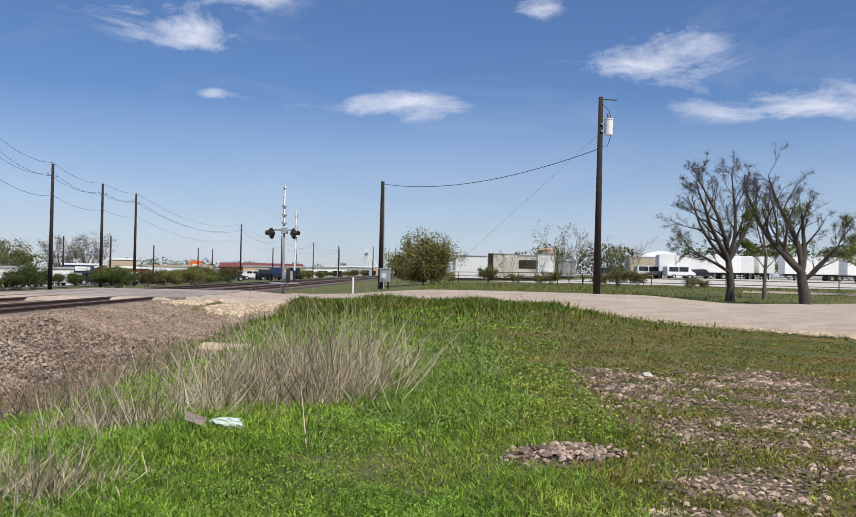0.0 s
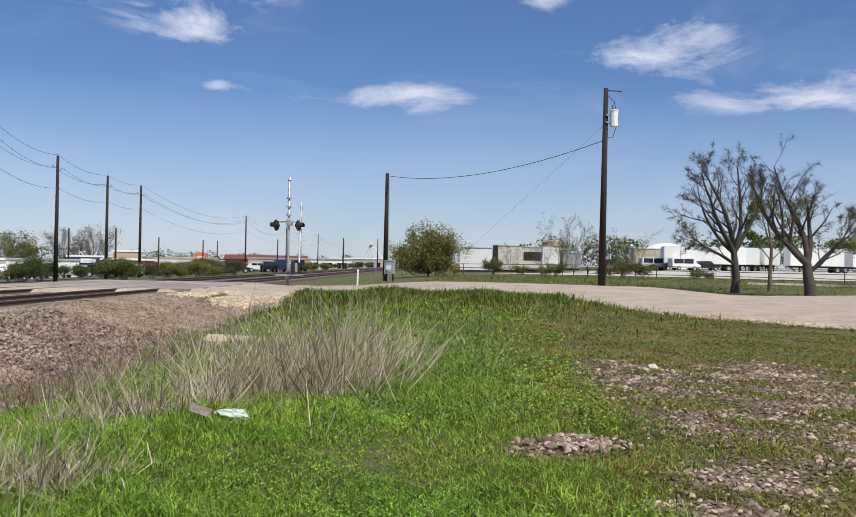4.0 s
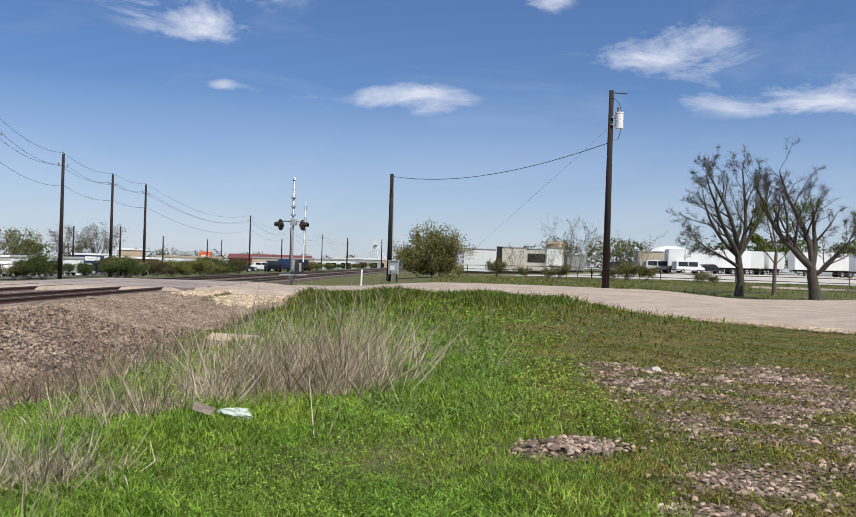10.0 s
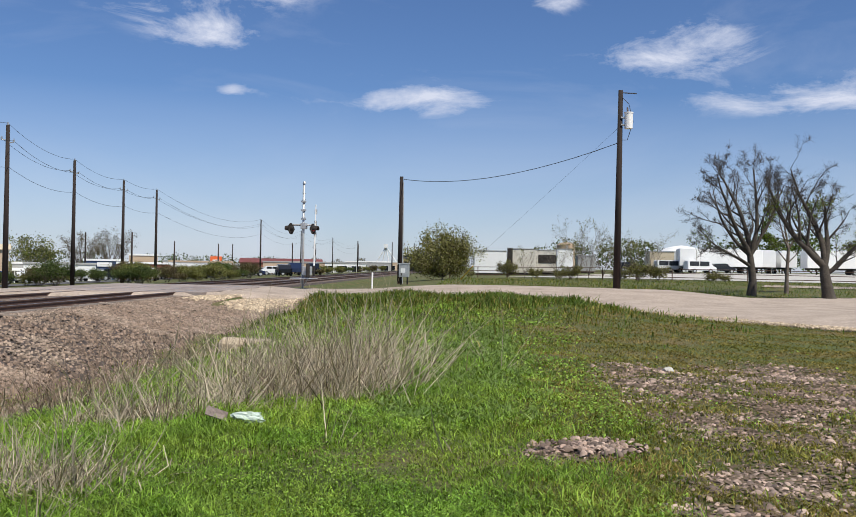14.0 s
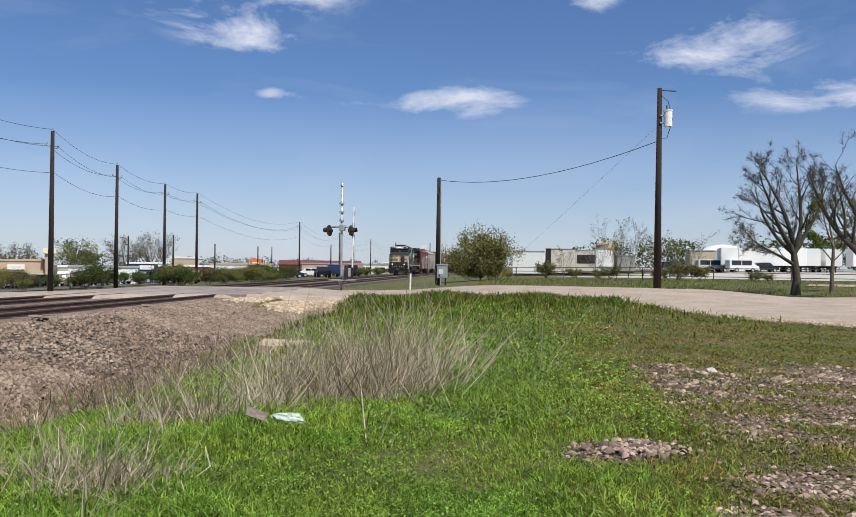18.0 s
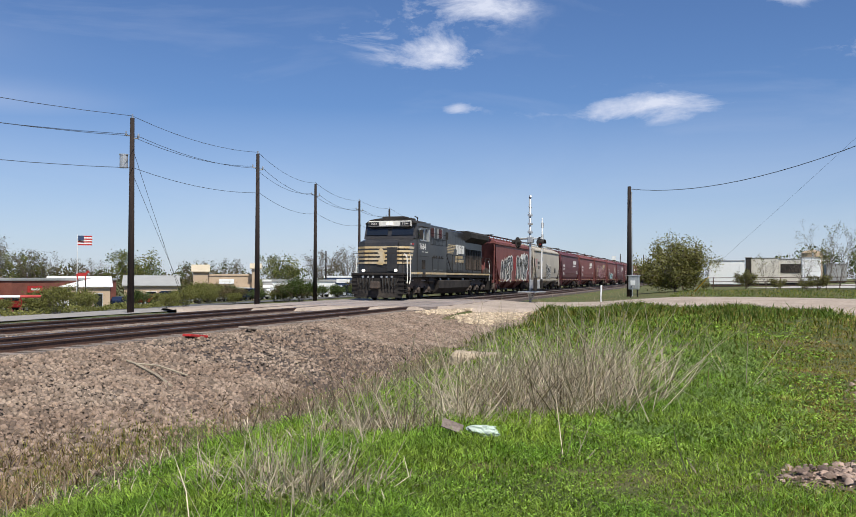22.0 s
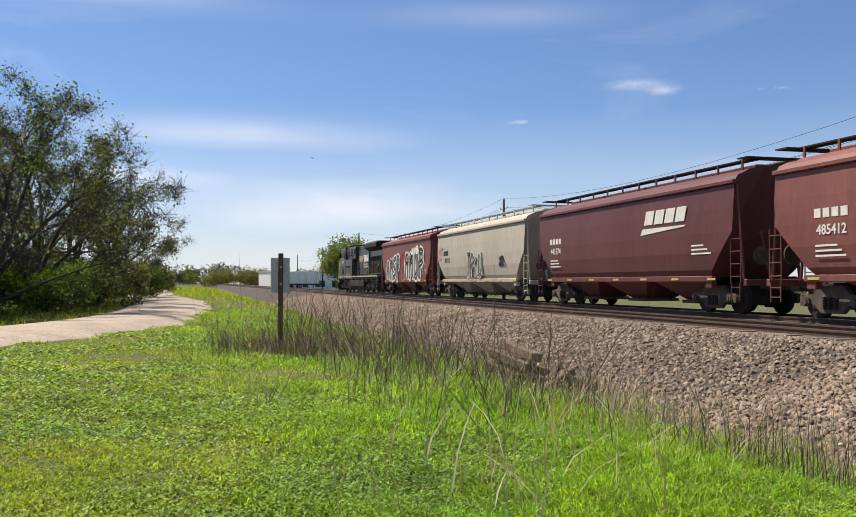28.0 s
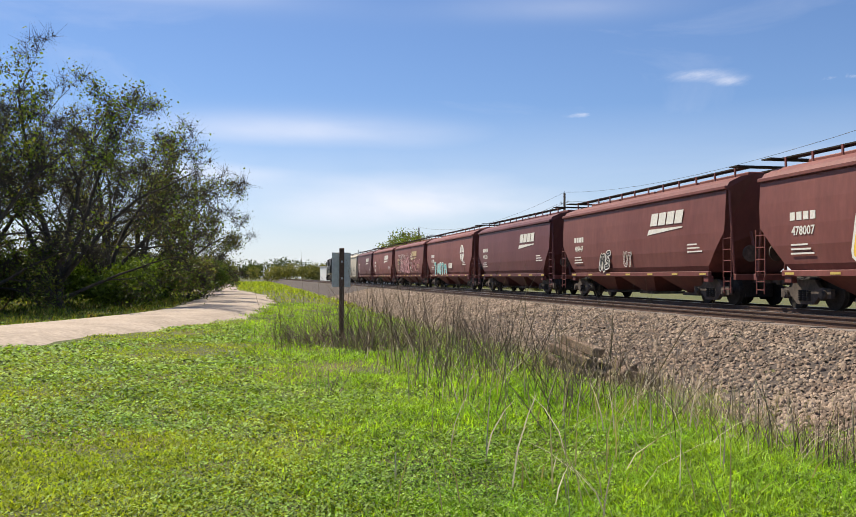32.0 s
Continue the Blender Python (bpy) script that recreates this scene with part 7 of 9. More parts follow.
def tree(x, y, label, seed, h=7.0, r=0.28, depth=5, stems=((0, 0, 1),), leaf=None, spread=0.55, droop=0.0, per=3, lsize=0.12, first=0.32, keep=0.78, kids=(2, 3), lspread=0.25, sink=0.1, name="tree", second_leaf=None, twigs=0, twig_len=1.0):
    z = gz(x, y)
    t = thing(name, label, "bush" if name == "bush" else "tree", pose(x, y, z))
    rnd = random.Random(seed)
    rng = np.random.default_rng(seed)
    segs, tips = [], []
    for dx, dy, dz in stems:
        d = Vector((dx, dy, dz)).normalized()
        grow(rnd, Vector((dx * 0.2, dy * 0.2, -sink)), d, h * first, r * (1 if len(stems) < 2 else 0.75), depth, segs, tips, spread, droop, keep, kids)
    V, F = limb_mesh(segs)
    me = bpy.data.meshes.new("trunk")
    me.from_pydata(V, [], F)
    me.materials.append(M["bark"])
    me.polygons.foreach_set("use_smooth", [True] * len(me.polygons))
    o = new("trunk", me)
    o.parent = t
    pts = [p[:] for p, d, k in tips if k <= 1]
    if twigs and pts:
        # the finest shoots
        T = np.repeat(np.array(pts), twigs, axis=0)
        D = rng.normal(0, 1, T.shape) + np.array([0, 0, 0.5])
        D /= np.linalg.norm(D, axis=1)[:, None]
        E = T + D * (rng.uniform(0.25, 0.8, len(T)) * twig_len)[:, None]
        S = np.cross(D, rng.normal(0, 1, D.shape))
        S *= (0.006 / np.maximum(np.linalg.norm(S, axis=1), 1e-6))[:, None]
        tw = raw_mesh("twig_mass", np.stack([T - S, T + S, E], 1).reshape(-1, 3), np.arange(len(T) * 3), 3, "bark")
        tw.parent = t
        tw["kind"] = "stuff"
    if leaf and pts:
        leaf_cards(pts, lsize, per, lspread, rng, "crown", leaf, t)
        if second_leaf:
            sel = [p for p in pts if rnd.random() < 0.5]
            leaf_cards(sel, lsize, max(1, per // 2), lspread, rng, "crown", second_leaf, t)
    return t


def limb(rnd, p, d, length, r, depth, segs, tips, up=0.05, wild=0.13, every=0.5, droop=0.0, forks=0.55):
    """One long tapering branch that throws side branches."""
    n = max(4, int(length / every))
    q = p.copy()
    for i in range(n):
        u = (i + 1) / n
        d = (d + Vector((rnd.uniform(-1, 1), rnd.uniform(-1, 1), rnd.uniform(-1, 1) + (up - droop * u) * 6)) * wild).normalized()
        e = q + d * length / n
        segs.append((q.copy(), e.copy(), r * (1 - 0.8 * i / n), r * (1 - 0.8 * u)))
        q = e
        if depth <= 1 or u > 0.85:
            tips.append((q.copy(), d.copy(), depth))
        if depth > 0 and u > 0.22 and rnd.random() < 0.85:
            side = d.cross(Vector((rnd.uniform(-1, 1), rnd.uniform(-1, 1), rnd.uniform(-1, 1)))).normalized()
            limb(rnd, q, (d + side * rnd.uniform(0.6, 1.1)).normalized(), length * forks * rnd.uniform(0.45, 1.0) * (1.15 - 0.6 * u), max(0.008, r * (1 - 0.8 * u) * 0.55), depth - 1, segs, tips, up, wild * 1.15, every * 0.8, droop, forks)


def broad_tree(x, y, label, seed, trunk, r, limbs, depth=3, leaves=(), lsize=0.12, per=1, lspread=0.15, twigs=1, twig_len=0.6, up=0.05, droop=0.0, wild=0.13, bark="bark", share=1.0, name="tree", every=0.55, forks=0.55, low=0.0):
    """A trunk that bends through the given offsets, long limbs from its upper end, twigs and sparse leaves."""
    t = thing(name, label, "bush" if name == "bush" else "tree", pose(x, y, gz(x, y)))
    rnd = random.Random(seed)
    rng = np.random.default_rng(seed)
    segs, tips = [], []
    pts = [Vector((0, 0, -0.15))] + [Vector(p) for p in trunk]
    for i, (p, q) in enumerate(zip(pts, pts[1:])):
        n = len(pts) - 1
        segs.append((p, q, r * ((1.22 if i == 0 else 1.0) - 0.3 * i / n), r * (1 - 0.3 * (i + 1) / n)))
    for k, dx, dy, dz, length, rr in limbs:
        limb(rnd, pts[k].copy(), Vector((dx, dy, dz)).normalized(), length, rr, depth, segs, tips, up, wild, every, droop, forks)
    V, F = limb_mesh(segs)
    me = bpy.data.meshes.new("trunk")
    me.from_pydata(V, [], F)
    me.materials.append(M[bark])
    me.polygons.foreach_set("use_smooth", [True] * len(me.polygons))
    o = new("trunk", me)
    o.parent = t
    P = np.array([p[:] for p, d, k in tips])
    if twigs:
        T = np.repeat(P, twigs, axis=0)
        D = rng.normal(0, 1, T.shape) + np.array([0, 0, 0.4])
        D /= np.linalg.norm(D, axis=1)[:, None]
        E = T + D * (rng.uniform(0.2, 1.0, len(T)) * twig_len)[:, None]
        S = np.cross(D, rng.normal(0, 1, D.shape))
        S *= (0.0075 / np.maximum(np.linalg.norm(S, axis=1), 1e-6))[:, None]
        tw = raw_mesh("twig_mass", np.stack([T - S, T + S, E], 1).reshape(-1, 3), np.arange(len(T) * 3), 3, bark)
        tw.parent = t
        tw["kind"] = "stuff"
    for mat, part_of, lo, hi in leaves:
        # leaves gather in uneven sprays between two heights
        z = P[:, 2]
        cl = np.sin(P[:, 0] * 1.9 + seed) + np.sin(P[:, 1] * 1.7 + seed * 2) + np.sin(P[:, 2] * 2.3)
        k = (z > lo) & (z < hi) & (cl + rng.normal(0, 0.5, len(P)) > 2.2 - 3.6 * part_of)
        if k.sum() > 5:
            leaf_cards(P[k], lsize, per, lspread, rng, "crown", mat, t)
    return t


# bare roadside trees
broad_tree(19.2, 60.5, "spreading tree, nearly bare, with dark branches", 21, [(0.1, 0, 0.9), (0.0, 0, 1.9), (-0.1, 0, 2.7)], 0.3,
           [(3, -1.1, 0.2, 1.0, 5.4, 0.15), (3, -0.6, -0.3, 1.4, 6.2, 0.19), (3, -0.1, 0.4, 1.6, 6.4, 0.2), (3, 0.35, -0.2, 1.5, 6.2, 0.18), (3, 0.75, 0.3, 1.4, 5.4, 0.15), (2, -1.2, 0.5, 0.6, 4.6, 0.11), (2, -1.1, -0.6, 0.5, 4.2, 0.10), (3, 0.2, 0.9, 1.0, 5.0, 0.12)],
           leaves=(("leaf", 0.25, 3, 6),), lsize=0.09, twigs=3, twig_len=0.6, forks=0.6, every=0.5, bark="bark_dark")
broad_tree(22.4, 55.5, "gnarled leaning tree with sparse new leaves", 34, [(-0.15, 0, 0.7), (-0.3, 0, 1.5), (-0.35, 0, 2.1)], 0.38,
           [(3, -1.5, 0.1, 1.1, 6.6, 0.24), (3, 0.45, 0, 1.6, 4.4, 0.22), (3, 0.2, 0.2, 1.8, 6.6, 0.2), (2, 1.3, 0.3, 0.9, 4.6, 0.12), (3, -0.6, 0.6, 1.4, 4.6, 0.13), (2, 1.0, -0.4, 1.2, 4.6, 0.11)],
           leaves=(("leaf", 0.5, 2, 6), ("leaf_olive", 0.55, 2, 6.5)), lsize=0.13, twigs=3, twig_len=0.6, forks=0.6, every=0.5, bark="bark_dark")
broad_tree(22.8, 64, "slim tree with fresh green leaves", 5, [(0, 0, 1.2), (0.05, 0, 2.2), (0.1, 0, 3.2)], 0.15,
           [(3, -0.6, 0.1, 1.2, 3.6, 0.08), (3, 0.7, 0, 1.0, 3.4, 0.08), (3, 0.0, 0.4, 1.5, 4.0, 0.09), (2, -0.9, -0.4, 0.6, 3.0, 0.06), (2, 0.8, 0.5, 0.5, 2.8, 0.06)], leaves=(("leaf", 0.75, 1.6, 8), ("leaf_dark", 0.4, 1.6, 8)), lsize=0.16, per=2)
broad_tree(34, 72, "round young tree in full green leaf", 8, [(0, 0, 0.9), (0, 0, 1.8)], 0.12,
           [(2, math.cos(k * 1.05), math.sin(k * 1.05), 0.5 + 0.35 * (k % 3), 2.6 + 0.3 * (k % 2), 0.06) for k in range(7)], depth=3, leaves=(("leaf", 1.0, 0, 9), ("leaf_dark", 0.6, 0, 9)), lsize=0.2, per=2)
broad_tree(-2.4, 86, "round olive-green bush beside the track", 12, [(0, 0, 0.2)], 0.1,
           [(1, math.cos(k * 2.4) * (0.2 + 0.075 * k), math.sin(k * 2.4) * (0.2 + 0.075 * k), 1.15, 4.5 - 0.06 * k, 0.05) for k in range(26)], depth=2, leaves=(("leaf_pale", 1.1, 0, 9), ("leaf_olive", 0.9, 0, 9), ("leaf_brown", 0.6, 0, 4)), lsize=0.17, per=3, lspread=0.3, name="bush", every=0.3, up=-0.01, forks=0.5)
for k, (x, y, hh) in enumerate(((11.4, 92, 5.2), (13.0, 95, 5.8), (16.2, 95, 5.0), (20, 97, 4.4), (9.5, 94, 3.6), (17.8, 93, 3.6), (14.2, 93, 4.6), (6.2, 95, 3.0))):
    broad_tree(x, y, "thin leggy tree with few pale leaves", 40 + k, [(0, 0, 0.4)], 0.05, [(1, math.cos(q * 1.3 + k), math.sin(q * 1.3 + k), 2.2, hh * (0.8 + 0.1 * (q % 3)), 0.035) for q in range(5)], depth=2, leaves=(("leaf_olive", 0.6, 0.4, 9),), lsize=0.13, per=1, every=0.45)
rs = random.Random(91)
scrub0 = broad_tree(4.2, 93, "low dry scrub along the pipe fence", 71, [(0, 0, 0.1)], 0.03, [(1, math.cos(q * 0.9), math.sin(q * 0.9), 1.0 + 0.4 * (q % 3), 1.5, 0.02) for q in range(8)], depth=2, leaves=(("leaf_olive", 0.9, 0, 4), ("leaf_brown", 0.7, 0, 4)), lsize=0.13, per=2, name="bush", every=0.25)
for k in range(9):
    u = (k + rs.uniform(-0.4, 1.2)) / 9
    x, y = 1 + 26 * u, 95.5 - 11 * u + rs.uniform(-2.5, 0.5)
    c = copy_thing(scrub0, pose(x, y, gz(x, y), 0, 0, rs.uniform(0, 360)))
    q = rs.uniform(0.3, 0.95)
    c.scale = (q * 1.3, q * 1.3, q)

# thicket beside the road
THICKET = ((7.6, -37.5, 8.9, 61, "leaf", "leaf_brown"), (10.0, -32.8, 7.5, 62, "leaf_olive", "leaf"), (6.9, -45.0, 8.6, 63, "leaf_olive", "leaf_brown"), (11.4, -39.5, 8.8, 64, "leaf_dark", "leaf"),
           (6.4, -53.5, 8.4, 65, "leaf_brown", "leaf_olive"), (5.8, -63.0, 7.2, 66, "leaf_olive", "leaf_brown"), (13.8, -30.0, 7.8, 67, "leaf", "leaf_dark"), (9.4, -56.0, 8.6, 68, "leaf_dark", "leaf_olive"), (5.0, -74.0, 5.4, 69, "leaf_olive", "leaf_dark"))
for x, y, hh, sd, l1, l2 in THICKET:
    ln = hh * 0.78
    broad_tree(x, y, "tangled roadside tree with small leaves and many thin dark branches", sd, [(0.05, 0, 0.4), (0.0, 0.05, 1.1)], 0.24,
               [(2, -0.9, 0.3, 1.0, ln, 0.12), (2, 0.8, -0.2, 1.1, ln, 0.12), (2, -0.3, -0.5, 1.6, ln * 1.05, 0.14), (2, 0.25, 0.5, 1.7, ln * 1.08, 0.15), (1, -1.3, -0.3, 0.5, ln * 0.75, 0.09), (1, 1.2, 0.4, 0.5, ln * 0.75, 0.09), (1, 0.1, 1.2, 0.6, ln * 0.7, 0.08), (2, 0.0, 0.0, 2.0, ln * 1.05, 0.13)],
               # crown shading put into leaf colour: leaf_dark low down, brighter leaf on top
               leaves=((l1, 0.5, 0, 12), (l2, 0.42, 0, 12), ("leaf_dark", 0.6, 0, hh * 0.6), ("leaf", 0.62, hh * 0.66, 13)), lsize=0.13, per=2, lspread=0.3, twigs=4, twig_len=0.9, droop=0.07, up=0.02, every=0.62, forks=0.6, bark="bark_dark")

# bush beyond the far track, hedges by the street
broad_tree(-24.5, -138, "fresh light green bush beyond the tracks", 90, [(0, 0, 0.3)], 0.12, [(1, math.cos(k * 2.4) * (0.3 + 0.07 * k), math.sin(k * 2.4) * (0.3 + 0.07 * k), 1.2, 7.0 - 0.14 * k, 0.07) for k in range(18)], depth=2, leaves=(("leaf", 1.2, 0, 12), ("leaf_olive", 0.8, 0, 12)), lsize=0.3, per=4, lspread=0.4, name="bush", every=0.5, forks=0.62)
for k, (x, y, hh) in enumerate(((-34.5, 21.5, 1.8), (-40, 46, 1.4), (-33, 14.5, 1.4), (-46, 58, 1.7), (-62, 96, 2.0), (-66, 118, 2.2), (-60, 130, 1.8), (-64, 150, 2.0))):
    tree(x, y, "scrubby shrub on the street verge", 100 + k, h=hh, r=0.04, depth=3, stems=[(math.cos(a) * 0.6, math.sin(a) * 0.6, 1) for a in np.arange(0, 6.2, 0.7)], leaf="leaf_olive", per=4, lsize=0.11, first=0.33, lspread=0.2, name="bush")


def far_woods(name, label, rows, seed, mat, size=0.9):
    """A row of distant crowns and trunks."""
    rng = np.random.default_rng(seed)
    pts = []
    for x0, y0, x1, y1, n, h in rows:
        for i in range(n):
            u = rng.uniform(0, 1)
            cx, cy = x0 + (x1 - x0) * u + rng.normal(0, 3), y0 + (y1 - y0) * u + rng.normal(0, 3)
            hh = h * rng.uniform(0.6, 1.15)
            m = 110
            q = rng.normal(0, 1, (m, 3))
            q /= np.linalg.norm(q, axis=1)[:, None]
            q *= rng.uniform(0.5, 1.0, m)[:, None] ** 0.4
            pts.append(np.stack([cx + q[:, 0] * hh * 0.5, cy + q[:, 1] * hh * 0.5, gz(cx, cy) + hh * 0.55 + q[:, 2] * hh * 0.45], 1))
    root = new(name)
    ob = leaf_cards(np.concatenate(pts), size * 0.72, 3, size * 0.45, rng, "crown", mat, root)
    tagged(root, label, "trees", kind="stuff")


far_woods("far_trees", "distant green trees behind the shops", [(-190, 60, -170, 300, 46, 10), (-150, 300, -110, 520, 30, 9), (-240, 20, -200, 140, 24, 11)], 200, "leaf_dark", 1.1)
far_woods("far_brush", "distant grey-brown spring trees", [(-170, 80, -140, 260, 26, 9), (-130, 290, -70, 620, 20, 8), (-30, 560, 80, 520, 34, 9)], 201, "leaf_brown", 0.9)
far_woods("far_trees", "distant trees behind the yard", [(20, 260, 160, 200, 34, 9), (60, 190, 140, 160, 14, 9)], 202, "leaf_dark", 1.0)
far_woods("far_brush", "distant low green brush along the line", [(-120, -330, 60, -300, 110, 5.5), (-160, -200, -110, -420, 40, 7), (-120, -40, -120, 40, 14, 8), (30, -130, 12, -300, 40, 7), (-40, -150, -60, -280, 20, 3)], 203, "leaf_olive", 0.8)
far_woods("far_trees", "grey-green trees on the skyline", [(-160, -430, 90, -420, 90, 9)], 204, "leaf_dark", 1.2)
for k, (x, y, hh, lf) in enumerate(((5.6, -40.5, 1.8, "leaf"), (9.6, -36.0, 2.2, "leaf_dark"), (4.9, -46.5, 2.4, "leaf"), (4.0, -54, 2.8, "leaf_olive"), (12, -33, 2.2, "leaf_dark"), (3.4, -61, 2.8, "leaf"), (8.4, -41.0, 2.4, "leaf"), (6.8, -48, 2.6, "leaf_dark"), (2.9, -70, 2.4, "leaf"), (6.2, -55, 2.4, "leaf_dark"))):
    tree(x, y, "leafy green undergrowth at the edge of the thicket", 140 + k, h=hh, r=0.04, depth=4, stems=[(math.cos(a) * 0.7, math.sin(a) * 0.7, 1) for a in np.arange(0, 6.2, 0.75)], leaf=lf, per=4, lsize=0.14, first=0.3, lspread=0.22, name="bush")


# bare spring trees standing behind the shops
rb = random.Random(17)
bare0 = broad_tree(*polar(56, 150), "bare grey-brown spring tree behind the shops", 301, [(0, 0, 1.2), (0.1, 0, 2.2)], 0.24, [(2, math.cos(k * 1.1), math.sin(k * 1.1), 1.2 + 0.5 * (k % 3), 6.6, 0.13) for k in range(7)], depth=2, leaves=(("leaf_brown", 0.9, 0, 14),), lsize=0.2, per=3, lspread=0.35, twigs=4, twig_len=1.1, every=0.7, forks=0.62)
green0 = broad_tree(*polar(52.5, 152), "tree in fresh olive leaf behind the shops", 302, [(0, 0, 1.2), (0.1, 0, 2.2)], 0.24, [(2, math.cos(k * 1.1), math.sin(k * 1.1), 1.0 + 0.5 * (k % 3), 6.0, 0.13) for k in range(7)], depth=2, leaves=(("leaf_olive", 1.1, 0, 14), ("leaf_dark", 0.6, 0, 14)), lsize=0.3, per=4, lspread=0.45, twigs=1, every=0.7, forks=0.62)
for k, az in enumerate((62, 59.5, 54, 50, 48.5, 47, 44.5, 42.5, 40.8, 38, 35.5, 31.5, 29.5, 26.5, 24, 22.5)):
    d = rb.uniform(140, 160) if az > 44 else rb.uniform(205, 235)
    x, y = polar(az + rb.uniform(-0.5, 0.5), d)
    c = copy_thing(green0 if k % 3 == 1 else bare0, pose(x, y, gz(x, y), 0, 0, rb.uniform(0, 360)))
    q = rb.uniform(0.85, 1.25)
    c.scale = (q * 1.1, q * 1.1, q)


# ---- grass, weeds and stones ----
def bed_z(x):
    return np.interp(x, [-21.0, -19.6, TRAIN_X - 1.3, TRAIN_X + 1.3, -15.1, NEAR_X - 1.3, NEAR_X + 1.35, -11.2, -10.5, -9.25, -7.9, -7.1, -6.2], [-0.6, -0.19, -0.155, -0.155, -0.2, -0.155, -0.16, -0.19, -0.33, -0.60, -0.87, -1.08, -0.97])


def foot_z(x, y):
    """Where a stem stands: the soil or the ballast, whichever lies higher."""
    z = ground_z(x, y)
    return np.where((x > -11.5) & (x < -6.6) & (y < 34), np.maximum(z, bed_z(x)), z)


def blades(name, label, pts, height, width, bend, mat, rng, cat="grass"):
    n = len(pts)
    a = rng.uniform(0, 2 * np.pi, n)
    h = np.asarray(height) * rng.uniform(0.45, 1.3, n)
    w = np.asarray(width) * rng.uniform(0.6, 1.3, n)
    side = np.stack([np.cos(a), np.sin(a), np.zeros(n)], 1)
    lean = np.stack([-np.sin(a), np.cos(a), np.zeros(n)], 1) * (bend * rng.uniform(0.1, 1.2, n) * h)[:, None]
    up = np.stack([np.zeros(n), np.zeros(n), h], 1)
    V = np.stack([pts - side * w[:, None] / 2, pts + side * w[:, None] / 2, pts + up * 0.55 + lean * 0.35 + side * w[:, None] * 0.4, pts + up * 0.55 + lean * 0.35 - side * w[:, None] * 0.4, pts + up + lean], 1).reshape(-1, 3)
    b = np.arange(n)[:, None] * 5
    F = (b + np.array([[0, 1, 2, 0, 2, 3, 3, 2, 4]])).reshape(-1)
    ob = raw_mesh(name, V, F, 3, mat)
    tagged(ob, label, cat, kind="stuff")
    return ob


def road_distance(x, y):
    d = np.full(len(x), 99.0)
    for px, py, w in ROAD_NP[::2]:
        d = np.minimum(d, np.hypot(x - px, y - py) - w / 2)
    out = np.full(len(x), -99.0)
    for (xa, ya), (xb, yb) in zip(LOT, LOT[1:] + LOT[:1]):
        l = math.hypot(xb - xa, yb - ya)
        out = np.maximum(out, ((yb - ya) * (x - xa) - (xb - xa) * (y - ya)) / l)
    return np.minimum(d, out)


def bare(x, y):
    """How bare the soil is, 0 to 1: trampled stony ground on the right of the first view."""
    v = np.zeros(len(x))
    for cx, cy, rx, ry in ((2.9, 13.4, 0.75, 1.9), (4.9, 14.0, 1.1, 1.9), (4.2, 11.4, 1.7, 1.4), (3.3, 9.6, 1.1, 1.4), (1.0, 8.0, 0.55, 0.35), (2.5, 7.0, 0.8, 0.8), (3.9, 7.6, 1.2, 1.4), (2.0, 6.0, 0.5, 0.5), (3.0, 5.6, 0.8, 0.7), (5.3, 9.8, 1.0, 1.5)):
        v = np.maximum(v, np.clip(1.5 - np.hypot((x - cx) / rx, (y - cy) / ry), 0, 1))
    return v * np.clip(0.75 + 0.6 * np.sin(x * 2.9 + np.sin(y * 2.1) * 1.4) * np.cos(y * 2.3 + x), 0, 1)


def scatter(n, near, far, a0, a1, rng, power=1.0):
    """Points round the camera's stand, thinning with distance; azimuths in degrees left of +y."""
    r = near * (far / near) ** (rng.uniform(0, 1, n) ** power)
    a = np.radians(rng.uniform(a0, a1, n))
    return -np.sin(a) * r, np.cos(a) * r


def leaves_of_grass(name, label, pts, height, width, bend, mat, rng, cat="grass"):
    """Slim bent blades, each a kite that is widest below its middle."""
    n = len(pts)
    a = rng.uniform(0, 2 * np.pi, n)
    h = np.asarray(height) * rng.uniform(0.35, 1.35, n)
    w = np.asarray(width) * rng.uniform(0.5, 1.3, n)
    side = np.stack([np.cos(a), np.sin(a), np.zeros(n)], 1) * w[:, None]
    b = a + rng.normal(np.pi / 2, 0.5, n)
    lean = np.stack([np.cos(b), np.sin(b), np.zeros(n)], 1) * (bend * rng.uniform(0.05, 1.3, n) * h)[:, None]
    up = np.stack([np.zeros(n), np.zeros(n), h], 1)
    mid = pts + up * 0.55 + lean * 0.3
    V = np.stack([pts, mid + side / 2, pts + up * rng.uniform(0.7, 1.0, (n, 1)) + lean, mid - side / 2], 1).reshape(-1, 3)
    ob = raw_mesh(name, V, np.arange(n * 4), 4, mat)
    tagged(ob, label, cat, kind="stuff")
    return ob


def dry_turf(x, y):
    """Where the turf before the road is thin, low and browned, 0 to 1."""
    return smooth(-0.6, 1.6, x - 0.10 * y + 0.5 * np.sin(y * 0.6 + x * 0.3)) * smooth(10.5, 15.5, y + 0.9 * np.sin(x * 1.1))


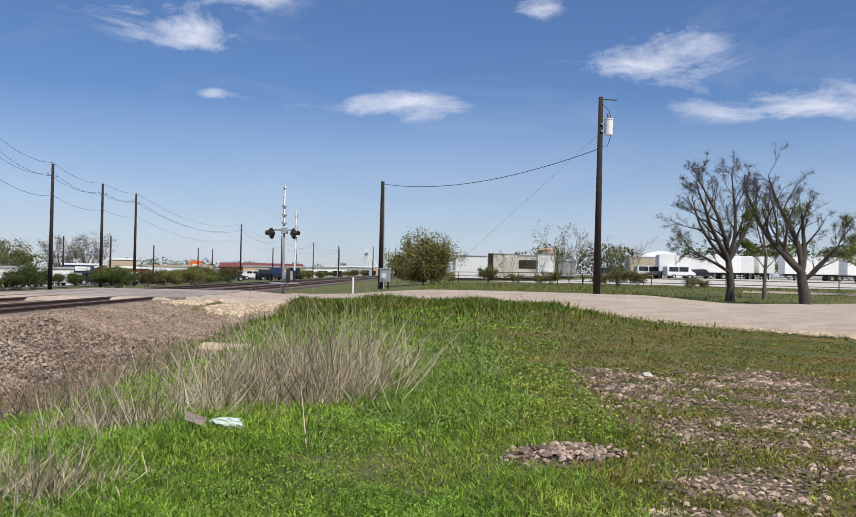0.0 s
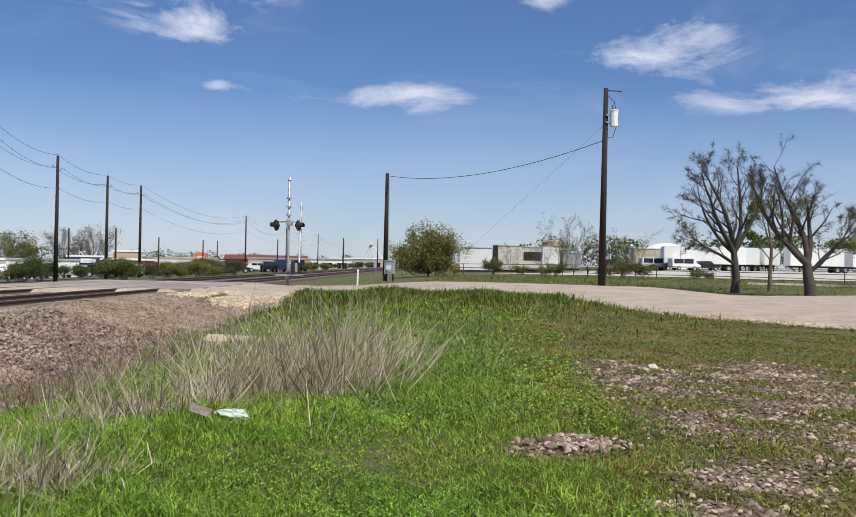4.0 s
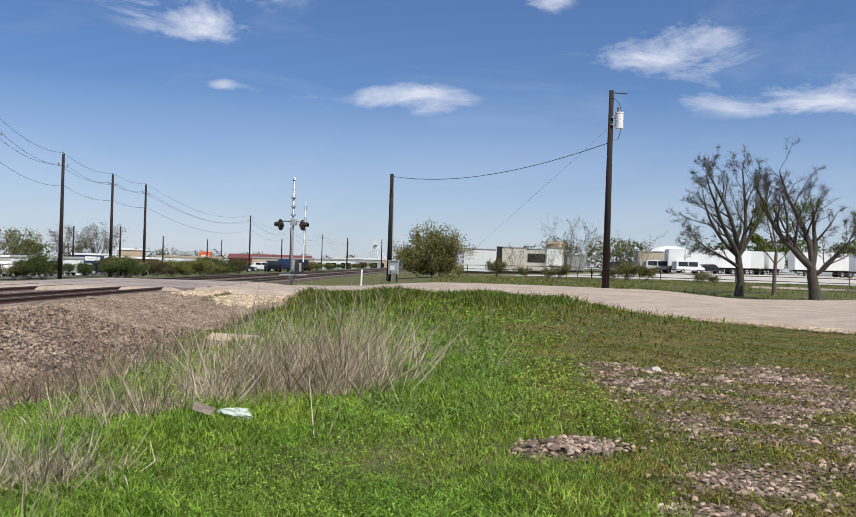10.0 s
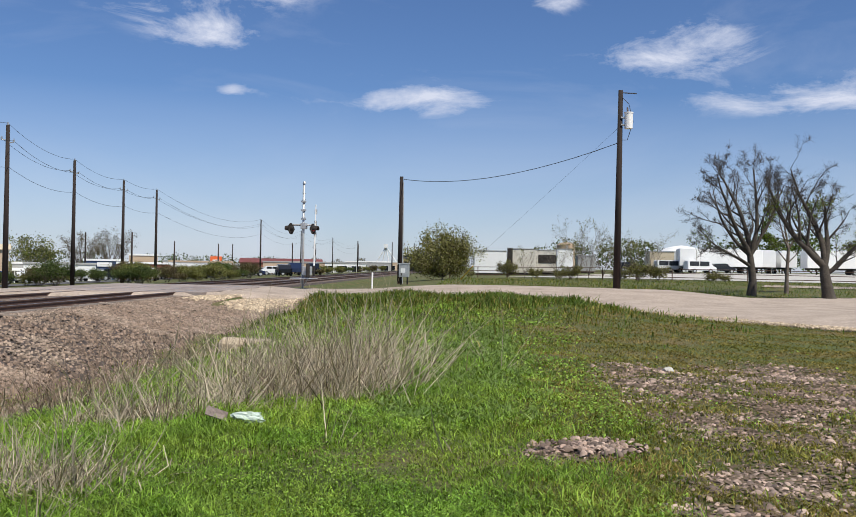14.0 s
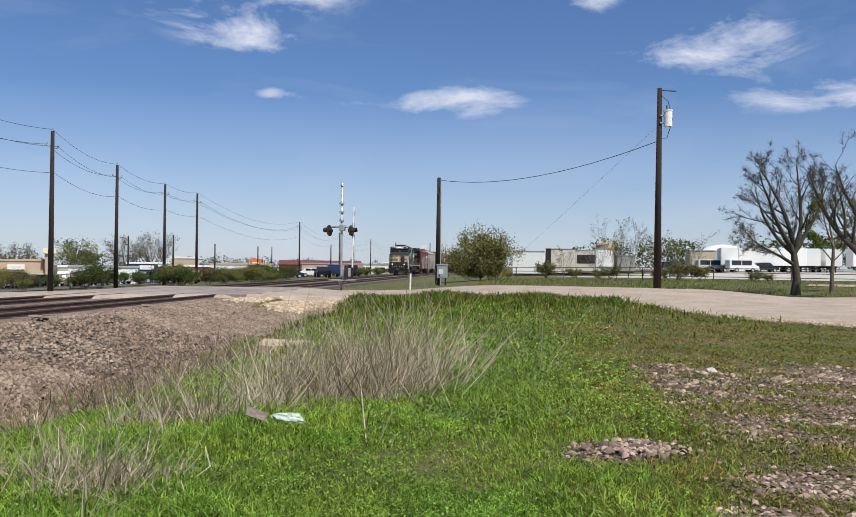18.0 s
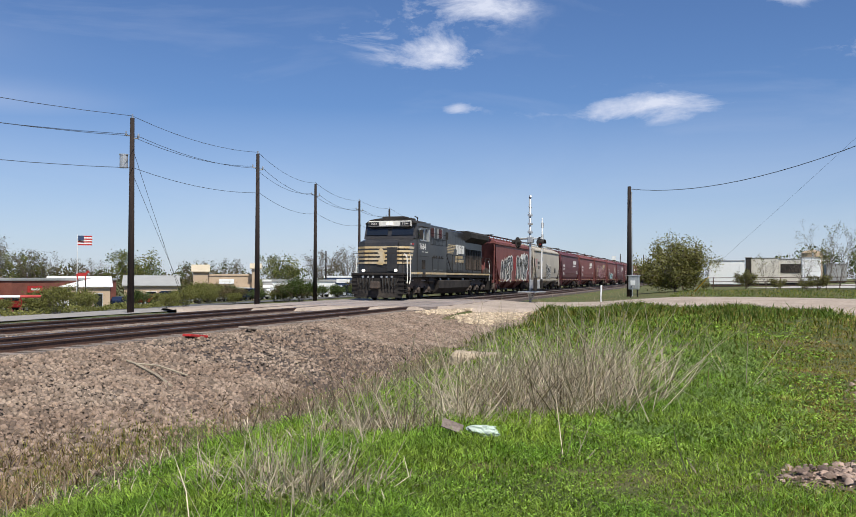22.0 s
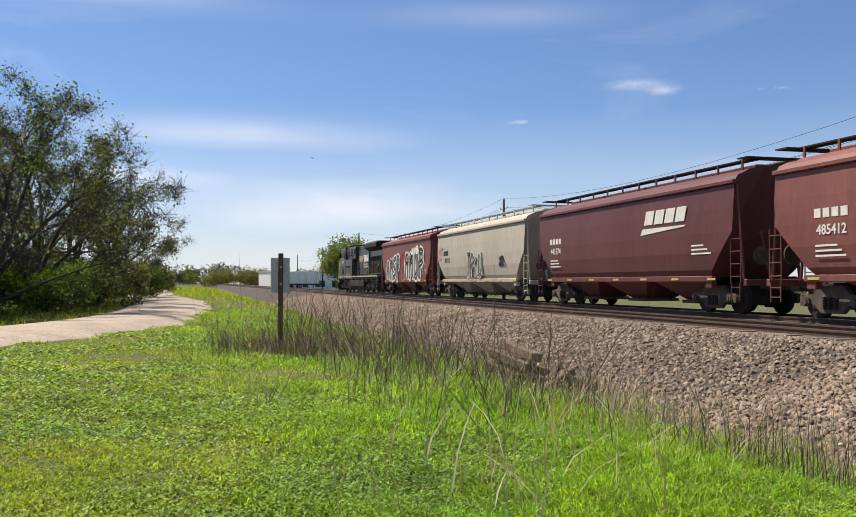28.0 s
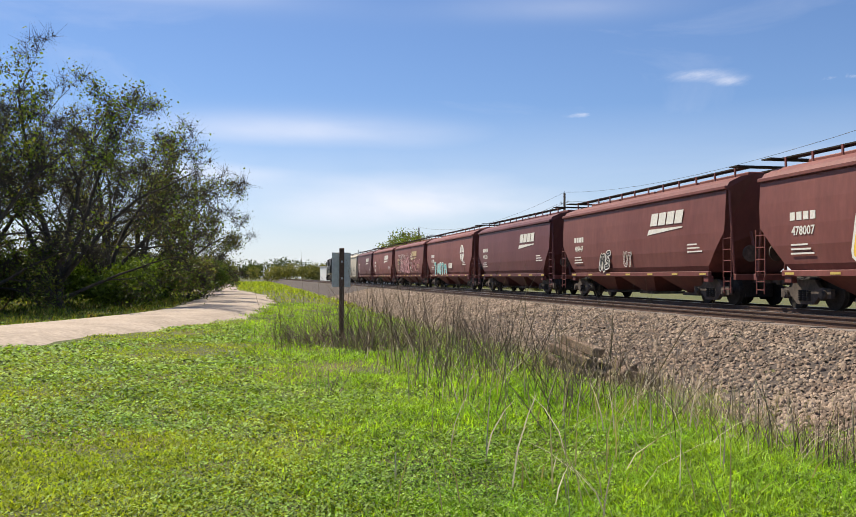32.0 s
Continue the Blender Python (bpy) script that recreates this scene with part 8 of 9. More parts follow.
def lawn():
    rng = np.random.default_rng(5)
    # blades gather in tufts
    parts = [scatter(30000, 2.6, 44, -28, 32, rng, 0.9), scatter(4500, 1.7, 13, 32, 62, rng), scatter(22000, 1.9, 44, 150, 196, rng, 0.9), scatter(5500, 1.7, 14, 126, 150, rng), scatter(9000, 1.7, 14, 62, 126, rng), scatter(6500, 0.2, 3.4, 0, 360, rng), scatter(4500, 1.7, 13, 32, 62, rng), scatter(13000, 1.9, 14, 196, 332, rng)]
    x, y = np.concatenate([p[0] for p in parts]), np.concatenate([p[1] for p in parts])
    x, y = np.repeat(x, 14), np.repeat(y, 14)
    wd = 0.013 * np.hypot(x, y) ** 0.9
    x, y = x + rng.normal(0, 1, len(x)) * wd, y + rng.normal(0, 1, len(y)) * wd
    k = (x > -7.4) & (road_distance(x, y) > 0.1 + 0.25 * np.sin(x * 2.1 + y))
    k &= ~((x < -6.0) & (y < 30)) | (rng.uniform(0, 1, len(x)) < 0.2)
    k &= rng.uniform(0, 1, len(x)) > bare(x, y) * 1.05
    x, y = x[k], y[k]
    r = np.hypot(x, y)
    patch = np.sin(x * 1.1 + 2 * np.sin(y * 0.5)) * np.cos(y * 0.9 + np.sin(x * 0.7))
    # short, clovery turf towards the road; lush grass towards the ditch
    turf = 0.5 + 0.5 * np.tanh((x - 0.9 + 0.7 * patch - np.where(y < 0, -2.6 - 0.08 * y, 0) - 0.05 * np.clip(12 - y, 0, 8)) * np.where(y < 0, 2.2, 1.3))
    pick = rng.uniform(0, 1, len(x))
    P = np.stack([x, y, ground_z(x, y) + roughness_at(x, y) - 0.01], 1)
    scale = np.clip(0.9 + r / 18, 1, 3.0)
    lush = pick > turf
    tall = np.clip(1 + 0.6 * patch, 0.45, 1.6)
    # same lush grass both ways; behind, backlight is painted in by a lighter green
    for ahead, mat, label in ((True, "grass", "lush bright green spring grass"), (False, "grass_bright", "lush spring grass by the bank, its green lightened as if backlit")):
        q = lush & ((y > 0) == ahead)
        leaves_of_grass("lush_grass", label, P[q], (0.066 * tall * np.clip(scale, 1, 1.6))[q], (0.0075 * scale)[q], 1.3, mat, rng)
    rest = ~lush & (y < 1)
    leaves_of_grass("short_grass", "short yellow-green turf beside the road", P[rest], (0.03 * np.clip(scale, 1, 1.4))[rest], (0.012 * scale)[rest], 1.4, "grass_fresh", rng)
    dry = dry_turf(x, y) > rng.uniform(0, 1, len(x))
    rest = ~lush & (y >= 1) & ~dry
    leaves_of_grass("short_grass", "short olive-green turf", P[rest], (0.045 * np.clip(scale, 1, 1.4))[rest], (0.0095 * scale)[rest], 1.3, "grass_olive", rng)
    rest = ~lush & (y >= 1) & dry
    leaves_of_grass("short_grass", "thin browned turf before the road", P[rest], (0.035 * np.clip(scale, 1, 1.3))[rest], (0.012 * scale)[rest], 1.6, "turf_brown", rng)
    # clover and broad leaves lying low
    parts = [scatter(26000, 2.6, 32, -28, 40, rng), scatter(30000, 1.9, 30, 140, 196, rng), scatter(5000, 1.9, 13, 40, 140, rng), scatter(6000, 1.9, 13, 196, 332, rng), scatter(2600, 0.2, 3.4, 0, 360, rng)]
    x, y = np.concatenate([p[0] for p in parts]), np.concatenate([p[1] for p in parts])
    x, y = np.repeat(x, 7), np.repeat(y, 7)
    wd = 0.011 * np.hypot(x, y) ** 0.9
    x, y = x + rng.normal(0, 1, len(x)) * wd, y + rng.normal(0, 1, len(y)) * wd
    k = (x > -6.2) & (road_distance(x, y) > 0.3) & (rng.uniform(0, 1, len(x)) > bare(x, y) * 1.25)
    k &= (np.sin(x * 0.8 + y * 0.5) + np.cos(y * 1.3 - x * 0.4) + rng.normal(0, 0.6, len(x))) > -0.3
    k &= rng.uniform(0, 1, len(x)) > dry_turf(x, y) * 0.97
    k &= ~((x > 1.3 + 0.06 * y) & (y > 4)) | (rng.uniform(0, 1, len(x)) < 0.22)
    k &= (x > -1.6) | (rng.uniform(0, 1, len(x)) < 0.45) | (y < 0)
    x, y = x[k], y[k]
    sc = np.clip(np.hypot(x, y) / np.where(y > 0, 13, 10.5), 0.5, 1.7)
    n = len(x)
    P = np.stack([x, y, ground_z(x, y) + roughness_at(x, y) + rng.uniform(0.01, 0.085, n) * np.where(y < 0, 0.65, 1.0)], 1)
    a = rng.uniform(0, 2 * np.pi, n)
    u = np.stack([np.cos(a), np.sin(a), rng.uniform(-0.5, 0.7, n)], 1) * (0.026 * sc)[:, None]
    v = np.stack([-np.sin(a), np.cos(a), rng.uniform(-0.5, 0.5, n)], 1) * (0.015 * sc)[:, None]
    V = np.stack([P - u, P - v, P + u, P + v], 1).reshape(-1, 3)
    ob = raw_mesh("clover", V, np.arange(n * 4), 4, "clover")
    tagged(ob, "low clover and broad-leaved weeds", "clover", kind="stuff")


def verge():
    rng = np.random.default_rng(6)
    # lawns beyond the road and along the far road edge
    x = np.concatenate([rng.uniform(-2, 60, 30000), rng.normal(-2.0, 4.0, 36000), rng.uniform(3, 16, 26000)])
    y = np.concatenate([rng.uniform(48, 90, 30000), 39 - np.abs(rng.normal(0, 7, 36000)), rng.uniform(-60, -20, 26000)])
    k = (road_distance(x, y) > 0.3) & (x > -7.4 + 0.1 * np.clip(y - 24, 0, 14))
    x, y = x[k], y[k]
    P = np.stack([x, y, ground_z(x, y) - 0.01], 1)
    h = 0.2 * (1 + 0.7 * np.sin(x * 1.7 + np.sin(y)) * np.cos(y * 0.9)) * np.where((y > 26) & (y < 40) & (x < 5), 1.25, 1.0)
    half = rng.uniform(0, 1, len(x)) < 0.6
    leaves_of_grass("verge_grass", "green roadside grass", P[half], h[half], 0.032, 0.8, "verge_green", rng)
    leaves_of_grass("verge_grass", "olive roadside grass and weeds", P[~half], h[~half] * 0.9, 0.034, 0.9, "grass_olive", rng)
    # ragged taller weeds along the near edge of the road
    x, y = rng.uniform(-6.4, 9, 16000), rng.uniform(24, 38, 16000)
    d = road_distance(x, y)
    k = (d > 0.2) & (d < 5) & (np.sin(x * 1.9) + np.sin(y * 1.3 + x) + rng.normal(0, 0.7, 16000) > -0.5 + 2.2 * smooth(1, 8, x))
    leaves_of_grass("verge_weeds", "ragged green weeds on the road verge", np.stack([x[k], y[k], ground_z(x[k], y[k])], 1), 0.34 * (1 - 0.5 * smooth(0, 7, x[k])), 0.03, 0.9, "verge_green", rng, "weeds")


def stalks(name, label, clumps, height, width, bend, mat, rng):
    """Thin bent stalks in loose clumps: (x, y, spread x, spread y, count)."""
    C = np.concatenate([np.stack([rng.normal(cx, sx, n), rng.normal(cy, sy, n)], 1) for cx, cy, sx, sy, n in clumps])
    # draw them together into tufts
    t = rng.integers(0, len(C), len(C) // 9 + 1)
    pull = C[t[rng.integers(0, len(t), len(C))]]
    near = np.hypot(*(pull - C).T) < 0.9
    C = np.where(near[:, None], C * 0.15 + pull * 0.85, C) + rng.normal(0, 0.05, C.shape)
    n = len(C)
    base = np.stack([C[:, 0], C[:, 1], foot_z(C[:, 0], C[:, 1]) - 0.02], 1)
    a = rng.uniform(0, 2 * np.pi, n)
    h = height * rng.uniform(0.25, 1.15, n) ** 1.2
    out = np.stack([np.cos(a), np.sin(a), np.zeros(n)], 1)
    lean = bend * rng.uniform(0, 1, n) ** 1.5
    side = np.stack([-np.sin(a), np.cos(a), np.zeros(n)], 1) * (width * rng.uniform(0.6, 1.4, n))[:, None]
    up = np.array([0, 0, 1.0])
    rings = []
    for u, w in ((0, 1.0), (0.4, 0.9), (0.75, 0.6), (1.0, 0.2)):
        p = base + out * (h * lean * u ** 1.6)[:, None] + up * (h * u * (1 - 0.3 * lean * u))[:, None]
        rings += [p - side * w, p + side * w]
    V = np.stack(rings, 1).reshape(-1, 3)
    f = np.array([0, 1, 3, 2, 2, 3, 5, 4, 4, 5, 7, 6])
    F = (np.arange(n)[:, None] * 8 + f[None]).reshape(-1)
    ob = raw_mesh(name, V, F, 4, mat)
    tagged(ob, label, "weeds", kind="stuff")


def canes(name, label, clumps, width, mat, rng, loose=1.0):
    """Stiff straight dead canes, each with its own lean, some snapped over: (x, y, spread x, spread y, count, height, lean to +x)."""
    rows = []
    for cx, cy, sx, sy, n, h, lx in clumps:
        tufts = np.stack([rng.normal(cx, sx, n // 7 + 1), rng.normal(cy, sy, n // 7 + 1)], 1)
        lean_t = rng.normal(0, 0.42 * loose, tufts.shape) + np.array([lx, 0])
        k = rng.integers(0, len(tufts), n)
        c = tufts[k] + rng.normal(0, 0.09, (n, 2))
        ln = lean_t[k] + rng.normal(0, 0.55 * loose, (n, 2))
        hh = h * rng.uniform(0.3, 1.08, n) ** 1.3
        rows.append(np.column_stack([c, ln, hh]))
    A = np.concatenate(rows)
    n = len(A)
    base = np.stack([A[:, 0], A[:, 1], foot_z(A[:, 0], A[:, 1]) - 0.02], 1)
    d = np.column_stack([A[:, 2], A[:, 3], np.ones(n)])
    d /= np.linalg.norm(d, axis=1)[:, None]
    snap = rng.uniform(0, 1, n) < 0.42 * loose
    d2 = np.where(snap[:, None], d * 0.2 + rng.normal(0, 0.7, (n, 3)) * np.array([1, 1, 0.5]), d + rng.normal(0, 0.16, (n, 3)))
    d2 /= np.linalg.norm(d2, axis=1)[:, None]
    q = rng.uniform(0.35, 0.7, n)
    mid = base + d * (A[:, 4] * q)[:, None]
    top = mid + d2 * (A[:, 4] * (1 - q))[:, None]
    top[:, 2] = np.maximum(top[:, 2], base[:, 2] + 0.06)
    a = rng.uniform(0, np.pi, n)
    side = np.stack([np.cos(a), np.sin(a) * 0.5, np.zeros(n)], 1) * (width * rng.uniform(0.5, 1.5, n))[:, None]
    V = np.stack([base - side, base + side, mid - side * 0.8, mid + side * 0.8, top - side * 0.25, top + side * 0.25], 1).reshape(-1, 3)
    F = (np.arange(n)[:, None] * 6 + np.array([[0, 1, 3, 2, 2, 3, 5, 4]])).reshape(-1)
    ob = raw_mesh(name, V, F, 4, mat)
    tagged(ob, label, "weeds", kind="stuff")


def toe_grass(rng):
    x = np.concatenate([rng.normal(-7.2, 0.35, 2600), rng.normal(-7.4, 0.3, 1500)])
    y = np.concatenate([rng.normal(6.6, 0.9, 2600), rng.normal(9.6, 1.0, 1500)])
    return np.stack([x, y, foot_z(x, y)], 1), 0.12, 0.01, 0.9, "grass_olive", rng


def dry_weeds():
    rng = np.random.default_rng(9)
    # pale dead canes in front of the bank, over a low mat of broken straw
    canes("dry_grass", "tangled clump of pale dry grass canes", ((-2.6, 11.2, 0.7, 0.5, 560, 1.15, 0.0), (-1.7, 11.4, 0.5, 0.5, 640, 1.5, 0.15), (-1.25, 11.8, 0.3, 0.5, 320, 1.65, 0.4), (-2.9, 10.3, 0.3, 0.3, 160, 0.7, 0.0), (-1.4, 15.5, 0.7, 1.2, 160, 1.3, 0.3), (-2.2, 13.4, 0.8, 0.9, 340, 1.3, 0.2), (-3.5, 14.2, 0.7, 0.8, 200, 1.1, 0.1), (-3.5, 9.4, 0.4, 0.25, 520, 0.62, 0.3), (-2.95, 6.2, 0.25, 0.2, 340, 0.62, 0.15), (-3.6, 6.6, 0.28, 0.2, 240, 0.6, 0.1), (-2.3, 10.0, 0.6, 0.3, 60, 0.7, 0.1), (-2.6, 4.4, 0.25, 0.25, 60, 0.8, 0.1)), 0.0046, "straw", rng)
    canes("dry_grass", "grey-brown dead stems among the dry grass", ((-2.3, 12.0, 0.8, 0.8, 300, 1.0, 0.1), (-1.6, 11.7, 0.5, 0.5, 240, 1.1, 0.2), (-3.5, 9.4, 0.4, 0.25, 240, 0.4, 0.0), (-5.2, 12.5, 0.6, 1.6, 240, 0.6, 0.0), (-6.0, 9.0, 0.5, 2.0, 240, 0.6, 0.0), (-6.2, 17, 0.6, 3.0, 520, 0.8, 0.0), (-5.6, 13, 0.7, 1.6, 360, 0.8, 0.0), (-7.6, 19, 0.5, 2.6, 300, 0.7, 0.0), (-3.0, 6.3, 0.3, 0.2, 120, 0.4, 0.0)), 0.005, "weed_brown", rng)
    canes("dry_grass", "few long pale stalks standing above the grass", ((-2.0, 7.5, 1.4, 2.0, 40, 1.15, 0.1), (-2.4, 13.5, 1.2, 1.2, 60, 1.5, 0.2), (-3.6, 9.5, 0.8, 1.5, 30, 1.2, 0.0)), 0.006, "straw", rng)
    stalks("dry_grass", "flattened mat of straw-coloured dead grass", ((-2.0, 11.6, 0.55, 0.5, 900), (-3.5, 9.3, 0.4, 0.25, 500), (-2.9, 6.3, 0.3, 0.2, 420), (-6.3, 7, 0.45, 4.0, 900), (-6.2, 16, 0.4, 4.0, 700), (-6.3, 0, 0.3, 3.0, 900)), 0.2, 0.006, 2.4, "straw", rng)
    # silvery broad-leaved weeds beside the clump
    rosettes(rng)
    canes("brown_weeds", "upright dead brown weed stems", ((-2.6, -17.0, 0.7, 1.0, 420, 1.75, 0.0), (-3.4, -14.0, 0.9, 1.3, 260, 1.7, 0.0), (-4.0, -11.5, 0.8, 1.1, 160, 1.6, 0.0), (-4.4, -19.5, 1.0, 1.6, 340, 1.6, 0.0), (-3.4, -25, 1.2, 2.5, 260, 1.3, 0.0), (-3.6, -9.0, 0.5, 0.8, 120, 1.6, 0.0), (-4.2, -8.6, 0.6, 0.9, 80, 1.4, 0.0), (-3.0, -8.6, 0.8, 1.2, 50, 0.9, 0.0), (-2.4, -11.5, 0.9, 1.5, 60, 0.9, 0.0)), 0.0046, "weed_brown", rng)
    canes("brown_weeds", "arching bundle of dead twigs beside the post", ((-1.1, -17.4, 0.5, 0.5, 420, 1.0, 0.55), (-2.6, -16.6, 0.6, 0.6, 220, 0.7, 0.2), (-4.0, -12.5, 0.5, 0.6, 160, 0.6, 0.0)), 0.005, "weed_brown", rng)
    canes("dry_grass", "pale broken stalks on the toe of the bank", ((-4.6, -8.6, 0.5, 1.0, 130, 0.5, 0.0), (-5.6, -6.0, 0.3, 1.0, 160, 0.3, 0.0), (-6.4, -4.8, 0.4, 0.7, 360, 0.3, 0.0), (-5.6, -11, 0.3, 1.0, 60, 0.3, 0.0), (-7.0, -5.4, 0.4, 0.8, 260, 0.35, 0.0)), 0.005, "straw", rng)
    blades("bank_grass", "thin olive grass on the toe of the bank", *toe_grass(rng))
    canes("brown_weeds", "brown dead grass on the toe of the bank", ((-7.5, 6.8, 0.45, 1.2, 1500, 0.3, 0.0), (-7.7, 9.5, 0.45, 1.2, 900, 0.3, 0.0), (-6.8, 7.0, 0.35, 1.3, 1000, 0.36, 0.0), (-7.0, 12.5, 0.5, 1.6, 500, 0.35, 0.0), (-6.9, 3.2, 0.35, 1.2, 500, 0.3, 0.0), (-6.8, -2, 0.3, 2.0, 400, 0.3, 0.0)), 0.006, "straw_brown", rng)
    canes("brown_weeds", "sparse tall upright dead stems over the green grass", ((-3.0, -8.4, 0.8, 1.0, 60, 1.35, 0.0), (-3.6, -10.5, 0.7, 1.2, 110, 1.6, 0.0), (-2.6, -13.0, 0.8, 1.6, 120, 1.7, 0.0), (-1.9, -16.5, 0.9, 1.2, 150, 1.7, 0.0), (-4.4, -6.0, 0.5, 0.6, 36, 1.0, 0.0)), 0.0034, "weed_brown", rng, 0.3)
    stalks("brown_weeds", "low tangle of dead brown twigs", ((-1.2, -18.2, 0.7, 1.0, 300), (-2.8, -16, 1.0, 1.6, 420), (-4.6, -6.4, 0.35, 0.5, 220), (-5.6, -5.6, 0.4, 0.7, 260)), 0.6, 0.0042, 1.6, "weed_brown", rng)
    stalks("dry_grass", "scattered pale dry stalks among green grass", ((-3.4, -8.5, 0.8, 2.0, 240), (-3.0, -13, 1.0, 2.5, 260), (-5.0, -10, 0.5, 2.0, 300), (-2.0, -5.6, 0.5, 0.8, 60), (-6.3, -12, 0.3, 4, 500)), 0.6, 0.005, 1.2, "straw", rng)


def rosettes(rng):
    x, y = rng.uniform(-1.0, 2.6, 3600), rng.uniform(9.2, 24, 3600)
    k = rng.uniform(0, 1, 3600) < np.clip(1.3 - np.abs(x - (-0.2 + 0.06 * (y - 10))) * 0.95 - np.clip(y - 15, 0, 9) * 0.08, 0, 1)
    C = np.stack([x[k], y[k]], 1)
    P = np.repeat(C, 13, axis=0) + rng.normal(0, 0.035, (len(C) * 13, 2))
    leaves_of_grass("broad_weeds", "silvery green broad-leaved weeds", np.stack([P[:, 0], P[:, 1], ground_z(P[:, 0], P[:, 1])], 1), 0.105, 0.028, 1.2, "weed_silver", rng, "weeds")


def bare_soil():
    """Trodden bare patches, in small uneven flakes of earth."""
    rng = np.random.default_rng(31)
    x, y = rng.uniform(0.2, 7.5, 130000), rng.uniform(4.4, 17.5, 130000)
    k = rng.uniform(0, 1, 130000) < np.clip(bare(x, y) - 0.15, 0, 1) * 0.7
    x, y = x[k], y[k]
    n = len(x)
    a = np.sort(rng.uniform(0, 2 * np.pi, (n, 5)), axis=1)
    r = 0.042 * rng.uniform(0.5, 1.3, (n, 5))
    X, Y = x[:, None] + np.cos(a) * r, y[:, None] + np.sin(a) * r
    Z = ground_z(X, Y) + roughness_at(X, Y) + rng.uniform(0.004, 0.02, (n, 1))
    ob = raw_mesh("bare_soil", np.stack([X, Y, Z], -1).reshape(-1, 3), np.arange(n * 5), 5, "dirt")
    tagged(ob, "dry bare brown earth trodden through the turf", "soil", kind="stuff")


def lawn_behind():
    """Turf under the camera's stand and over the side that it turns its back on."""
    rng = np.random.default_rng(77)
    x1, y1 = scatter(9000, 0.12, 1.9, 0, 360, rng, 0.6)
    x2, y2 = scatter(42000, 1.6, 30, 205, 330, rng, 0.7)
    x, y = np.concatenate([x1, x2]), np.concatenate([y1, y2])
    k = road_distance(x, y) > 0.15
    x, y = x[k], y[k]
    s = np.clip(0.8 + np.hypot(x, y) / 14, 0.8, 2.4)
    blades("short_grass", "short trodden turf", np.stack([x, y, ground_z(x, y) + roughness_at(x, y) - 0.01], 1), 0.05 * s, 0.014 * s, 1.1, "grass_fresh", rng)


def far_field():
    rng = np.random.default_rng(78)
    y = -rng.uniform(44, 190, 14000)
    x = rng.uniform(-7.5, 12, 14000) + rng.uniform(0, 1, 14000) * (-y - 44) * 0.05
    k = (road_distance(x, y) > 0.2) & (x > -7)
    x, y = x[k], y[k]
    s = np.clip(-y / 45, 1, 4)
    leaves_of_grass("field_grass", "rough green grass along the line", np.stack([x, y, ground_z(x, y)], 1), 0.22 * s ** 0.5, 0.05 * s, 0.9, "grass_fresh", rng)


far_field()
bare_soil()
lawn()
lawn_behind()
verge()
dry_weeds()


def stones(name, label, x, y, z, size, mat, rng, cat="gravel", flat=0.7):
    """Broken stones: each one a small uneven block, four corners below and three above."""
    n = len(x)
    base = np.array([[1, 0.1, -0.3], [-0.1, 1, -0.35], [-1, -0.1, -0.3], [0.1, -1, -0.35], [0.62, 0.1, 0.6], [-0.38, 0.5, 0.68], [-0.3, -0.52, 0.55]], float)
    s = size * rng.uniform(0.5, 1.35, (n, 1, 1)) * rng.uniform(0.7, 1.25, (n, 1, 3))
    s[:, :, 2] *= flat
    V = base[None] * s * rng.uniform(0.75, 1.25, (n, 7, 1))
    a = rng.uniform(0, 2 * np.pi, n)
    t = rng.uniform(-0.8, 0.8, n)
    ca, sa, ct, st = np.cos(a), np.sin(a), np.cos(t), np.sin(t)
    X, Y, Z = V[..., 0], V[..., 1], V[..., 2]
    Y, Z = Y * ct[:, None] - Z * st[:, None], Y * st[:, None] + Z * ct[:, None]
    X, Y = X * ca[:, None] - Y * sa[:, None], X * sa[:, None] + Y * ca[:, None]
    V = np.stack([X + x[:, None], Y + y[:, None], Z + z[:, None]], -1).reshape(-1, 3)
    # the undersides lie in the bed
    f = np.array([4, 5, 6, 0, 1, 4, 1, 5, 4, 1, 2, 5, 2, 6, 5, 2, 3, 6, 3, 4, 6, 3, 0, 4])
    F = (np.arange(n)[:, None] * 7 + f[None]).reshape(-1)
    ob = raw_mesh(name, V, F, 3, mat)
    tagged(ob, label, cat, kind="stuff")
    return ob


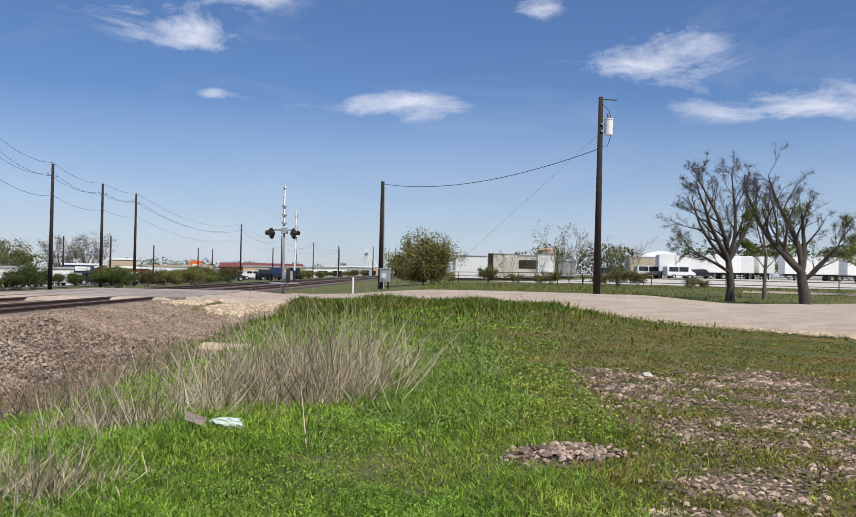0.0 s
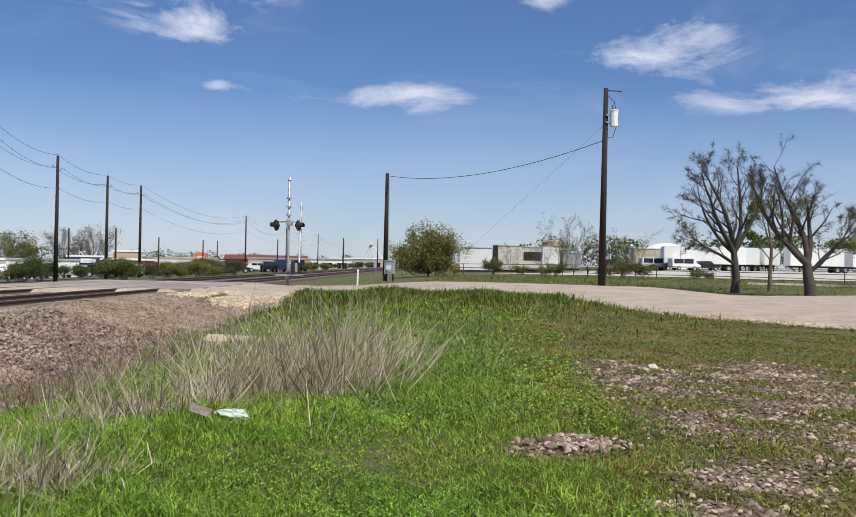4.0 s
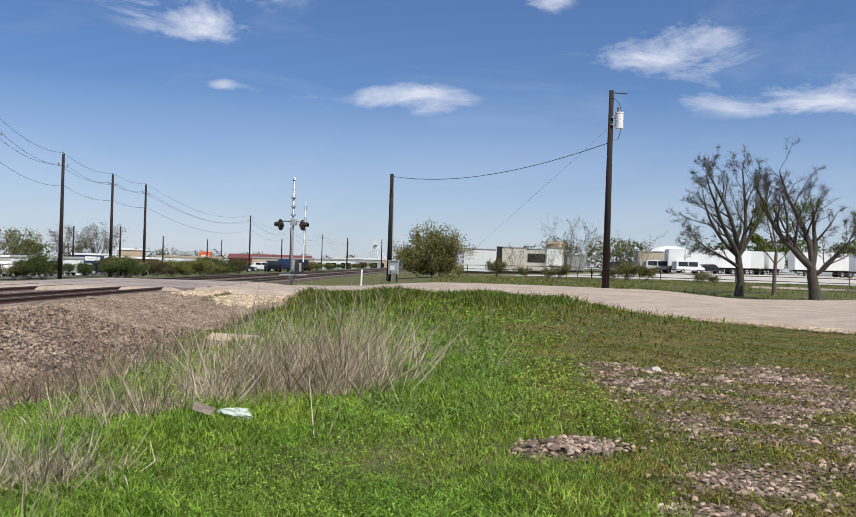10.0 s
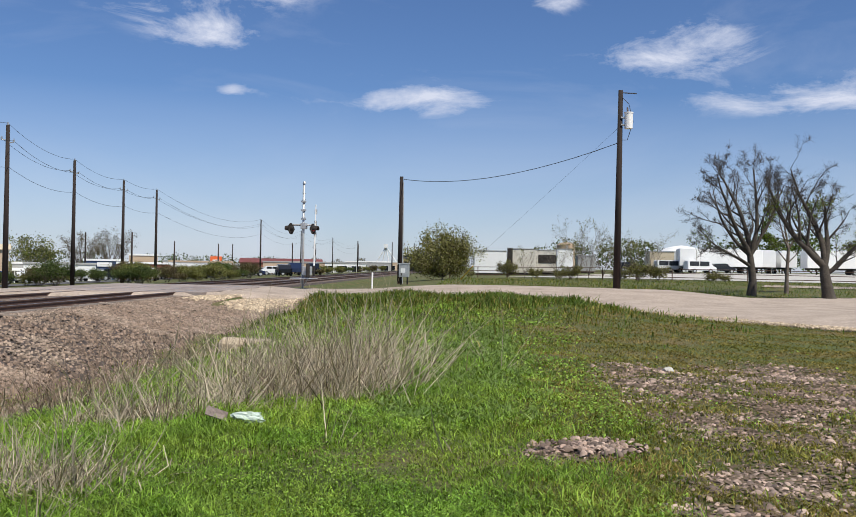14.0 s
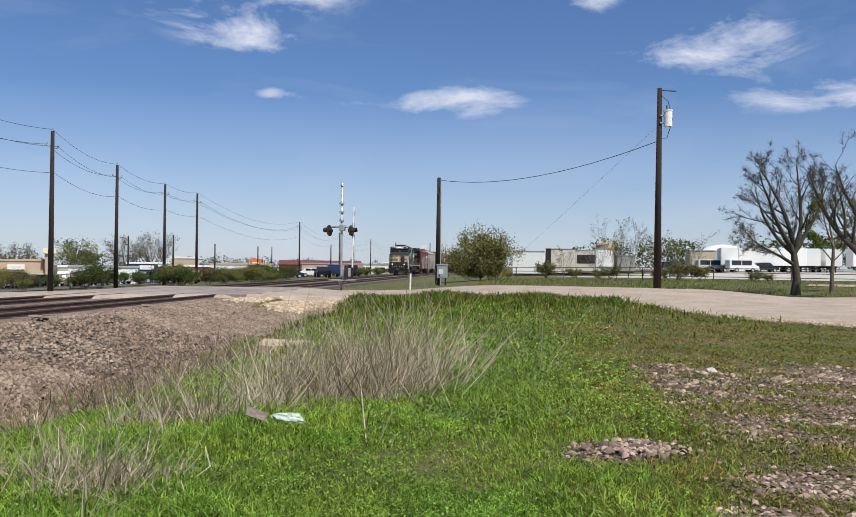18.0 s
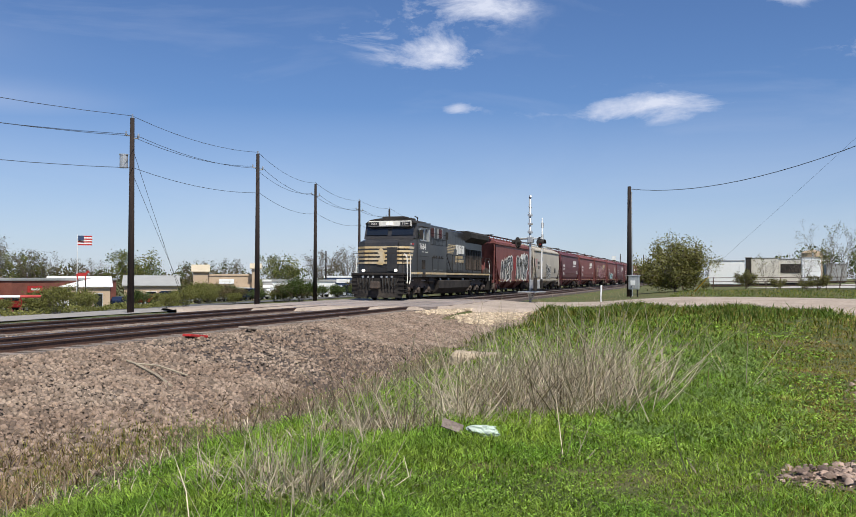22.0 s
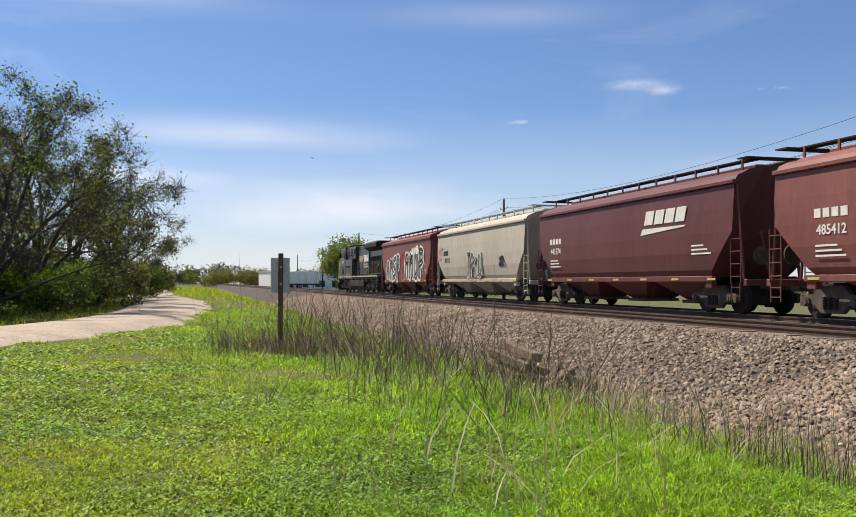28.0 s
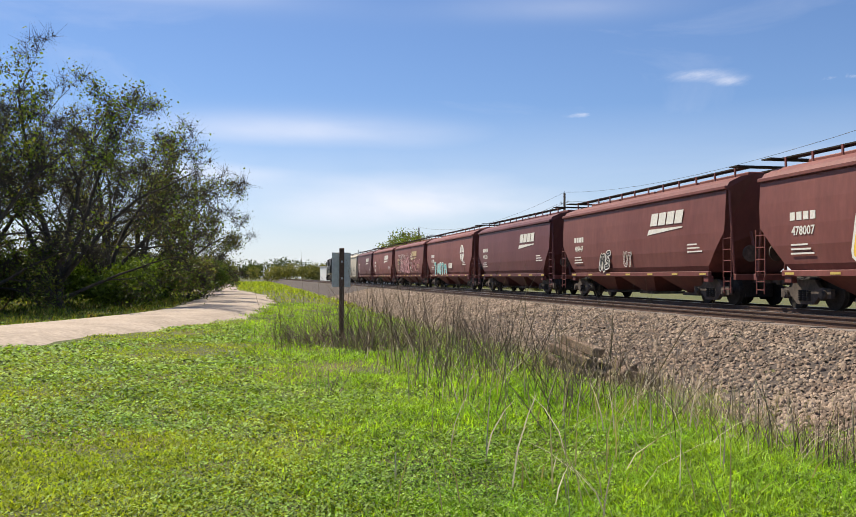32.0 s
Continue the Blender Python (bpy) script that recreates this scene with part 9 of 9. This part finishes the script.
def ballast_stones():
    rng = np.random.default_rng(15)
    n = 105000
    x = rng.uniform(-11.5, -6.5, n)
    y = np.concatenate([rng.uniform(-12, 16, n // 2), rng.uniform(-34, 36, n - n // 2)])
    k = rng.uniform(0, 1, n) > np.clip((x + 7.8) / 1.5, 0, 0.9)
    x, y = x[k], y[k]
    stones("ballast", "sharp grey-brown crushed stones on the bank", x, y, bed_z(x) + rng.uniform(-0.02, 0.035, len(x)), 0.043, "stone", rng, flat=1.0)
    n = 26000
    x = rng.uniform(-11.5, -6.8, n)
    y = -34 - 50 * rng.uniform(0, 1, n) ** 1.4
    stones("ballast", "crushed stones further along the bank", x, y, bed_z(x) + rng.uniform(-0.02, 0.04, n), 0.065, "stone", rng, flat=1.0)
    n = 22000
    x = np.concatenate([rng.uniform(-15.9, -14.4, n // 2), rng.uniform(-11.9, -11.3, n - n // 2)])
    y = rng.uniform(-40, 36, n)
    stones("ballast", "crushed stones between the tracks", x, y, bed_z(x) + 0.0, 0.034, "stone", rng)
    # stony trampled patch in the grass
    x, y = rng.uniform(0.4, 7.5, 46000), rng.uniform(4.6, 17.5, 46000)
    k = rng.uniform(0, 1, 46000) < bare(x, y) ** 1.3 * 0.8
    x, y = x[k], y[k]
    stones("rubble", "pinkish broken stones in bare soil", x, y, ground_z(x, y) + roughness_at(x, y) + 0.014, 0.016 + 0.034 * rng.uniform(0, 1, (len(x), 1, 1)) ** 5, "rubble_stone", rng, "rubble", 0.6)
    x, y = rng.normal(1.24, 0.2, 260), rng.normal(8.15, 0.17, 260)
    stones("rubble_heap", "small heap of broken stones in the grass", x, y, ground_z(x, y) + 0.03 + rng.uniform(0, 0.03, 260), 0.033, "rubble_stone", rng, "rubble", 0.65)


ballast_stones()


# ---- small things ----
def post_with_sign():
    x, y = -1.75, -18.3
    t = thing("sign_post", "rusty steel post with the grey back of a sign", "sign post", pose(x, y, gz(x, y)))
    part("post", boxes((-0.05, 0.05, -0.03, 0.03, -0.3, 1.95), bevel=0.008), "rail_rust", t)
    part("sign_plate", boxes((-0.19, 0.2, -0.075, -0.055, 1.14, 1.86), bevel=0.004), "galvanised", t, "bare grey metal sign seen from behind")
    part("bolt", boxes((-0.02, 0.02, 0.03, 0.05, 1.3, 1.34), (-0.02, 0.02, 0.03, 0.05, 1.65, 1.69)), "galvanised", t)


post_with_sign()


def old_ties():
    rnd = random.Random(4)
    for k, (x, y, z, a, tl) in enumerate(((-5.75, -15.9, 0.12, 104, -4), (-6.02, -15.75, 0.16, 100, -6), (-5.88, -15.85, 0.36, 105, -5), (-6.05, -15.8, 0.57, 99, -6), (-6.5, -15.3, 0.24, 60, 14), (-6.62, -15.0, 0.18, 128, -16), (-6.35, -14.85, 0.12, 40, 8))):
        o = part("old_tie", boxes((-0.62, 0.62, -0.115, 0.115, -0.085, 0.085), bevel=0.02), "old_wood", at=pose(x, y, gz(x, y) + z, tl, rnd.uniform(7, 13), a))
        tagged(o, "broken grey-brown wooden railway tie on the bank", "railway tie", "discarded ties")


old_ties()


def litter():
    rng = np.random.default_rng(2)
    x, y = -2.15, 8.75
    t = thing("litter", "crumpled pale plastic bag with a bit of card in the grass", "litter", pose(x, y, gz(x, y) + 0.12))
    bm = bmesh.new()
    bmesh.ops.create_icosphere(bm, subdivisions=3, radius=0.12)
    for v in bm.verts:
        k = 1 + 0.5 * noise.noise(v.co * 11) + 0.4 * noise.noise(v.co * 27)
        v.co = Vector((v.co.x * k * 1.3, v.co.y * k * 0.7, v.co.z * k * 0.45))
    part("bag", bm, "plastic_pale", t)
    bm = boxes((-0.11, 0.11, -0.07, 0.07, -0.004, 0.004))
    part("card", bm, "tie", t, "torn brown card", at=pose(-0.34, 0.0, 0.03, 30, 20, 15))
    x, y = -5.0, 20.6
    c = thing("concrete_slab", "pale buff concrete slab edge showing in the grass", "concrete slab", pose(x, y, gz(x, y) + 0.05, 2, 3, 12))
    part("slab", boxes((-0.8, 0.8, -0.35, 0.35, -0.3, 0.08), bevel=0.09), "apron_stone", c)
    r = bmesh.new()
    bmesh.ops.create_icosphere(r, subdivisions=2, radius=0.1)
    for v in r.verts:
        v.co *= 1 + 0.4 * noise.noise(v.co * 12)
        v.co.z *= 0.6
    o = part("stone_block", r, "concrete", at=pose(3.3, 14.4, gz(3.3, 14.4) + 0.05))
    tagged(o, "single pale stone lying on the grass", "stone")


litter()


# ---- more along the street ----
def scrub_row():
    rnd = random.Random(77)
    protos_ = []
    for k in range(4):
        protos_.append(tree(-52 - k * 4, 84 + k * 9, "scrubby roadside shrub with thin leaves", 180 + k, h=2.6, r=0.035, depth=3, stems=[(math.cos(a) * 0.55, math.sin(a) * 0.55, 1) for a in np.arange(0, 6.2, 0.75)], leaf=("leaf_olive", "leaf_olive", "leaf_brown", "leaf_dark")[k], per=4, lsize=0.13, first=0.34, lspread=0.2, name="bush"))
    for k in range(44):
        az, d = rnd.uniform(15, 36), rnd.uniform(70, 150)
        x, y = polar(az, d)
        c = copy_thing(protos_[k % 4], pose(x, y, gz(x, y), 0, 0, rnd.uniform(0, 360)))
        q = rnd.uniform(0.35, 0.8)
        c.scale = (q * 1.2, q * 1.2, q)
    for k in range(40):
        x, y = rnd.uniform(-30, -22.5), rnd.uniform(56, 260)
        c = copy_thing(protos_[(k * 3 + 1) % 4], pose(x, y, gz(x, y), 0, 0, rnd.uniform(0, 360)))
        q = rnd.uniform(0.3, 0.75)
        c.scale = (q * 1.3, q * 1.3, q)
    for az, d, q in ((32.6, 62, 0.5), (29.6, 72, 0.4), (27.0, 80, 0.45), (33.6, 60, 0.4), (40.0, 56, 0.7), (38.4, 62, 0.5), (43.0, 60, 0.45)):
        x, y = polar(az, d)
        c = copy_thing(protos_[0], pose(x, y, gz(x, y), 0, 0, az * 7))
        c.scale = (q * 1.15, q * 1.15, q)


scrub_row()


def hedge(pts, h, wdt, label, seed, mat="leaf"):
    rng = np.random.default_rng(seed)
    P = []
    for (xa, ya), (xb, yb) in zip(pts, pts[1:]):
        n = int(math.hypot(xb - xa, yb - ya) * 60)
        u = rng.uniform(0, 1, n)
        x, y = xa + (xb - xa) * u + rng.normal(0, wdt * 0.4, n), ya + (yb - ya) * u + rng.normal(0, wdt * 0.4, n)
        P.append(np.stack([x, y, ground_z(x, y) + rng.uniform(0, 1, n) ** 0.7 * h * (0.8 + 0.3 * np.sin(x + y))], 1))
    root = new("hedge")
    leaf_cards(np.concatenate(P), 0.14, 3, 0.06, rng, "foliage", mat, root)
    tagged(root, label, "hedge", kind="stuff")


hedge([(-31.5, 2), (-32.5, 12), (-34.0, 21)], 0.75, 1.2, "low clipped green hedge on the street island", 301)
hedge([(-36.0, 30), (-37.5, 46), (-43, 66)], 0.45, 1.4, "low hedge along the street", 302, "leaf_olive")


def kerb(pts, label):
    t = thing("kerb", label, "kerb", kind="structure")
    for (xa, ya), (xb, yb) in zip(pts, pts[1:]):
        n = max(1, int(math.hypot(xb - xa, yb - ya) / 3))
        for k in range(n):
            a = (xa + (xb - xa) * k / n, ya + (yb - ya) * k / n)
            b = (xa + (xb - xa) * (k + 0.985) / n, ya + (yb - ya) * (k + 0.985) / n)
            m = ((a[0] + b[0]) / 2, (a[1] + b[1]) / 2)
            l = math.hypot(b[0] - a[0], b[1] - a[1])
            part("kerb_stone", boxes((-l / 2, l / 2, -0.09, 0.09, -0.1, 0.17), bevel=0.02), "concrete", t, at=pose(m[0], m[1], gz(*m) + 0.03, 0, 0, math.degrees(math.atan2(b[1] - a[1], b[0] - a[0]))))


kerb([(-29.6, -4), (-30.2, 10), (-31.8, 23), (-35.4, 23.5), (-36, 6)], "pale concrete kerb round the planted island")
sheet("island", [(-29.7, -4), (-31.8, 23), (-35.4, 23.4), (-36, 6)], "soil", "planted island between the lanes", "traffic island", 0.12, 10)


def horse_figure(x, y, h, mat, label, turn):
    t = thing("horse_figure", label, "horse figure", pose(x, y, gz(x, y), 0, 0, turn))
    prof = [(-1.0, 0.0), (-0.85, 0.0), (-0.75, 0.75), (0.45, 0.8), (0.55, 0.0), (0.7, 0.0), (0.75, 0.95), (1.05, 1.45), (1.35, 1.4), (1.4, 1.55), (1.1, 1.85), (0.95, 1.85), (0.6, 1.4), (-0.8, 1.4), (-1.15, 1.1), (-1.2, 0.6), (-1.0, 0.9)]
    bm = bmesh.new()
    extrude_profile(bm, [(a * 0.5, b * 0.5 + h) for a, b in prof], "y", -0.1, 0.1)
    part("figure", bm, mat, t)
    for s in (-0.42, 0.3):
        part("post", tube(bmesh.new(), (s, 0, 0), (s, 0, h + 0.1), 0.06, n=8), "black_dull", t)
    return t


horse_figure(*polar(49.8, 78), 4.1, "black_dull", "dark metal horse figure on two posts", 50)
horse_figure(*polar(38.6, 96), 3.0, "red", "red horse figure on two posts", 40)


def flag_pole():
    x, y = polar(38.9, 96)
    t = thing("flag_pole", "white flag pole with a striped flag", "flag pole", pose(x, y, gz(x, y), 0, 0, 38))
    part("pole", tube(bmesh.new(), (0, 0, 0), (0, 0, 7.6), 0.05, 0.03, 8), "white_paint", t)
    for k in range(7):
        bm = bmesh.new()
        extrude_profile(bm, [(0.05, 0.0), (0.7, 0.12), (1.4, -0.05), (1.4, -0.02), (0.7, 0.15), (0.05, 0.03)], "z", 6.5 + 0.14 * k, 6.64 + 0.14 * k)
        part("flag_stripe", bm, "red" if k % 2 == 0 else "white_paint", t)
    part("flag_canton", boxes((0.06, 0.6, -0.08, 0.05, 7.0, 7.48)), "blue_wall", t)


flag_pole()


def windmill():
    x, y = polar(60.0, 62)
    t = thing("windmill", "small ornamental farm windmill", "windmill", pose(x, y, gz(x, y), 0, 0, 50))
    for sx, sy in ((-1, -1), (1, -1), (1, 1), (-1, 1)):
        part("leg", tube(bmesh.new(), (sx * 0.55, sy * 0.55, 0), (sx * 0.08, sy * 0.08, 3.6), 0.035, n=6), "galvanised", t)
    for k in range(3):
        z = 0.9 + 0.9 * k
        q = 0.55 - 0.47 * z / 3.6
        part("brace", path_tube(bmesh.new(), [(-q, -q, z), (q, -q, z), (q, q, z), (-q, q, z)], 0.02), "galvanised", t)
    for k in range(10):
        a = 2 * math.pi * k / 10
        part("blade", boxes((-0.09, 0.09, -0.01, 0.01, 0.15, 0.6)), "white_paint" if k % 2 else "red", t, at=Matrix.Translation((0, -0.2, 3.7)) @ Matrix.Rotation(a, 4, "Y") @ Matrix.Rotation(0.3, 4, "Z"))
    part("tail", boxes((-0.02, 0.02, 0.2, 0.9, 3.55, 3.9)), "red", t)


windmill()


def round_sign(x, y, turn, h, label):
    t = thing("road_sign", label, "road sign", pose(x, y, gz(x, y), 0, 0, turn))
    part("post", tube(bmesh.new(), (0, 0, 0), (0, 0, h + 0.4), 0.035, n=8), "galvanised", t)
    part("plate", disc(bmesh.new(), (0, -0.05, h), (0, 1, 0), 0.42, 0.012, 24), "galvanised", t)


round_sign(-31.0, 14.5, -30, 2.2, "grey back of a round railway warning sign")

# loose stones that spill from the bank to the road, paler towards the crossing
ra = np.random.default_rng(55)
ax, ay = ra.uniform(-11.3, -5.4, 26000), ra.uniform(24, 39, 26000)
ak = ax < -8.2 + (ay - 24) * 0.13 + 0.5 * np.sin(ay * 1.7) + ra.normal(0, 0.3, 26000)
pale = ak & (ay + ra.normal(0, 0.5, 26000) + 0.7 * np.sin(ax * 2) > 35.2)
az_ = np.maximum(foot_z(ax, ay), ground_z(ax, ay)) + 0.02
stones("spilled_gravel", "brown broken stones spilling from the bank", ax[ak & ~pale], ay[ak & ~pale], az_[ak & ~pale], 0.06, "stone", ra)
stones("spilled_gravel", "pale buff rubble beside the crossing", ax[pale], ay[pale], az_[pale] + 0.03, 0.085, "apron_stone", ra, flat=0.9)

ex, ey = ra.uniform(3, 13.5, 16000), ra.uniform(24, 38, 16000)
ed = road_distance(ex, ey)
ek = (np.abs(ed + 0.1 + 0.3 * np.sin(ex * 1.7)) < 0.45) & (ra.uniform(0, 1, 16000) < 0.3 + 0.7 * smooth(5, 10, ex))
stones("edge_gravel", "loose pale stones along the edge of the gravel", ex[ek], ey[ek], ground_z(ex[ek], ey[ek]) + 0.06, 0.05, "apron_stone", ra)

# dry branch and bleached boards on the bank
br = thing("dry_branch", "bleached dry branch lying on the ballast", "branch", pose(-10.0, 14.0, float(bed_z(-10.0))))
part("branch", path_tube(bmesh.new(), [(-1.3, 0.7, 0.22), (-0.7, 0.42, 0.14), (-0.1, 0.1, 0.09), (0.6, -0.25, -0.06), (1.2, -0.6, -0.24)], 0.03), "straw", br)
part("side_shoot", path_tube(bmesh.new(), [(-0.1, 0.1, 0.09), (0.3, 0.25, 0.05), (0.9, 0.3, -0.12)], 0.018), "straw", br)
for k, (x, y, l, a) in enumerate(((-11.35, 21.5, 2.2, 88), (-11.4, 18.5, 1.4, 93), (-11.45, 28.0, 1.6, 90))):
    o = part("loose_board", boxes((-l / 2, l / 2, -0.11, 0.11, -0.03, 0.03), bevel=0.008), "road" if k != 1 else "red", at=pose(x, y, -0.15, 0, 6, a))
    tagged(o, "bleached loose board lying beside the rail" if k != 1 else "short red-painted board beside the rail", "board")


def pale_block(x, y, r, label):
    bm = bmesh.new()
    bmesh.ops.create_icosphere(bm, subdivisions=2, radius=r)
    for v in bm.verts:
        v.co *= 1 + 0.45 * noise.noise(v.co * 9)
        v.co.z *= 0.5
    o = part("stone_block", bm, "concrete", at=pose(x, y, float(bed_z(x)) + 0.03))
    tagged(o, label, "stone")


pale_block(-7.7, 6.2, 0.12, "flat pale stone on the ballast")
pale_block(-7.9, 6.4, 0.08, "small pale stone on the ballast")


def dead_shrub(x, y, seed, h, label):
    t = thing("dead_shrub", label, "shrub", pose(x, y, float(bed_z(x)) - 0.02))
    rnd = random.Random(seed)
    segs, tips = [], []
    for k in range(7):
        grow(rnd, Vector((rnd.uniform(-0.05, 0.05), rnd.uniform(-0.05, 0.05), 0)), Vector((rnd.uniform(-0.6, 0.6), rnd.uniform(-0.8, 0.8), 1)).normalized(), h * 0.4, 0.006, 2, segs, tips, 0.7)
    V, F = limb_mesh(segs, 4)
    me = bpy.data.meshes.new("stem")
    me.from_pydata(V, [], F)
    me.materials.append(M["straw"])
    o = new("stem", me)
    o.parent = t


dead_shrub(-11.1, 2.3, 1, 0.6, "leafless pale shrub growing by the rail")
dead_shrub(-11.15, 1.2, 2, 0.45, "small leafless shrub by the rail")
dead_shrub(-11.2, 8.0, 3, 0.55, "dry leafless weed by the rail")

building(-34, -235, 26, 14, 4.4, 190, "white_paint", "grey_wall", "low white building far along the line", windows=windows_row(-12, 12, 5, 0.6, 2.4))
trailer(-27, -215, 60, "white trailer parked far along the line")


# ---- butterfly ----
def butterfly():
    t = thing("butterfly", "small dark butterfly in flight", "butterfly", pose(-12, -60, 9))
    part("body", tube(bmesh.new(), (0, -0.014, 0), (0, 0.014, 0), 0.003, 0.002, 8), "black_ink", t)
    for s in (-1, 1):
        bm = bmesh.new()
        pts = [(p * 1.35, q * 1.35, r * 1.35) for p, q, r in [(0, 0.010, 0), (s * 0.022, 0.024, 0.014), (s * 0.034, 0.014, 0.020), (s * 0.028, 0.0, 0.016), (s * 0.026, -0.014, 0.014), (s * 0.012, -0.02, 0.006), (0, -0.008, 0)]]
        bm.faces.new([bm.verts.new(p) for p in pts])
        r = bmesh.ops.extrude_face_region(bm, geom=bm.faces[:])
        bmesh.ops.translate(bm, verts=[q for q in r["geom"] if isinstance(q, bmesh.types.BMVert)], vec=(0, 0, 0.0006))
        part("wing", bm, "black_ink", t)
    return t


insect = butterfly()
# seconds, place, tilt
BUTTERFLY = [(0.0, -14.00, -70.00, 8.00, 10, 20, 150), (20.0, -10.00, -50.00, 10.00, -15, -25, 175), (26.0, -12.03, -27.29, 7.82, 20, 15, 130), (27.0, -1.85, -22.61, 2.76, 0, -10, 160), (28.5, -3.59, -19.58, 4.24, 10, 20, 150), (30.0, -5.85, -12.98, 4.30, -15, -25, 175), (30.5, -4.04, -9.30, 3.19, 20, 15, 130), (31.0, -1.44, -5.76, 2.15, 0, -10, 160), (31.3, -0.25, -2.54, 1.56, 10, 20, 150), (31.6, 0.20, -1.32, 0.89, -15, -25, 175), (31.8, 0.74, -1.74, 0.75, 20, 15, 130), (32.0, 1.86, -2.88, 0.72, 0, -10, 160)]


# ---- what moves ----
def motions():
    for i, ob in enumerate(train):
        rows = []
        for k in range(0, 65):
            t = k * 0.5
            run = (TRAIN_V if t < 24 else TRAIN_V_LATE) * (t - 24)
            if i == 0:
                y = TRAIN_Y0 + 0.10 - run
            else:
                y = (COUPLERS[i - 1] + COUPLERS[i]) / 2 - run
            rows.append((t, pose(TRAIN_X, y, 0)))
        walk(ob, rows)
    walk(insect, [(t, pose(x, y, z, rx, ry, rz)) for t, x, y, z, rx, ry, rz in BUTTERFLY])


motions()
